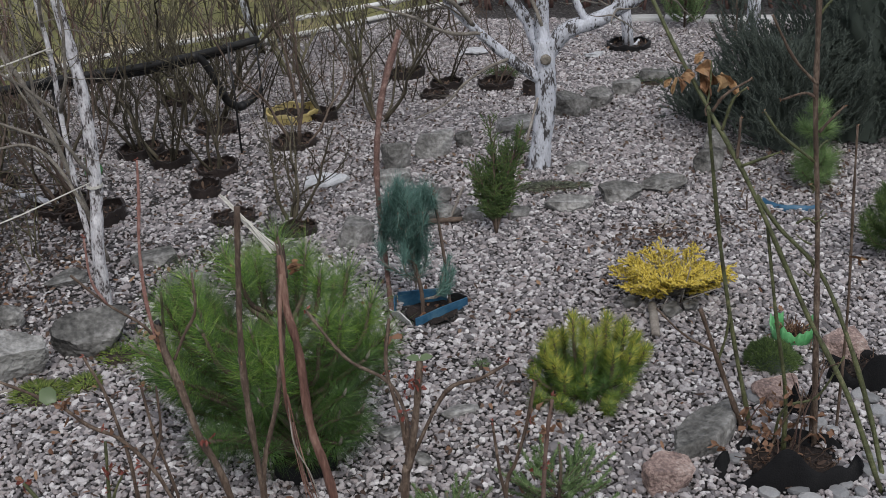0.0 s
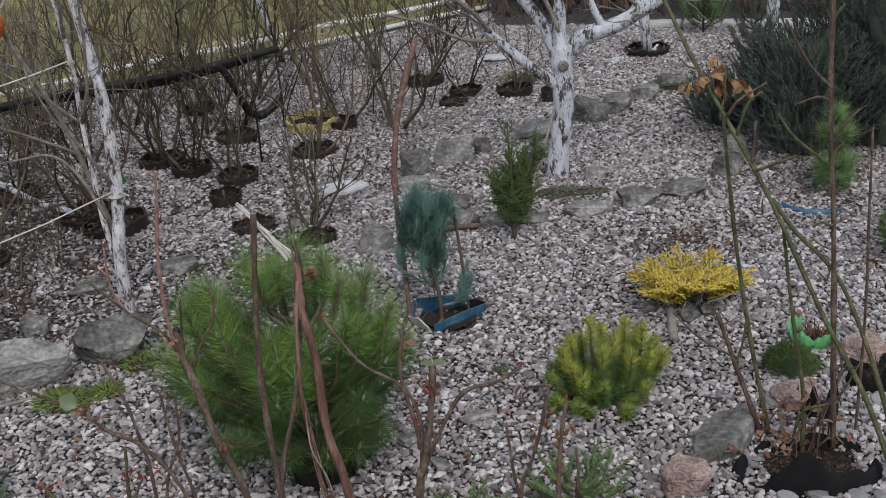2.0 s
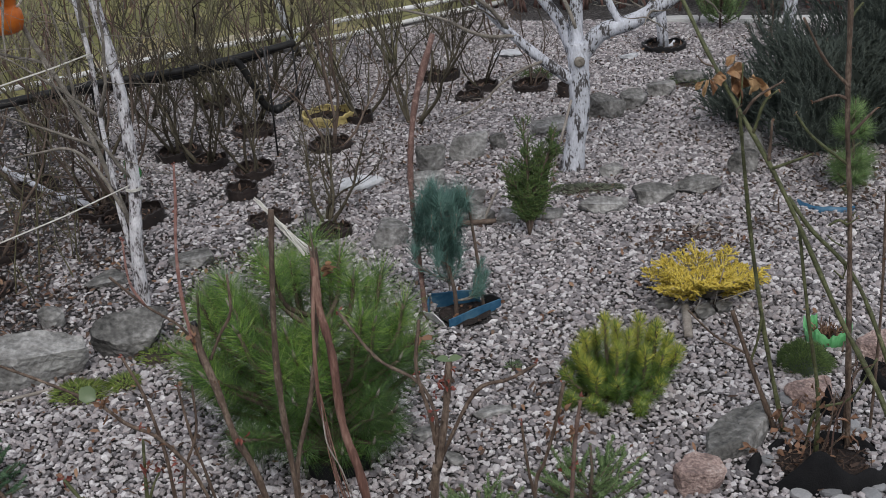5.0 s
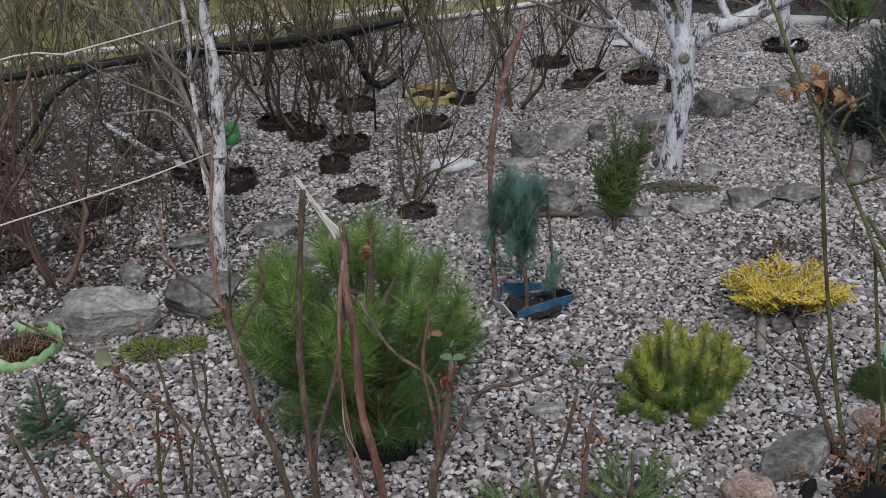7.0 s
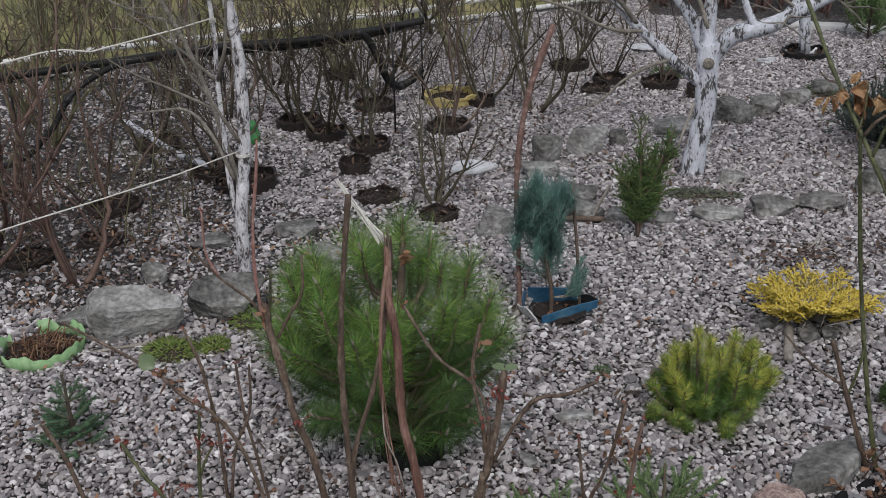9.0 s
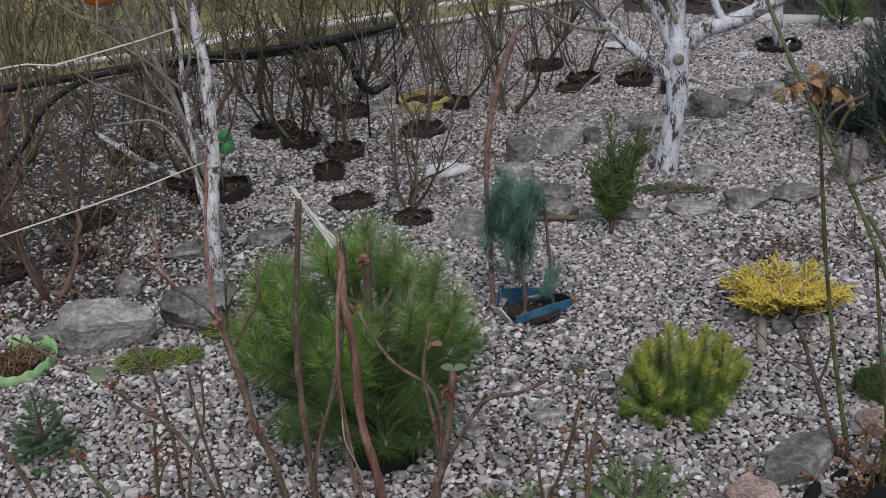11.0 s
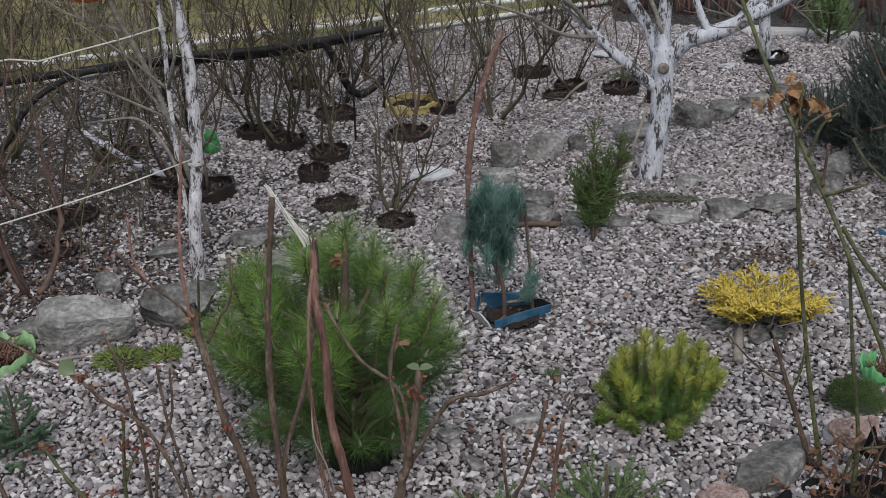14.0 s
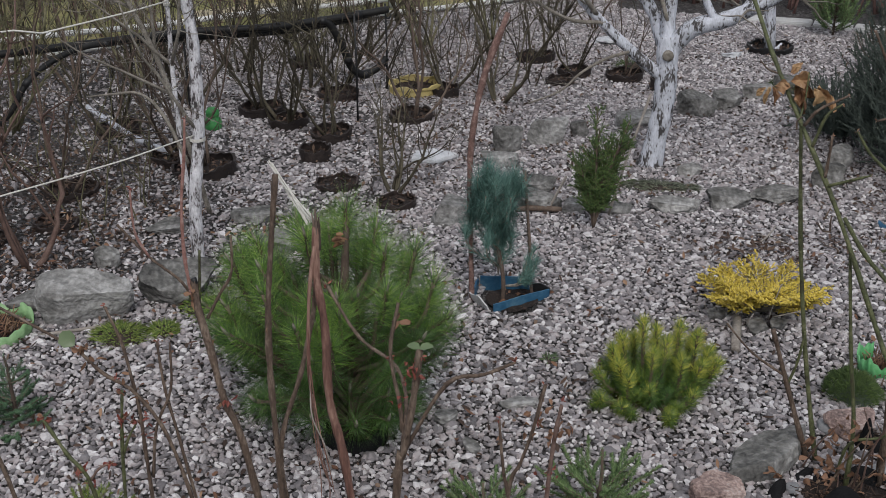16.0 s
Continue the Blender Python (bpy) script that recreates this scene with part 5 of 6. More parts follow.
bt = thing("plastic_bottle", -1.82, 5.78, 0, "bright green plastic bottle standing between the pots", "bottle")
sh = Shape()
for r_, z_ in ((0.0, 0.0), (0.038, 0.0), (0.046, 0.014), (0.048, 0.04), (0.04, 0.062), (0.032, 0.07), (0.037, 0.082), (0.036, 0.104), (0.022, 0.122), (0.0, 0.126)):
    for k in range(16):
        sh.v.append(Vector((math.cos(k * 0.3927) * r_, math.sin(k * 0.3927) * r_, z_)))
sh.f = [(j * 16 + k, j * 16 + (k + 1) % 16, j * 16 + 16 + (k + 1) % 16, j * 16 + 16 + k) for j in range(9) for k in range(16)]
part("body", sh, BOTTLEGREEN, bt)

# ---- hanging orange lantern ----
lan = thing("lantern", -1.865, 4.62, 1.06, "round orange glazed lantern hanging from a pale cord", "lantern")
prof = [(0.0, 0.0), (0.05, 0.0), (0.07, 0.012), (0.082, 0.05), (0.079, 0.085), (0.066, 0.101), (0.059, 0.108), (0.063, 0.12), (0.07, 0.15), (0.066, 0.2), (0.05, 0.23), (0.035, 0.24)]
s = Shape()
for r, z in prof:
    for k in range(24):
        w = 1 + 0.03 * math.cos(8 * k * math.pi / 12)
        s.v.append(Vector((math.cos(k * math.pi / 12) * r * w, math.sin(k * math.pi / 12) * r * w, z)))
s.f = [(j * 24 + k, j * 24 + (k + 1) % 24, j * 24 + 24 + (k + 1) % 24, j * 24 + 24 + k) for j in range(len(prof) - 1) for k in range(24)]
part("body", s, ORANGEGLAZE, lan)
part("handle", Shape().tube([(0.06, 0, 0.1), (0.075, 0.0, 0.11), (0.145, 0.02, 0.22), (0.3, 0.05, 0.47), (0.44, 0.08, 0.7)], 0.005, 6), ROPE, lan, "pale twisted cord")
hang = thing("tree", -1.72, 4.75, 0, "slender grey young tree leaning behind the birch, leafless", "tree")
rng = random.Random(35)
hl = smooth_line([(0.25, -0.1, -0.02), (0.16, -0.08, 0.35), (0.05, -0.06, 0.72), (-0.1, -0.08, 1.1), (-0.15, -0.1, 1.5), (-0.02, -0.1, 1.7), (0.05, -0.12, 2.1)], 4)
part("trunk", Shape().tube(hl, taper(len(hl), 0.012, 0.008), 9), GREYBARK, hang)
for i in range(6):
    bl = grow(rng, hl[6 + i * 2], rand_dir(rng, 0.8), 0.5, 7, 0.1, 0.03)
    br = part("branch", Shape().tube(bl, taper(len(bl), 0.008, 0.003), 5), GREYBARK, hang)
    tw = Shape()
    branchy(rng, tw, bl, 0.0025, 7, 0.25, 1)
    part("twiggery", tw, GREYBARK, br)

# ---- conifers ----
build_big_pine()
pot(-0.46, 2.98, 0.1, 0.05, 51, BLACKCLOTH, "black plastic pot at the foot of the big pine", group="")
build_gold_pine()
build_gold_juniper()
build_blue_pine()
build_thuja()
build_dark_juniper(1.79, 5.66, 0.62, 0.35, 64, 1000, "half-high rounded dark green juniper")
build_dark_juniper(2.13, 5.7, 1.35, 0.36, 61, 1150, "tall dense dark green juniper")
build_dark_juniper(2.55, 5.62, 1.3, 0.46, 62, 1100, "broad dense dark green juniper")
build_dark_juniper(1.5, 6.1, 0.2, 0.2, 63, 220, "low spreading dark green juniper skirt")
whorled_pine(1.74, 5.02, 71, "slim young pine with two tiers of blue-green needles")
small_conifer("young_pine", 1.8, 4.2, 0.28, 0.19, 72, YEW, "small bushy green pine on the gravel", 24, 0.055, 0.0013, 330)
spruce_seedling(-1.52, 2.9, 0.25, 0.15, 73, BLUESPRUCE, "tiny grey-blue spruce seedling on the gravel", 5)
spruce_seedling(0.27, 2.62, 0.27, 0.24, 74, SEEDLING, "small green spruce with spreading boughs", 4, 0.0135, 0.0014, 0.6)
spruce_seedling(-0.02, 2.58, 0.17, 0.2, 75, SEEDLING, "low green spruce seedling with flat boughs", 3, 0.0135, 0.0014, 0.45)
spruce_seedling(-1.06, 2.38, 0.2, 0.16, 76, SEDUM, "low bright green spruce seedling", 4, 0.015)
small_conifer("cypress", 1.84, 8.3, 0.36, 0.2, 77, SEEDLING, "small yellowish green cypress", 40, 0.035, 0.0025, 170, up=0.9)
small_conifer("cypress", 1.95, 7.3, 0.45, 0.2, 78, DARKGREEN, "small dark green cypress", 26, 0.035, 0.002, 120, up=0.9)
tuft("moss_cushion", 1.09, 3.41, 0.085, 0.085, 81, MOSS, "rounded cushion of dark green moss", 5200, 0.016, 0.0013)
tuft("sedum", -1.42, 3.47, 0.075, 0.05, 82, SEDUM, "low yellow-green sedum patch on the gravel", 520, 0.026, 0.0026, wide=1.3)
tuft("sedum", -1.28, 3.53, 0.05, 0.04, 83, SEDUM, "small yellow-green sedum tuft beside the rock", 320, 0.022, 0.003)
tuft("sedum", -1.2, 3.72, 0.07, 0.05, 84, SEDUM, "yellow-green sedum under the edging rock", 200, 0.022, 0.003)
tuft("creeping_juniper", 0.53, 5.2, 0.055, 0.03, 88, DULLGREEN, "flat grey-green creeping juniper beside the apple tree", 900, 0.025, 0.002, wide=3.4)
tuft("weed", 0.1, 3.52, 0.025, 0.02, 85, FRESHLEAF, "tiny green weed between the stones", 40, 0.02, 0.004)
tuft("grass_tuft", 1.35, 6.95, 0.1, 0.05, 86, MOSS, "low green tuft beside the edging stones", 260, 0.05, 0.002)
tuft("grass_tuft", 0.45, 7.3, 0.1, 0.05, 87, MOSS, "fresh green grass tuft by a pot", 200, 0.07, 0.002)

# ---- tubs and rings ----
tub = thing("cut_tub", -0.06, 3.96, 0, "cut-down blue plastic tub sunk around the blue pine", "tub")
def panel(a, b, h, t, mat, name, lean=0.0, notch=0.0):
    a, b = Vector(a), Vector(b)
    d = (b - a).normalized()
    nrm = Vector((-d.y, d.x, 0)) * t
    sh = Shape()
    k = 8
    for i in range(k + 1):
        u = i / k
        p = a.lerp(b, u)
        hh = h * (1 - notch * (0.5 + 0.5 * math.sin(7 * u + 1))) 
        off = Vector((-d.y, d.x, 0)) * lean
        for q in (p - Vector((0, 0, 0.04)), p + off + Vector((0, 0, hh)), p + off + nrm + Vector((0, 0, hh)), p + nrm - Vector((0, 0, 0.04))):
            sh.v.append(q)
    for i in range(k):
        for j in range(4):
            sh.f.append((4 * i + j, 4 * i + 4 + j, 4 * i + 4 + (j + 1) % 4, 4 * i + (j + 1) % 4))
    sh.f += [(3, 2, 1, 0), (4 * k, 4 * k + 1, 4 * k + 2, 4 * k + 3)]
    return part(name, sh, mat, tub, smooth=False)
panel((-0.13, 0.085, 0), (0.06, 0.095, 0), 0.06, 0.006, BLUEPLASTIC, "back_wall", -0.01, 0.05)
panel((-0.059, -0.109, 0), (0.14, 0.048, 0), 0.035, 0.006, BLUEPLASTIC, "front_wall", 0.0, 0.1)
panel((-0.138, -0.002, 0), (-0.062, -0.105, 0), 0.045, 0.006, CONCRETE, "split_corner", -0.03, 0.3)
panel((0.065, 0.095, 0), (0.138, 0.056, 0), 0.04, 0.006, BLACKPLASTIC, "side_wall", 0.0, 0.2)
panel((-0.14, 0.004, 0), (-0.134, 0.082, 0), 0.055, 0.006, BLUEPLASTIC, "side_wall", 0.0, 0.2)
part("soil", soil_disc(0.1, 0.004, 7), DARKSOIL, tub, "dark soil with brown leaves")
rng = random.Random(66)
for k in range(14):
    a_, q_ = rng.uniform(0, 6.283), 0.08 * math.sqrt(rng.random())
    sh = Shape()
    withered(sh, Vector((math.cos(a_) * q_, math.sin(a_) * q_, 0.002)), rand_dir(rng, 0.1), rand_dir(rng, 0.8), rng.uniform(0.015, 0.035), rng.uniform(0.012, 0.022), 0.6, 0.6)
    part("dead_leaf", sh, DEADLEAF, tub)
HOLES.append((-0.06, 3.97, 0.125))
rim = thing("cut_tub", 1.62, 4.9, 0, "broken piece of a blue plastic tub beside the slim young pine", "tub")
rim.matrix_basis = pose(1.62, 4.9, 0, 0, 0, 188)
part("rim", ring_wall(Shape(), 0.155, 0.148, -0.03, 0.024, 40, 0.002, 0.3, 2), BLUEPLASTIC, rim)


def scallop_ring(x, y, r, h, mat, seed, label, arc):
    ob = thing("edging_ring", x, y, ground_z(x, y), label, "garden edging")
    ob.matrix_world = pose(x, y, ground_z(x, y), 0, 0, seed * 33)
    part("band", ring_wall(Shape(), r, r - 0.004, -0.02, h, 60, h * 0.16, arc, seed, lean=h * 0.25), mat, ob)
    part("soil", soil_disc(r * 0.93, 0.012, seed), DARKSOIL, ob, "dark soil with dry stalks")
    dry = Shape()
    rg = random.Random(seed)
    for _ in range(int(1500 * r)):
        a, q = rg.uniform(0, 6.283), r * 0.75 * math.sqrt(rg.random())
        tl = grow(rg, (math.cos(a) * q, math.sin(a) * q, 0.01), rand_dir(rg, 0.8), rg.uniform(0.03, 0.08), 3, 0.25, -0.1)
        dry.tube(tl, 0.0022, 3, cap=False)
    part("dead_growth", dry, DEADLEAF, ob)
    HOLES.append((x, y, r))
    return ob


scallop_ring(1.215, 3.59, 0.07, 0.06, GREENPLASTIC, 3, "bright green plastic ring with a scalloped edge", 0.8)
scallop_ring(-1.89, 3.44, 0.14, 0.05, PALEGREEN, 5, "pale green plastic ring edging a dead perennial", 0.88)

# ---- edging stones ----
# x, y, half sizes, yaw, seed
ROCKS = [
    (-1.6, 3.61, 0.19, 0.11, 0.115, 24, 1),
    (-1.31, 3.8, 0.165, 0.095, 0.095, 22, 2),
    (-2.07, 3.33, 0.1, 0.08, 0.07, 20, 3),
    (-1.83, 3.64, 0.1, 0.06, 0.045, 10, 4),
    (-1.7, 4.05, 0.062, 0.05, 0.055, 60, 5),
    (-1.58, 4.42, 0.11, 0.07, 0.03, 10, 6),
    (-1.25, 4.6, 0.12, 0.07, 0.035, 5, 7),
    (-1.05, 4.3, 0.1, 0.06, 0.06, 40, 8),
    (-0.39, 4.7, 0.105, 0.085, 0.075, 8, 9),
]
NEAR_ROW = [
    (-0.244, 5.47, 0.11, 0.08, 0.05, 5, 18),
    (-0.03, 5.15, 0.1, 0.06, 0.05, 0, 19),
    (-0.002, 4.95, 0.12, 0.07, 0.06, 5, 20),
    (0.14, 4.93, 0.06, 0.045, 0.045, 0, 21),
    (0.325, 4.95, 0.09, 0.05, 0.03, 5, 22),
    (0.58, 4.99, 0.15, 0.06, 0.038, 3, 23),
    (0.825, 5.05, 0.115, 0.065, 0.05, 8, 24),
    (1.045, 5.16, 0.135, 0.07, 0.052, 8, 25),
    (1.33, 5.4, 0.105, 0.07, 0.075, 20, 27),
    (1.43, 5.68, 0.1, 0.07, 0.065, 25, 28),
]
FAR_ROW = [
    (-0.215, 5.7, 0.1, 0.07, 0.095, 35, 10),
    (-0.02, 5.83, 0.135, 0.08, 0.095, 20, 11),
    (0.135, 5.96, 0.065, 0.05, 0.055, 0, 12),
    (0.44, 6.18, 0.165, 0.07, 0.05, 15, 13),
    (0.775, 6.42, 0.13, 0.08, 0.085, 20, 14),
    (0.97, 6.57, 0.11, 0.07, 0.065, 30, 15),
    (1.15, 6.78, 0.1, 0.07, 0.06, 20, 16),
    (1.36, 7.02, 0.11, 0.08, 0.055, 25, 17),
]
for x, y, sx, sy, sz, yaw, seed in ROCKS + NEAR_ROW + FAR_ROW:
    stone("edging_stone", x, y - (0.05 if y > 4.8 else 0.0), sx, sy, sz * 1.15, yaw, seed, STONE, "rough grey field stone edging the gravel bed", level=4 if y < 5.3 else 3, tilt=14 if seed < 3 else 4)
stone("flat_stone", 0.69, 5.4, 0.075, 0.05, 0.045, 10, 26, STONE, "pale yellowish field stone on the gravel", group="")
slab(-0.57, 5.47, 0.13, 0.085, 0.02, 10, 29, PALESLAB, "flat pale stone slab lying on the gravel", 4, 5)
stone("flat_stone", 0.27, 7.9, 0.14, 0.1, 0.03, 10, 30, PALESLAB, "flat pale stone among the shrubs", group="", rough=0.6, cut=0.3)
stone("flat_stone", 1.1, 7.65, 0.09, 0.06, 0.025, 10, 33, PALESLAB, "pale broken stone beside the black pot", group="", rough=0.6, cut=0.3)
slab(0.55, 3.42, 0.045, 0.032, 0.012, 10, 34, STONE, "small flat grey stone on the gravel", 5, 5)
slab(0.775, 2.99, 0.18, 0.068, 0.045, 47, 35, STONE, "long flat grey stone at the rose bed's edge", -8, 6)
stone("granite_stone", 0.6, 2.77, 0.09, 0.065, 0.065, 20, 36, PINKSTONE, "pink granite stone at the rose bed's edge", group="pink stones", level=4)
stone("granite_stone", 1.05, 3.18, 0.1, 0.07, 0.05, 10, 37, PINKSTONE, "pink granite stone behind the roses", group="pink stones", level=4)
stone("granite_stone", 1.36, 3.45, 0.1, 0.07, 0.06, 30, 38, PINKSTONE, "pink granite stone beside the green ring", group="pink stones", level=4)
for x, y, s_, seed in [(0.7, 3.92, 0.035, 41), (0.84, 3.83, 0.042, 42), (0.91, 3.85, 0.036, 43), (-0.1, 2.95, 0.03, 45), (-0.2, 3.1, 0.035, 47)]:
    stone("small_stone", x, y, s_ * 1.3, s_, s_ * 0.7, seed * 31, seed, STONE, "small grey stone pressed into the gravel", group="small stones")
rng = random.Random(55)
for i in range(170):
    x, y = rng.uniform(0.78, 1.5), rng.uniform(2.45, 3.2)
    if i > 110:
        x, y = rng.uniform(0.95, 1.5), rng.uniform(2.5, 2.8)
    if ((x - 1.01) / 0.19) ** 2 + ((y - 2.87) / 0.125) ** 2 < 0.85 or (y > 2.85 and rng.random() < 0.5):
        continue
    s_ = rng.uniform(0.014, 0.03)
    stone("cobble", x, y, s_ * 1.3, s_, s_ * 0.75, rng.uniform(0, 180), 100 + i, COBBLE, "pale grey rounded cobble in the rose bed", group="cobbles", level=2, rough=0.1, cut=0.68)

stone("flat_stone", 0.03, 3.23, 0.085, 0.045, 0.02, 8, 48, STONE, "flat greenish grey stone level with the gravel", group="", sink=0.3)

# ---- stick, twigs and the thuja's stake ----
st = thing("wood_stick", 0.765, 3.75, 0, "short weathered wooden stick half buried in gravel", "stick")
part("wood", Shape().tube([(0.0, 0.1, 0.035), (-0.012, 0.0, 0.03), (-0.026, -0.11, 0.02)], [0.016, 0.017, 0.016], 8), DRYWOOD, st)
for x, y, pts, r, lab in [
    (0.03, 4.86, [(0, 0, 0.0), (0.03, 0, 0.07), (0.075, 0.0, 0.17)], 0.006, "pale thin stick leaning beside the thuja"),
    (0.3, 4.85, [(0, 0, 0.0), (0.06, 0, 0.25), (0.15, 0.05, 0.55)], 0.006, "thin brown stick stuck in behind the thuja"),
    (-1.55, 3.5, [(-0.16, -0.06, 0.012), (0.0, 0, 0.02), (0.17, 0.08, 0.012)], 0.007, "dry brown twig lying on the gravel"),
    (0.95, 4.62, [(-0.06, -0.05, 0.01), (0.0, 0, 0.02), (0.06, 0.12, 0.03)], 0.004, "bleached forked twig on the gravel"),
    (0.95, 4.66, [(-0.03, 0.03, 0.01), (0.03, -0.02, 0.02), (0.1, -0.06, 0.01)], 0.003, "bleached thin twig on the gravel"),
    (-0.02, 4.84, [(-0.09, 0, 0.01), (0.0, 0, 0.02), (0.11, 0.02, 0.01)], 0.014, "dark wooden lath lying before the stones"),
]:
    t_ = thing("twig", x, y, 0, lab, "twig", "loose twigs")
    part("wood", Shape().tube(smooth_line(pts, 4), r, 6), DRYWOOD if "dark" not in lab else BROWNBARK, t_)

# ---- canes by the blue pine ----
ck = thing("support_cane", -0.22, 4.06, 0, "tall brown bark-covered cane beside the blue pine", "cane")
cane(ck, [(-0.211, 3.95, -0.03), (-0.225, 4.01, 0.25), (-0.235, 4.07, 0.54), (-0.2, 4.15, 0.8), (-0.12, 4.25, 1.03)], 0.0095, 0.013, REDCANE, 1, 0, "stem")
ck = thing("support_cane", 0.02, 4.0, 0, "thin dark cane beside the blue pine", "cane")
cane(ck, [(0.015, 3.98, -0.03), (0.0, 4.0, 0.2), (-0.03, 4.03, 0.5)], 0.006, 0.006, BROWNBARK, 2, 0, "stem")

# ---- tied stake in the near rose bush ----
sk = thing("stake", -0.26, 2.0, 0, "broken reddish wooden stake with peeling bark and frayed string", "stake")
cane(sk, [(-0.2, 1.96, -0.03), (-0.225, 1.97, 0.3), (-0.26, 1.98, 0.62), (-0.29, 2.0, 0.75), (-0.3, 2.03, 0.9), (-0.32, 2.06, 1.0), (-0.32, 2.08, 1.095)], 0.0098, 0.008, PEELED, 3, 0, "pole")
cane(sk, [(-0.29, 1.98, 0.55), (-0.31, 1.98, 0.62), (-0.322, 2.0, 0.71), (-0.338, 2.03, 0.79), (-0.335, 2.05, 0.95), (-0.322, 2.065, 1.06)], 0.002, 0.0045, PEELED, 4, 0, "bark_strip", "loose strip of reddish bark")
cane(sk, [(-0.285, 1.97, 0.6), (-0.3, 1.975, 0.66), (-0.325, 1.985, 0.72), (-0.33, 2.01, 0.8)], 0.0012, 0.002, DRYWOOD, 5, 0, "bark_strip", "pale dry bark fibre")
cane(sk, [(-0.3, 1.97, 0.48), (-0.292, 1.972, 0.56), (-0.312, 1.98, 0.66), (-0.325, 2.0, 0.76)], 0.0012, 0.002, REDCANE, 7, 0, "bark_strip", "thin hanging bark fibre")
for k_, (dx_, dy_, z_, r_) in enumerate(((0.0, 0.0, 1.135, 0.006), (-0.006, 0.003, 1.122, 0.004), (0.006, -0.004, 1.118, 0.004), (0.002, -0.007, 1.128, 0.003))):
    cane(sk, [(-0.32 + dx_, 2.075 + dy_, 1.05), (-0.32 + dx_, 2.08 + dy_, 1.1), (-0.322 + 1.4 * dx_, 2.082 + 1.4 * dy_, z_)], r_, 0.001, BROWNBARK, 60 + k_, 0, "splinter", "dark weathered splinter")
for k_ in range(2):
    dx_ = 0.02 * (k_ - 0.5)
    cane(sk, [(-0.295 + dx_ * 1.4, 1.965, 0.5 + 0.05 * (k_ % 2)), (-0.3 + dx_, 1.97, 0.6), (-0.318 + 0.6 * dx_, 1.985, 0.7), (-0.33, 2.01, 0.82)], 0.0009, 0.0016, PEELED, 700 + k_, 0, "bark_strip", "thin hanging bark fibre")
fray = Shape()
rng = random.Random(91)
for i in range(17):
    a = Vector((-0.33 + rng.uniform(-0.012, 0.008), 2.09, 1.1 + rng.uniform(-0.008, 0.012)))
    b = Vector((-0.395 + rng.uniform(-0.006, 0.006), 2.16 + rng.uniform(-0.008, 0.008), 1.135 + rng.uniform(-0.008, 0.008)))
    c = b.lerp(Vector((-0.455 + rng.uniform(-0.003, 0.003), 2.24, 1.168 + rng.uniform(-0.004, 0.004))), rng.uniform(0.5, 1.05))
    if rng.random() < 0.1:
        c = b + rand_dir(rng) * 0.02
    o = Vector((-0.26, 2.0, 0))
    fray.tube(smooth_line([a - o, b - o, c - o], 3), 0.0013, 4, cap=False)
tagged(part("frayed_string", fray, ROPE, sk, "frayed white plastic string"), kind="stuff")

# ---- near rose bushes ----
ra = thing("rose_bush", -0.45, 2.0, 0, "leafless rose bush with brown thorny canes before the pine", "rose", "rose bushes")
cane(ra, [(-0.37, 1.96, -0.03), (-0.385, 1.97, 0.3), (-0.4, 1.98, 0.63), (-0.41, 2.0, 0.82), (-0.41, 2.02, 0.95), (-0.4, 2.04, 1.09), (-0.39, 2.06, 1.21)], 0.0075, 0.006, CANEBARK, 11, 16)
cane(ra, [(-0.36, 1.96, -0.03), (-0.38, 1.98, 0.4), (-0.4, 2.0, 0.62), (-0.36, 2.05, 0.78), (-0.34, 2.1, 0.9), (-0.335, 2.1, 0.96)], 0.006, 0.005, CANEBARK, 12, 16)
c3, _ = cane(ra, [(-0.4, 1.97, -0.03), (-0.43, 1.98, 0.35), (-0.48, 2.0, 0.63), (-0.52, 2.02, 0.72), (-0.55, 2.05, 0.82), (-0.58, 2.08, 0.9), (-0.59, 2.1, 0.95)], 0.0085, 0.0075, CANEBARK, 13, 14)
part("cut_end", Shape().tube([(-0.137, 0.098, 0.945), (-0.141, 0.1, 0.957)], 0.0065, 8), BLACKPLASTIC, c3, "blackened cut end")
cane(ra, [(-0.585, 2.09, 0.86), (-0.58, 2.1, 0.93), (-0.572, 2.1, 1.02)], 0.0035, 0.0025, GREENCANE, 14, 4, "shoot")
cane(ra, [(-0.565, 2.09, 0.87), (-0.54, 2.11, 0.92), (-0.512, 2.11, 0.97), (-0.51, 2.12, 1.05)], 0.0035, 0.0028, CANEBARK, 15, 5, "shoot")
cane(ra, [(-0.585, 2.09, 0.89), (-0.62, 2.11, 0.94), (-0.69, 2.12, 0.99), (-0.76, 2.14, 1.05)], 0.0035, 0.0025, CANEBARK, 16, 6, "shoot")
cane(ra, [(-0.595, 2.1, 0.9), (-0.605, 2.1, 1.0), (-0.6, 2.1, 1.12), (-0.585, 2.1, 1.22), (-0.576, 2.1, 1.3)], 0.0042, 0.0025, PINKCANE, 171, 8, "shoot", "slender pinkish shoot")
cane(ra, [(-0.69, 2.12, 0.99), (-0.71, 2.11, 1.05), (-0.705, 2.1, 1.15)], 0.003, 0.002, PINKCANE, 172, 4, "shoot", "slender pinkish shoot")
buds(ra, [(-0.576, 2.1, 1.3), (-0.59, 2.1, 1.2), (-0.705, 2.1, 1.15)], REDBUD, 173, 0.0075)
leaves(ra, (-0.585, 2.08, 0.93), 5, DEADLEAF, 6, 0.022)
leaves(ra, (-0.505, 2.0, 0.73), 61, REDBUD, 5, 0.016, wide=0.4)
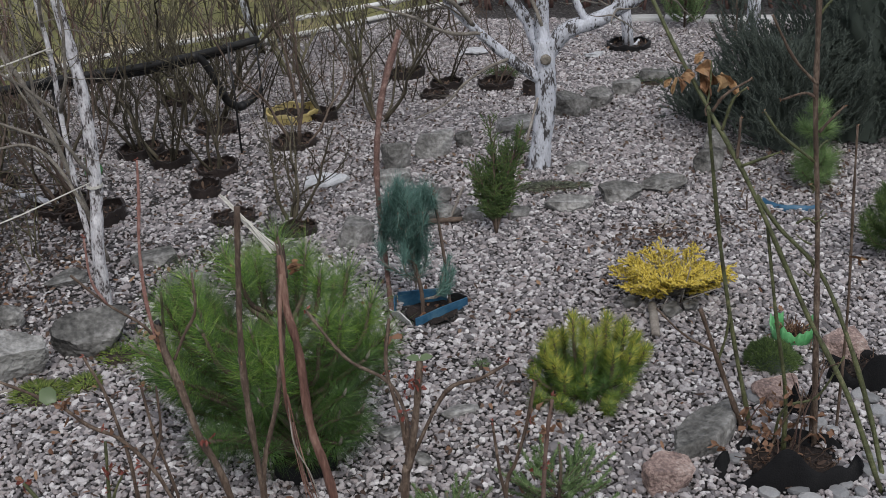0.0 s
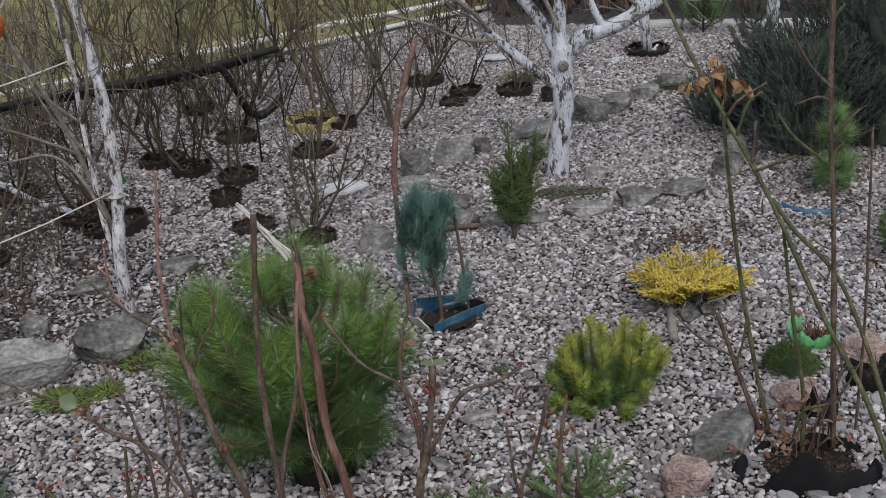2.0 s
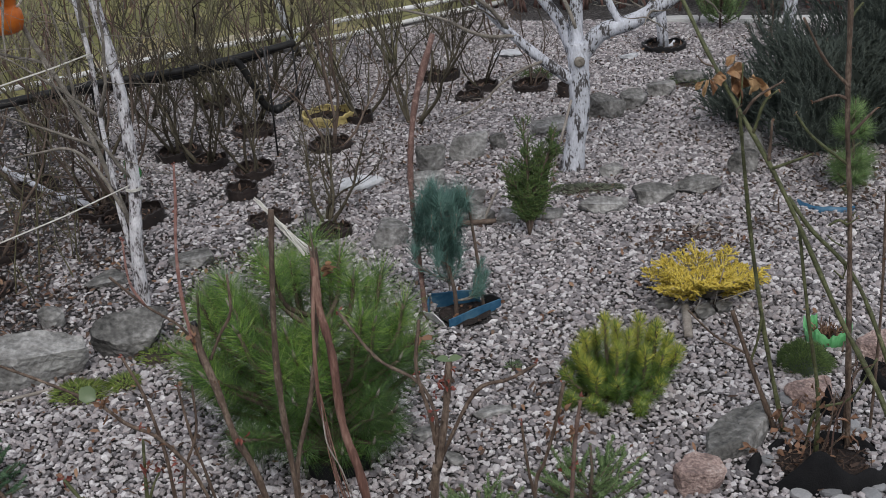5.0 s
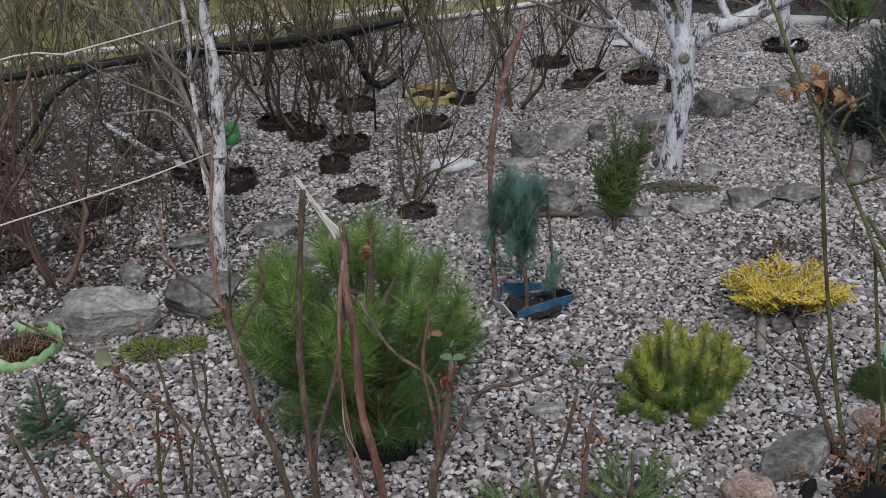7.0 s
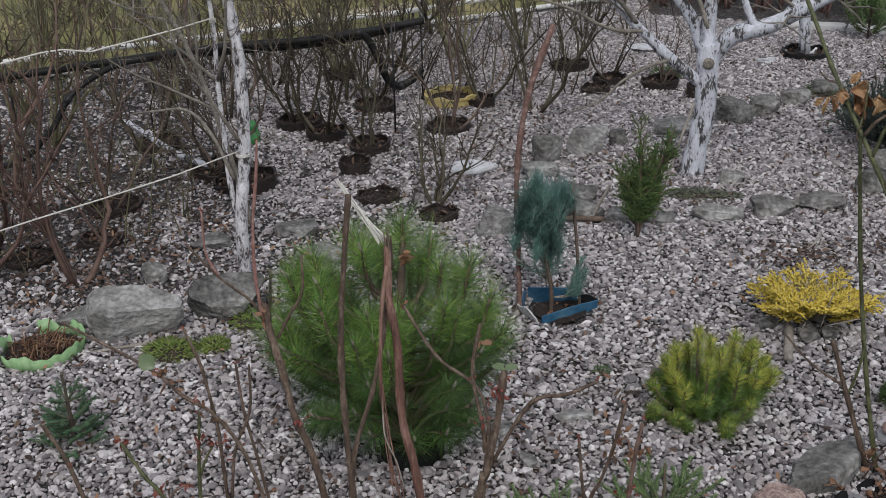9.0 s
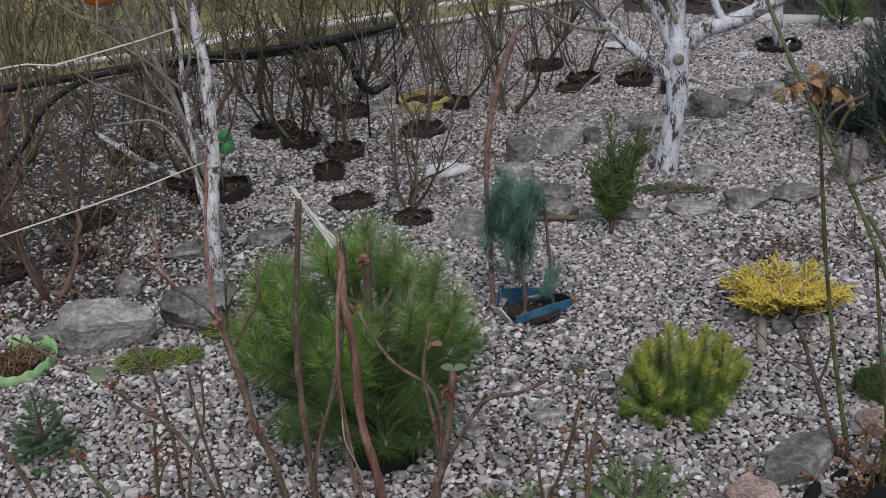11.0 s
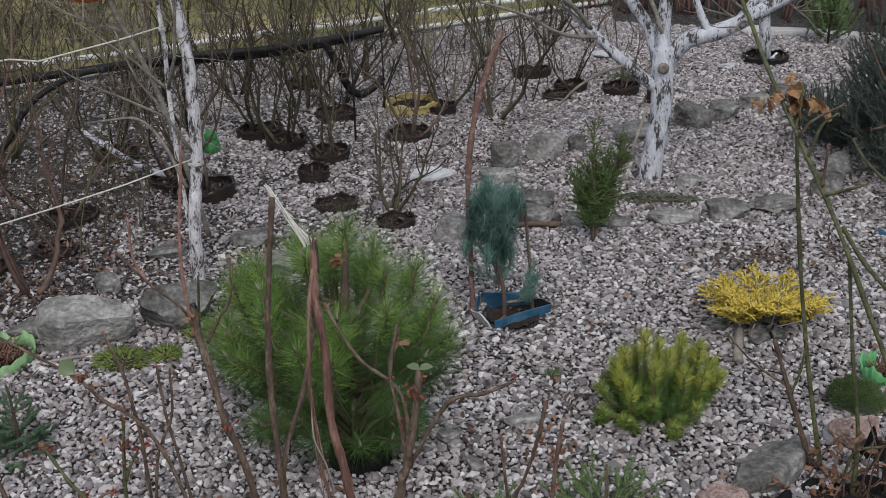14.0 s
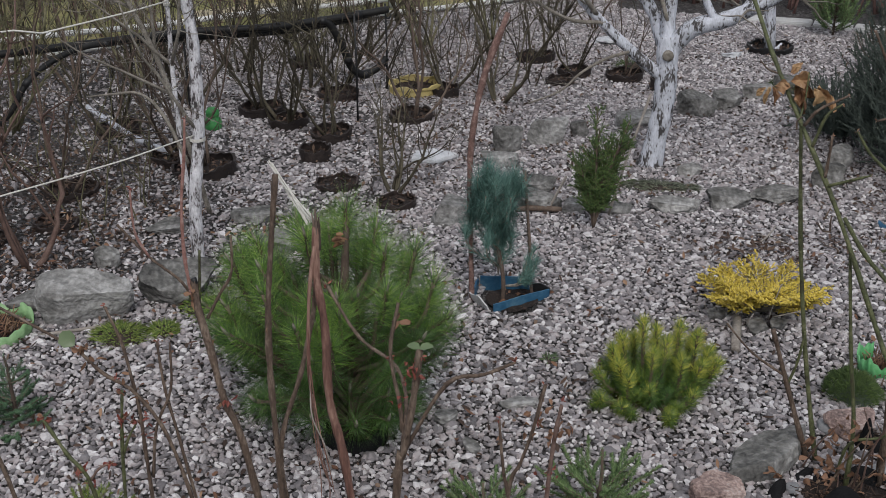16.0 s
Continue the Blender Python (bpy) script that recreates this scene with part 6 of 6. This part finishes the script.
leaves(ra, (-0.55, 2.06, 0.84), 6, DEADLEAF, 3, 0.02)
leaves(ra, (-0.32, 2.3, 0.97), 7, ORANGELEAF, 5, 0.03)
buds(ra, [(-0.6, 2.1, 0.95), (-0.5, 2.12, 1.05), (-0.41, 2.03, 1.1), (-0.41, 2.0, 0.9), (-0.34, 2.1, 0.93)], DEADLEAF, 8, 0.006)

rb = thing("rose_bush", -0.62, 1.9, 0, "leafless rose bush with thin twigs and red buds", "rose", "rose bushes")
cane(rb, [(-0.449, 1.704, -0.030), (-0.467, 1.714, 0.537), (-0.513, 1.723, 0.793), (-0.577, 1.741, 0.894), (-0.641, 1.741, 0.939), (-0.687, 1.750, 0.976), (-0.778, 1.759, 1.022), (-0.861, 1.768, 1.058)], 0.0045, 0.0025, CANEBARK, 21, 14)
cane(rb, [(-0.559, 1.723, -0.030), (-0.568, 1.732, 0.491), (-0.577, 1.741, 0.784), (-0.582, 1.750, 0.857), (-0.595, 1.759, 0.930), (-0.614, 1.778, 0.985), (-0.641, 1.787, 1.049)], 0.004, 0.0025, CANEBARK, 22, 10)
cane(rb, [(-0.449, 1.714, -0.030), (-0.467, 1.723, 0.537), (-0.504, 1.741, 0.775), (-0.531, 1.759, 0.885), (-0.540, 1.768, 0.939), (-0.550, 1.787, 0.985)], 0.004, 0.0022, CANEBARK, 23, 8)
cane(rb, [(-0.568, 1.741, 0.720), (-0.550, 1.741, 0.830), (-0.522, 1.759, 0.903), (-0.518, 1.768, 0.994)], 0.0032, 0.002, CANEBARK, 24, 6, "shoot")
buds(rb, [(-0.687, 1.750, 0.981), (-0.641, 1.787, 1.049), (-0.550, 1.787, 0.985), (-0.559, 1.723, 0.866), (-0.540, 1.741, 0.839), (-0.614, 1.741, 0.930), (-0.577, 1.741, 0.811)], REDBUD, 25, 0.0075)
sh = Shape()
sh.leaf(Vector((-0.07, -0.15, 0.985)), Vector((-0.6, 0.1, 0.5)), Vector((0.1, -0.8, 0.6)), 0.034, 0.032, 0.3)
part("leaf", sh, FRESHLEAF, rb, "grey-green rose leaflet")
leaves(rb, (-0.673, 1.750, 0.985), 27, DEADLEAF, 3, 0.024)
leaves(rb, (-0.559, 1.732, 0.830), 28, REDBUD, 5, 0.015, wide=1.4)
leaves(rb, (-0.659, 1.750, 0.967), 29, DEADLEAF, 6, 0.017, wide=1.8)
leaves(rb, (-0.595, 1.741, 0.903), 30, DEADLEAF, 4, 0.016, wide=2.0)

rc = thing("rose_bush", -0.8, 1.76, 0, "low rose bush with green canes and red new buds", "rose", "rose bushes")
cane(rc, [(-0.66, 1.76, -0.03), (-0.68, 1.77, 0.4), (-0.712, 1.78, 0.65), (-0.76, 1.79, 0.72), (-0.802, 1.8, 0.786)], 0.005, 0.0035, GREENCANE, 31, 8)
cane(rc, [(-0.66, 1.76, 0.4), (-0.655, 1.79, 0.6), (-0.65, 1.8, 0.74), (-0.64, 1.81, 0.86)], 0.004, 0.003, GREENCANE, 32, 6, "shoot")
cane(rc, [(-0.85, 1.76, -0.03), (-0.86, 1.77, 0.5), (-0.9, 1.78, 0.72), (-0.95, 1.79, 0.82)], 0.005, 0.004, CANEBARK, 33, 8)
buds(rc, [(-0.802, 1.8, 0.79), (-0.76, 1.79, 0.722), (-0.64, 1.81, 0.86), (-0.65, 1.8, 0.76), (-0.95, 1.79, 0.82), (-0.9, 1.78, 0.74)], REDBUD, 34, 0.0085)

cane(rc, [(-0.65, 1.8, 0.72), (-0.635, 1.8, 0.76), (-0.616, 1.8, 0.795)], 0.0028, 0.002, GREENCANE, 335, 3, "shoot")
cane(rc, [(-0.72, 1.785, 0.66), (-0.7, 1.79, 0.69), (-0.678, 1.8, 0.7)], 0.0026, 0.002, REDBARK, 336, 3, "shoot")
for k_, q_ in enumerate([(-0.642, 1.8, 0.8), (-0.616, 1.8, 0.798), (-0.735, 1.785, 0.692), (-0.678, 1.8, 0.702), (-0.802, 1.8, 0.787), (-0.714, 1.785, 0.662)]):
    leaves(rc, q_, 340 + k_, REDBUD, 5, 0.016, wide=0.5)
    leaves(rc, q_, 360 + k_, DEADLEAF, 2, 0.018, wide=0.5)
rd = thing("rose_bush", -0.08, 1.66, 0, "rose bush with brown canes, red buds and two green leaves", "rose", "rose bushes")
cane(rd, [(-0.14, 1.65, -0.03), (-0.12, 1.65, 0.4), (-0.09, 1.66, 0.83), (-0.08, 1.66, 0.87), (-0.06, 1.66, 0.99), (-0.05, 1.66, 1.075)], 0.0075, 0.006, CANEBARK, 41, 12)
cane(rd, [(-0.1, 1.66, 0.75), (-0.08, 1.68, 0.91), (-0.09, 1.74, 0.95), (-0.12, 1.79, 0.97), (-0.19, 1.84, 0.99), (-0.26, 1.9, 1.06)], 0.0045, 0.0028, CANEBARK, 42, 12, "shoot")
cane(rd, [(-0.085, 1.68, 0.9), (-0.09, 1.69, 0.95), (-0.11, 1.72, 1.03), (-0.1, 1.75, 1.11)], 0.004, 0.003, CANEBARK, 43, 6, "shoot")
cane(rd, [(-0.1, 1.66, 0.82), (-0.07, 1.67, 0.89), (-0.01, 1.7, 0.99), (0.05, 1.72, 1.0), (0.1, 1.75, 1.01)], 0.0045, 0.003, CANEBARK, 44, 6, "shoot")
buds(rd, [(-0.06, 1.66, 1.05), (-0.07, 1.66, 1.03), (-0.045, 1.66, 1.06), (0.1, 1.75, 1.015), (-0.08, 1.68, 1.0), (-0.26, 1.9, 1.06), (-0.11, 1.72, 1.02), (-0.075, 1.67, 1.04)], REDBUD, 45, 0.0085)
for k, (dx, dz) in enumerate(((-0.02, 0.01), (0.022, 0.012))):
    sh = Shape()
    sh.leaf(Vector((0.03, 0.0, 1.075)), Vector((dx, 0.004, dz)), Vector((0, -0.3, 0.95)), 0.021, 0.016, 0.4)
    part("leaf", sh, FRESHLEAF, rd, "grey-green rose leaflet")
leaves(rd, (-0.1, 1.75, 1.08), 46, DEADLEAF, 3, 0.022)
leaves(rd, (-0.06, 1.66, 1.04), 47, REDBUD, 9, 0.014, wide=1.2)
leaves(rd, (-0.08, 1.67, 0.97), 48, REDBUD, 5, 0.013, wide=1.2)

re_ = thing("rose_bush", 0.12, 1.8, 0, "thin rose twigs with red buds", "rose", "rose bushes")
cane(re_, [(0.13, 1.8, -0.03), (0.15, 1.8, 0.4), (0.16, 1.8, 0.69), (0.17, 1.8, 0.83), (0.18, 1.8, 0.9)], 0.005, 0.0035, REDBARK, 51, 10)
cane(re_, [(0.1, 1.8, -0.03), (0.08, 1.8, 0.4), (0.09, 1.8, 0.7), (0.11, 1.8, 0.77), (0.13, 1.8, 0.84), (0.15, 1.8, 0.94)], 0.005, 0.003, CANEBARK, 52, 10)
cane(re_, [(0.12, 1.8, -0.03), (0.11, 1.8, 0.5), (0.09, 1.8, 0.69), (0.08, 1.8, 0.75), (0.07, 1.8, 0.86)], 0.004, 0.0028, CANEBARK, 53, 8)
buds(re_, [(0.18, 1.8, 0.91), (0.15, 1.8, 0.94), (0.17, 1.8, 0.82), (0.165, 1.8, 0.76), (0.14, 1.8, 0.86), (0.07, 1.8, 0.86), (0.16, 1.8, 0.72)], REDBUD, 54, 0.0075)
leaves(re_, (0.17, 1.8, 0.84), 55, DEADLEAF, 9, 0.022, wide=0.8)
leaves(re_, (0.16, 1.8, 0.76), 56, REDBUD, 6, 0.014, wide=1.5)
leaves(re_, (0.135, 1.8, 0.86), 57, DEADLEAF, 9, 0.02, wide=1.0)

# ---- the tall rose in its black cloth pot ----
rf = thing("rose_bush", 1.0, 2.9, 0, "tall rose with long green and brown thorny canes", "rose", "rose bushes")
cane(rf, [(0.92, 3.02, -0.02), (0.86, 3.06, 0.29), (0.81, 3.08, 0.6), (0.78, 3.09, 0.84), (0.76, 3.1, 1.03)], 0.0075, 0.005, GREENCANE, 61, 22)
cane(rf, [(0.9, 3.03, -0.02), (0.81, 3.05, 0.24), (0.75, 3.05, 0.42)], 0.009, 0.006, CANEBARK, 62, 10)
cane(rf, [(0.8, 3.05, 0.27), (0.7, 3.05, 0.34), (0.62, 3.05, 0.43)], 0.004, 0.003, CANEBARK, 63, 6, "shoot")
cane(rf, [(0.81, 3.05, 0.24), (0.83, 3.05, 0.32), (0.84, 3.05, 0.42)], 0.0045, 0.003, GREENCANE, 64, 4, "shoot")
cane(rf, [(1.2, 2.68, -0.02), (1.11, 2.78, 0.26), (1.01, 2.87, 0.47), (0.86, 2.96, 0.82), (0.76, 3.06, 1.02), (0.68, 3.16, 1.18), (0.63, 3.25, 1.3), (0.56, 3.35, 1.45)], 0.0082, 0.005, GREENCANE, 65, 26)
cane(rf, [(1.22, 2.72, -0.02), (1.19, 2.8, 0.17), (1.13, 2.87, 0.39), (1.06, 2.95, 0.57), (0.96, 3.02, 0.68), (0.9, 3.06, 0.77)], 0.0078, 0.0055, GREENCANE, 66, 16)
cane(rf, [(1.08, 2.92, -0.02), (1.06, 2.93, 0.36), (1.04, 2.94, 0.72), (1.01, 2.94, 1.04), (1.0, 2.95, 1.33), (0.99, 2.95, 1.5)], 0.0085, 0.007, CANEBARK, 67, 26)
cane(rf, [(0.98, 2.9, -0.02), (0.98, 2.92, 0.19), (0.94, 2.93, 0.44), (0.9, 2.95, 0.74)], 0.0075, 0.004, GREENCANE, 68, 14)
UPPER_SHOOTS = [
    [(0.761, 3.05, 1.03), (0.79, 3.03, 1.081), (0.859, 3.03, 1.121)], [(0.785, 3.03, 0.98), (0.808, 3.02, 1.067), (0.845, 3.02, 1.101)], [(0.82, 2.99, 0.91), (0.823, 2.99, 0.979), (0.824, 2.99, 1.027)],
    [(0.83, 2.98, 0.89), (0.897, 2.96, 0.921), (0.929, 2.96, 0.932)], [(1.009, 2.94, 1.121), (0.94, 2.94, 1.198), (0.879, 2.94, 1.312)], [(1.026, 2.94, 0.899), (0.922, 2.94, 0.987), (0.873, 2.94, 1.055)],
]
LOWER_SHOOTS = [
    [(1.023, 2.94, 0.988), (1.052, 2.94, 1.022), (1.086, 2.94, 1.058)], [(1.001, 2.95, 1.299), (1.016, 2.95, 1.322), (1.032, 2.95, 1.341)], [(1.012, 2.94, 1.083), (0.976, 2.94, 1.1), (0.916, 2.94, 1.084)],
    [(1.037, 2.94, 0.72), (1.01, 2.94, 0.74), (0.98, 2.94, 0.726)], [(1.172, 3.0, -0.02), (1.172, 3.0, 0.4), (1.157, 3.0, 0.761), (1.149, 3.0, 0.98)], [(0.95, 2.92, -0.02), (0.97, 2.9, 0.15), (1.06, 2.88, 0.2), (1.12, 2.86, 0.34)],
]
for k, pts in enumerate(UPPER_SHOOTS + LOWER_SHOOTS):
    cane(rf, pts, 0.0048, 0.003, (CANEBARK, GREENCANE)[k % 2], 70 + k, 7, "shoot")
rng = random.Random(310)
for k in range(18):
    z_ = rng.uniform(0.25, 1.25)
    b_ = Vector((1.06 - 0.05 * z_, 2.93 + 0.01 * z_, z_)) if k % 2 else Vector((1.17 - 0.42 * z_, 2.68 + 0.36 * z_, z_))
    t_ = b_ + Vector((rng.gauss(0, 0.03), rng.gauss(0, 0.015), rng.uniform(0.015, 0.05)))
    cane(rf, [b_, b_.lerp(t_, 0.5) + rand_dir(rng) * 0.008, t_], 0.0028, 0.0015, (CANEBARK, GREENCANE)[k % 2], 450 + k, 2, "shoot")
    if k % 3 == 0:
        buds(rf, [t_], DEADLEAF, 480 + k, 0.006)
buds(rf, [(0.859, 3.03, 1.121), (0.845, 3.02, 1.101), (0.824, 2.99, 1.027), (0.929, 2.96, 0.932), (0.879, 2.94, 1.312), (0.873, 2.94, 1.055), (1.086, 2.94, 1.058), (0.916, 2.94, 1.084), (1.149, 3.0, 0.98)], DEADLEAF, 90, 0.007)
for k, (px, pz, dx, dz, ln, wd, fold, curl) in enumerate([
    (0.722, 1.14, 1.0, 0.05, 0.06, 0.034, 0.5, 0.9), (0.752, 1.13, 0.1, -1, 0.08, 0.034, 0.7, 0.2), (0.742, 1.135, -0.05, -1, 0.06, 0.026, 0.4, -0.3), (0.725, 1.15, 0.5, 0.8, 0.035, 0.022, 0.5, 0.3),
    (0.718, 1.12, -1, 0.0, 0.034, 0.026, 0.3, 0.6), (0.672, 1.115, -0.3, -1, 0.045, 0.02, 0.8, 0.2), (0.678, 1.115, 0.25, -1, 0.04, 0.02, 0.7, 0.1), (0.66, 1.11, -0.8, -0.8, 0.03, 0.018, 0.5, 0.4),
    (0.782, 1.115, 0.35, -1, 0.045, 0.028, 0.6, 0.3), (0.795, 1.12, 0.75, -0.8, 0.055, 0.026, 0.7, 0.5), (0.81, 1.105, 0.5, -1, 0.055, 0.022, 0.5, -0.2), (0.765, 1.125, 0.4, -1, 0.05, 0.026, 0.5, 0.4)]):
    sh = Shape()
    withered(sh, Vector((px, 3.1 + 0.006 * ((k * 5) % 4), pz)) - Vector((1.0, 2.9, 0)), Vector((dx, -0.12, dz)), Vector((0.45 * (-1) ** k, -1, 0.25)).normalized(), ln * 1.15, wd * 1.7, fold * 1.5, curl * 1.4)
    part("withered_leaf", sh, ORANGELEAF, rf, "large withered orange-brown leaf", smooth=False)
cane(rf, [(0.75, 3.07, 1.04), (0.762, 3.09, 1.09), (0.765, 3.1, 1.16)], 0.003, 0.002, GREENCANE, 89, 0, "shoot")
leaves(rf, (1.17, 2.93, 0.62), 94, ORANGELEAF, 3, 0.035)
leaves(rf, (0.93, 2.97, 0.08), 95, DEADLEAF, 22, 0.035, wide=2.2)
leaves(rf, (1.03, 2.9, 0.05), 98, DEADLEAF, 26, 0.035, wide=3.0)
leaves(rf, (0.9, 2.86, 0.05), 99, DEADLEAF, 16, 0.03, wide=2.5)
leaves(rf, (0.97, 2.88, 0.22), 96, DEADLEAF, 8, 0.03, wide=1.5)
rng = random.Random(300)
for k in range(11):
    b_ = Vector((rng.uniform(0.86, 1.12), rng.uniform(2.8, 3.02), 0.0))
    t_ = b_ + Vector((rng.gauss(0, 0.05), rng.gauss(0, 0.04), rng.uniform(0.08, 0.28)))
    cane(rf, [b_, b_.lerp(t_, 0.5) + rand_dir(rng) * 0.015, t_], 0.003, 0.0018, (REDBARK, CANEBARK)[k % 2], 400 + k, 3, "dry_shoot")
leaves(rf, (0.78, 2.86, 0.06), 97, DEADLEAF, 6, 0.03)


def cloth_pot(x, y, rx, ry, h, seed, label, turn=0.0):
    """A slack black cloth pot, folded and trodden in, filled with soil and litter."""
    rg = random.Random(seed)
    ob = thing("cloth_pot", x, y, 0, label, "pot", "black cloth pots")
    s = Shape()
    n = 72
    rows = ((1.12, -0.02), (1.1, 0.3), (1.06, 0.75), (1.0, 1.0), (0.965, 1.02), (0.93, 0.6), (0.86, 0.12), (0.7, 0.03))
    for q, z in rows:
        for i in range(n):
            a = 6.2832 * i / n
            c, d = math.cos(a + turn), math.sin(a + turn)
            w = 1 + 0.1 * noise.noise(Vector((c * 1.3, d * 1.3, seed))) + 0.035 * noise.noise(Vector((c * 6, d * 6, seed + z)))
            hh = h * max(0.1, 0.5 - 0.3 * d + 1.5 * noise.noise(Vector((c * 1.7, d * 1.7, seed + 9))))
            s.v.append(Vector((c * rx * q * w, d * ry * q * w, z * hh + 0.004 * noise.noise(Vector((c * 9, d * 9, z * 4))))))
    s.f = [(j * n + i, j * n + (i + 1) % n, j * n + n + (i + 1) % n, j * n + n + i) for j in range(len(rows) - 1) for i in range(n)]
    part("cloth", s, BLACKCLOTH, ob)
    d = soil_disc(0.72, 0.012, seed, 40)
    for v in d.v:
        v.x *= rx * 0.93
        v.y *= ry * 0.93
        v.z += 0.012 * noise.noise(v * 9)
    part("soil", d, DARKSOIL, ob, "dark soil with litter")
    mess = Shape()
    for _ in range(int(800 * rx)):
        a, q = rg.uniform(0, 6.283), math.sqrt(rg.random()) * 0.75
        p = Vector((math.cos(a) * rx * q, math.sin(a) * ry * q, rg.uniform(0.018, 0.034)))
        if rg.random() < 0.6:
            withered(mess, p, rand_dir(rg, 0.1), rand_dir(rg, 0.9), rg.uniform(0.008, 0.022), rg.uniform(0.006, 0.013), 0.6, 0.5)
        else:
            tl = grow(rg, p, rand_dir(rg, 0.15), rg.uniform(0.02, 0.07), 3, 0.25, -0.02)
            mess.tube(tl, 0.0014, 3, cap=False)
    part("dead_growth", mess, DARKLITTER, ob, "dead leaves and bits of twig")
    HOLES.append((x, y, min(rx, ry) * 1.02))
    return ob


cloth_pot(0.98, 2.83, 0.2, 0.13, 0.08, 1, "slack black cloth pot around the tall rose")
cloth_pot(1.1, 3.14, 0.06, 0.05, 0.085, 2, "small folded black cloth pot beside the pink stone")
cloth_pot(1.38, 3.31, 0.13, 0.1, 0.09, 3, "black cloth pot behind the cobbles")

# ---- leaf litter ----
rng = random.Random(101)
litter = Shape()
for i in range(11600):
    if i >= 8600:
        y = rng.uniform(5.0, 8.2)
        x = rng.uniform(-0.9, 0.36 * y)
    elif i < 4000:
        x, y = rng.uniform(-3.2, 0.3), rng.uniform(3.9, 7.6)
        if x > -0.6 + 0.25 * (y - 4.5):
            continue
    elif i < 4300:
        x, y = rng.gauss(0.95, 0.2), rng.gauss(4.55, 0.1)
    elif i < 4900:
        x, y = rng.uniform(-2.0, 1.6), rng.uniform(2.3, 5.2)
        if rng.random() < 0.6:
            continue
    elif i > 6500:
        x, y = rng.uniform(-3.0, -1.65), rng.uniform(3.72, 5.4)
    elif i > 5700:
        x, y = rng.uniform(-2.1, 0.4), rng.uniform(2.2, 3.95)
    else:
        y = rng.uniform(4.6, 7.4)
        x = 0.38 * y - abs(rng.gauss(0, 0.35))
    litter.leaf(Vector((x, y, ground_z(x, y) + rng.uniform(0.012, 0.022))), Vector((rng.gauss(0, 1), rng.gauss(0, 1), rng.gauss(0, 0.25))), Vector((rng.gauss(0, 0.4), rng.gauss(0, 0.4), 1)).normalized(), rng.uniform(0.012, 0.032), rng.uniform(0.007, 0.016), rng.uniform(-0.6, 0.9))
fallen = Shape()
for i in range(420):
    x, y = rng.uniform(-2.1, 1.3), rng.uniform(2.1, 4.6)
    if i % 3 == 0:
        x, y = rng.uniform(-2.2, -0.9), rng.uniform(3.6, 4.7)
    fallen.leaf(Vector((x, y, ground_z(x, y) + rng.uniform(0.014, 0.022))), Vector((rng.gauss(0, 1), rng.gauss(0, 1), rng.gauss(0, 0.25))), Vector((rng.gauss(0, 0.4), rng.gauss(0, 0.4), 1)).normalized(), rng.uniform(0.014, 0.034), rng.uniform(0.008, 0.018), rng.uniform(-0.6, 0.9))
tagged(new("fallen_leaves", fallen.mesh("fallen_leaves", DEADLEAF)), "tan and rust-brown fallen leaves among the gravel", "dead leaves", kind="stuff")
tagged(new("leaf_litter", litter.mesh("leaf_litter", DARKLITTER)), "brown dead leaves scattered over the gravel", "dead leaves", kind="stuff")
build_gravel()
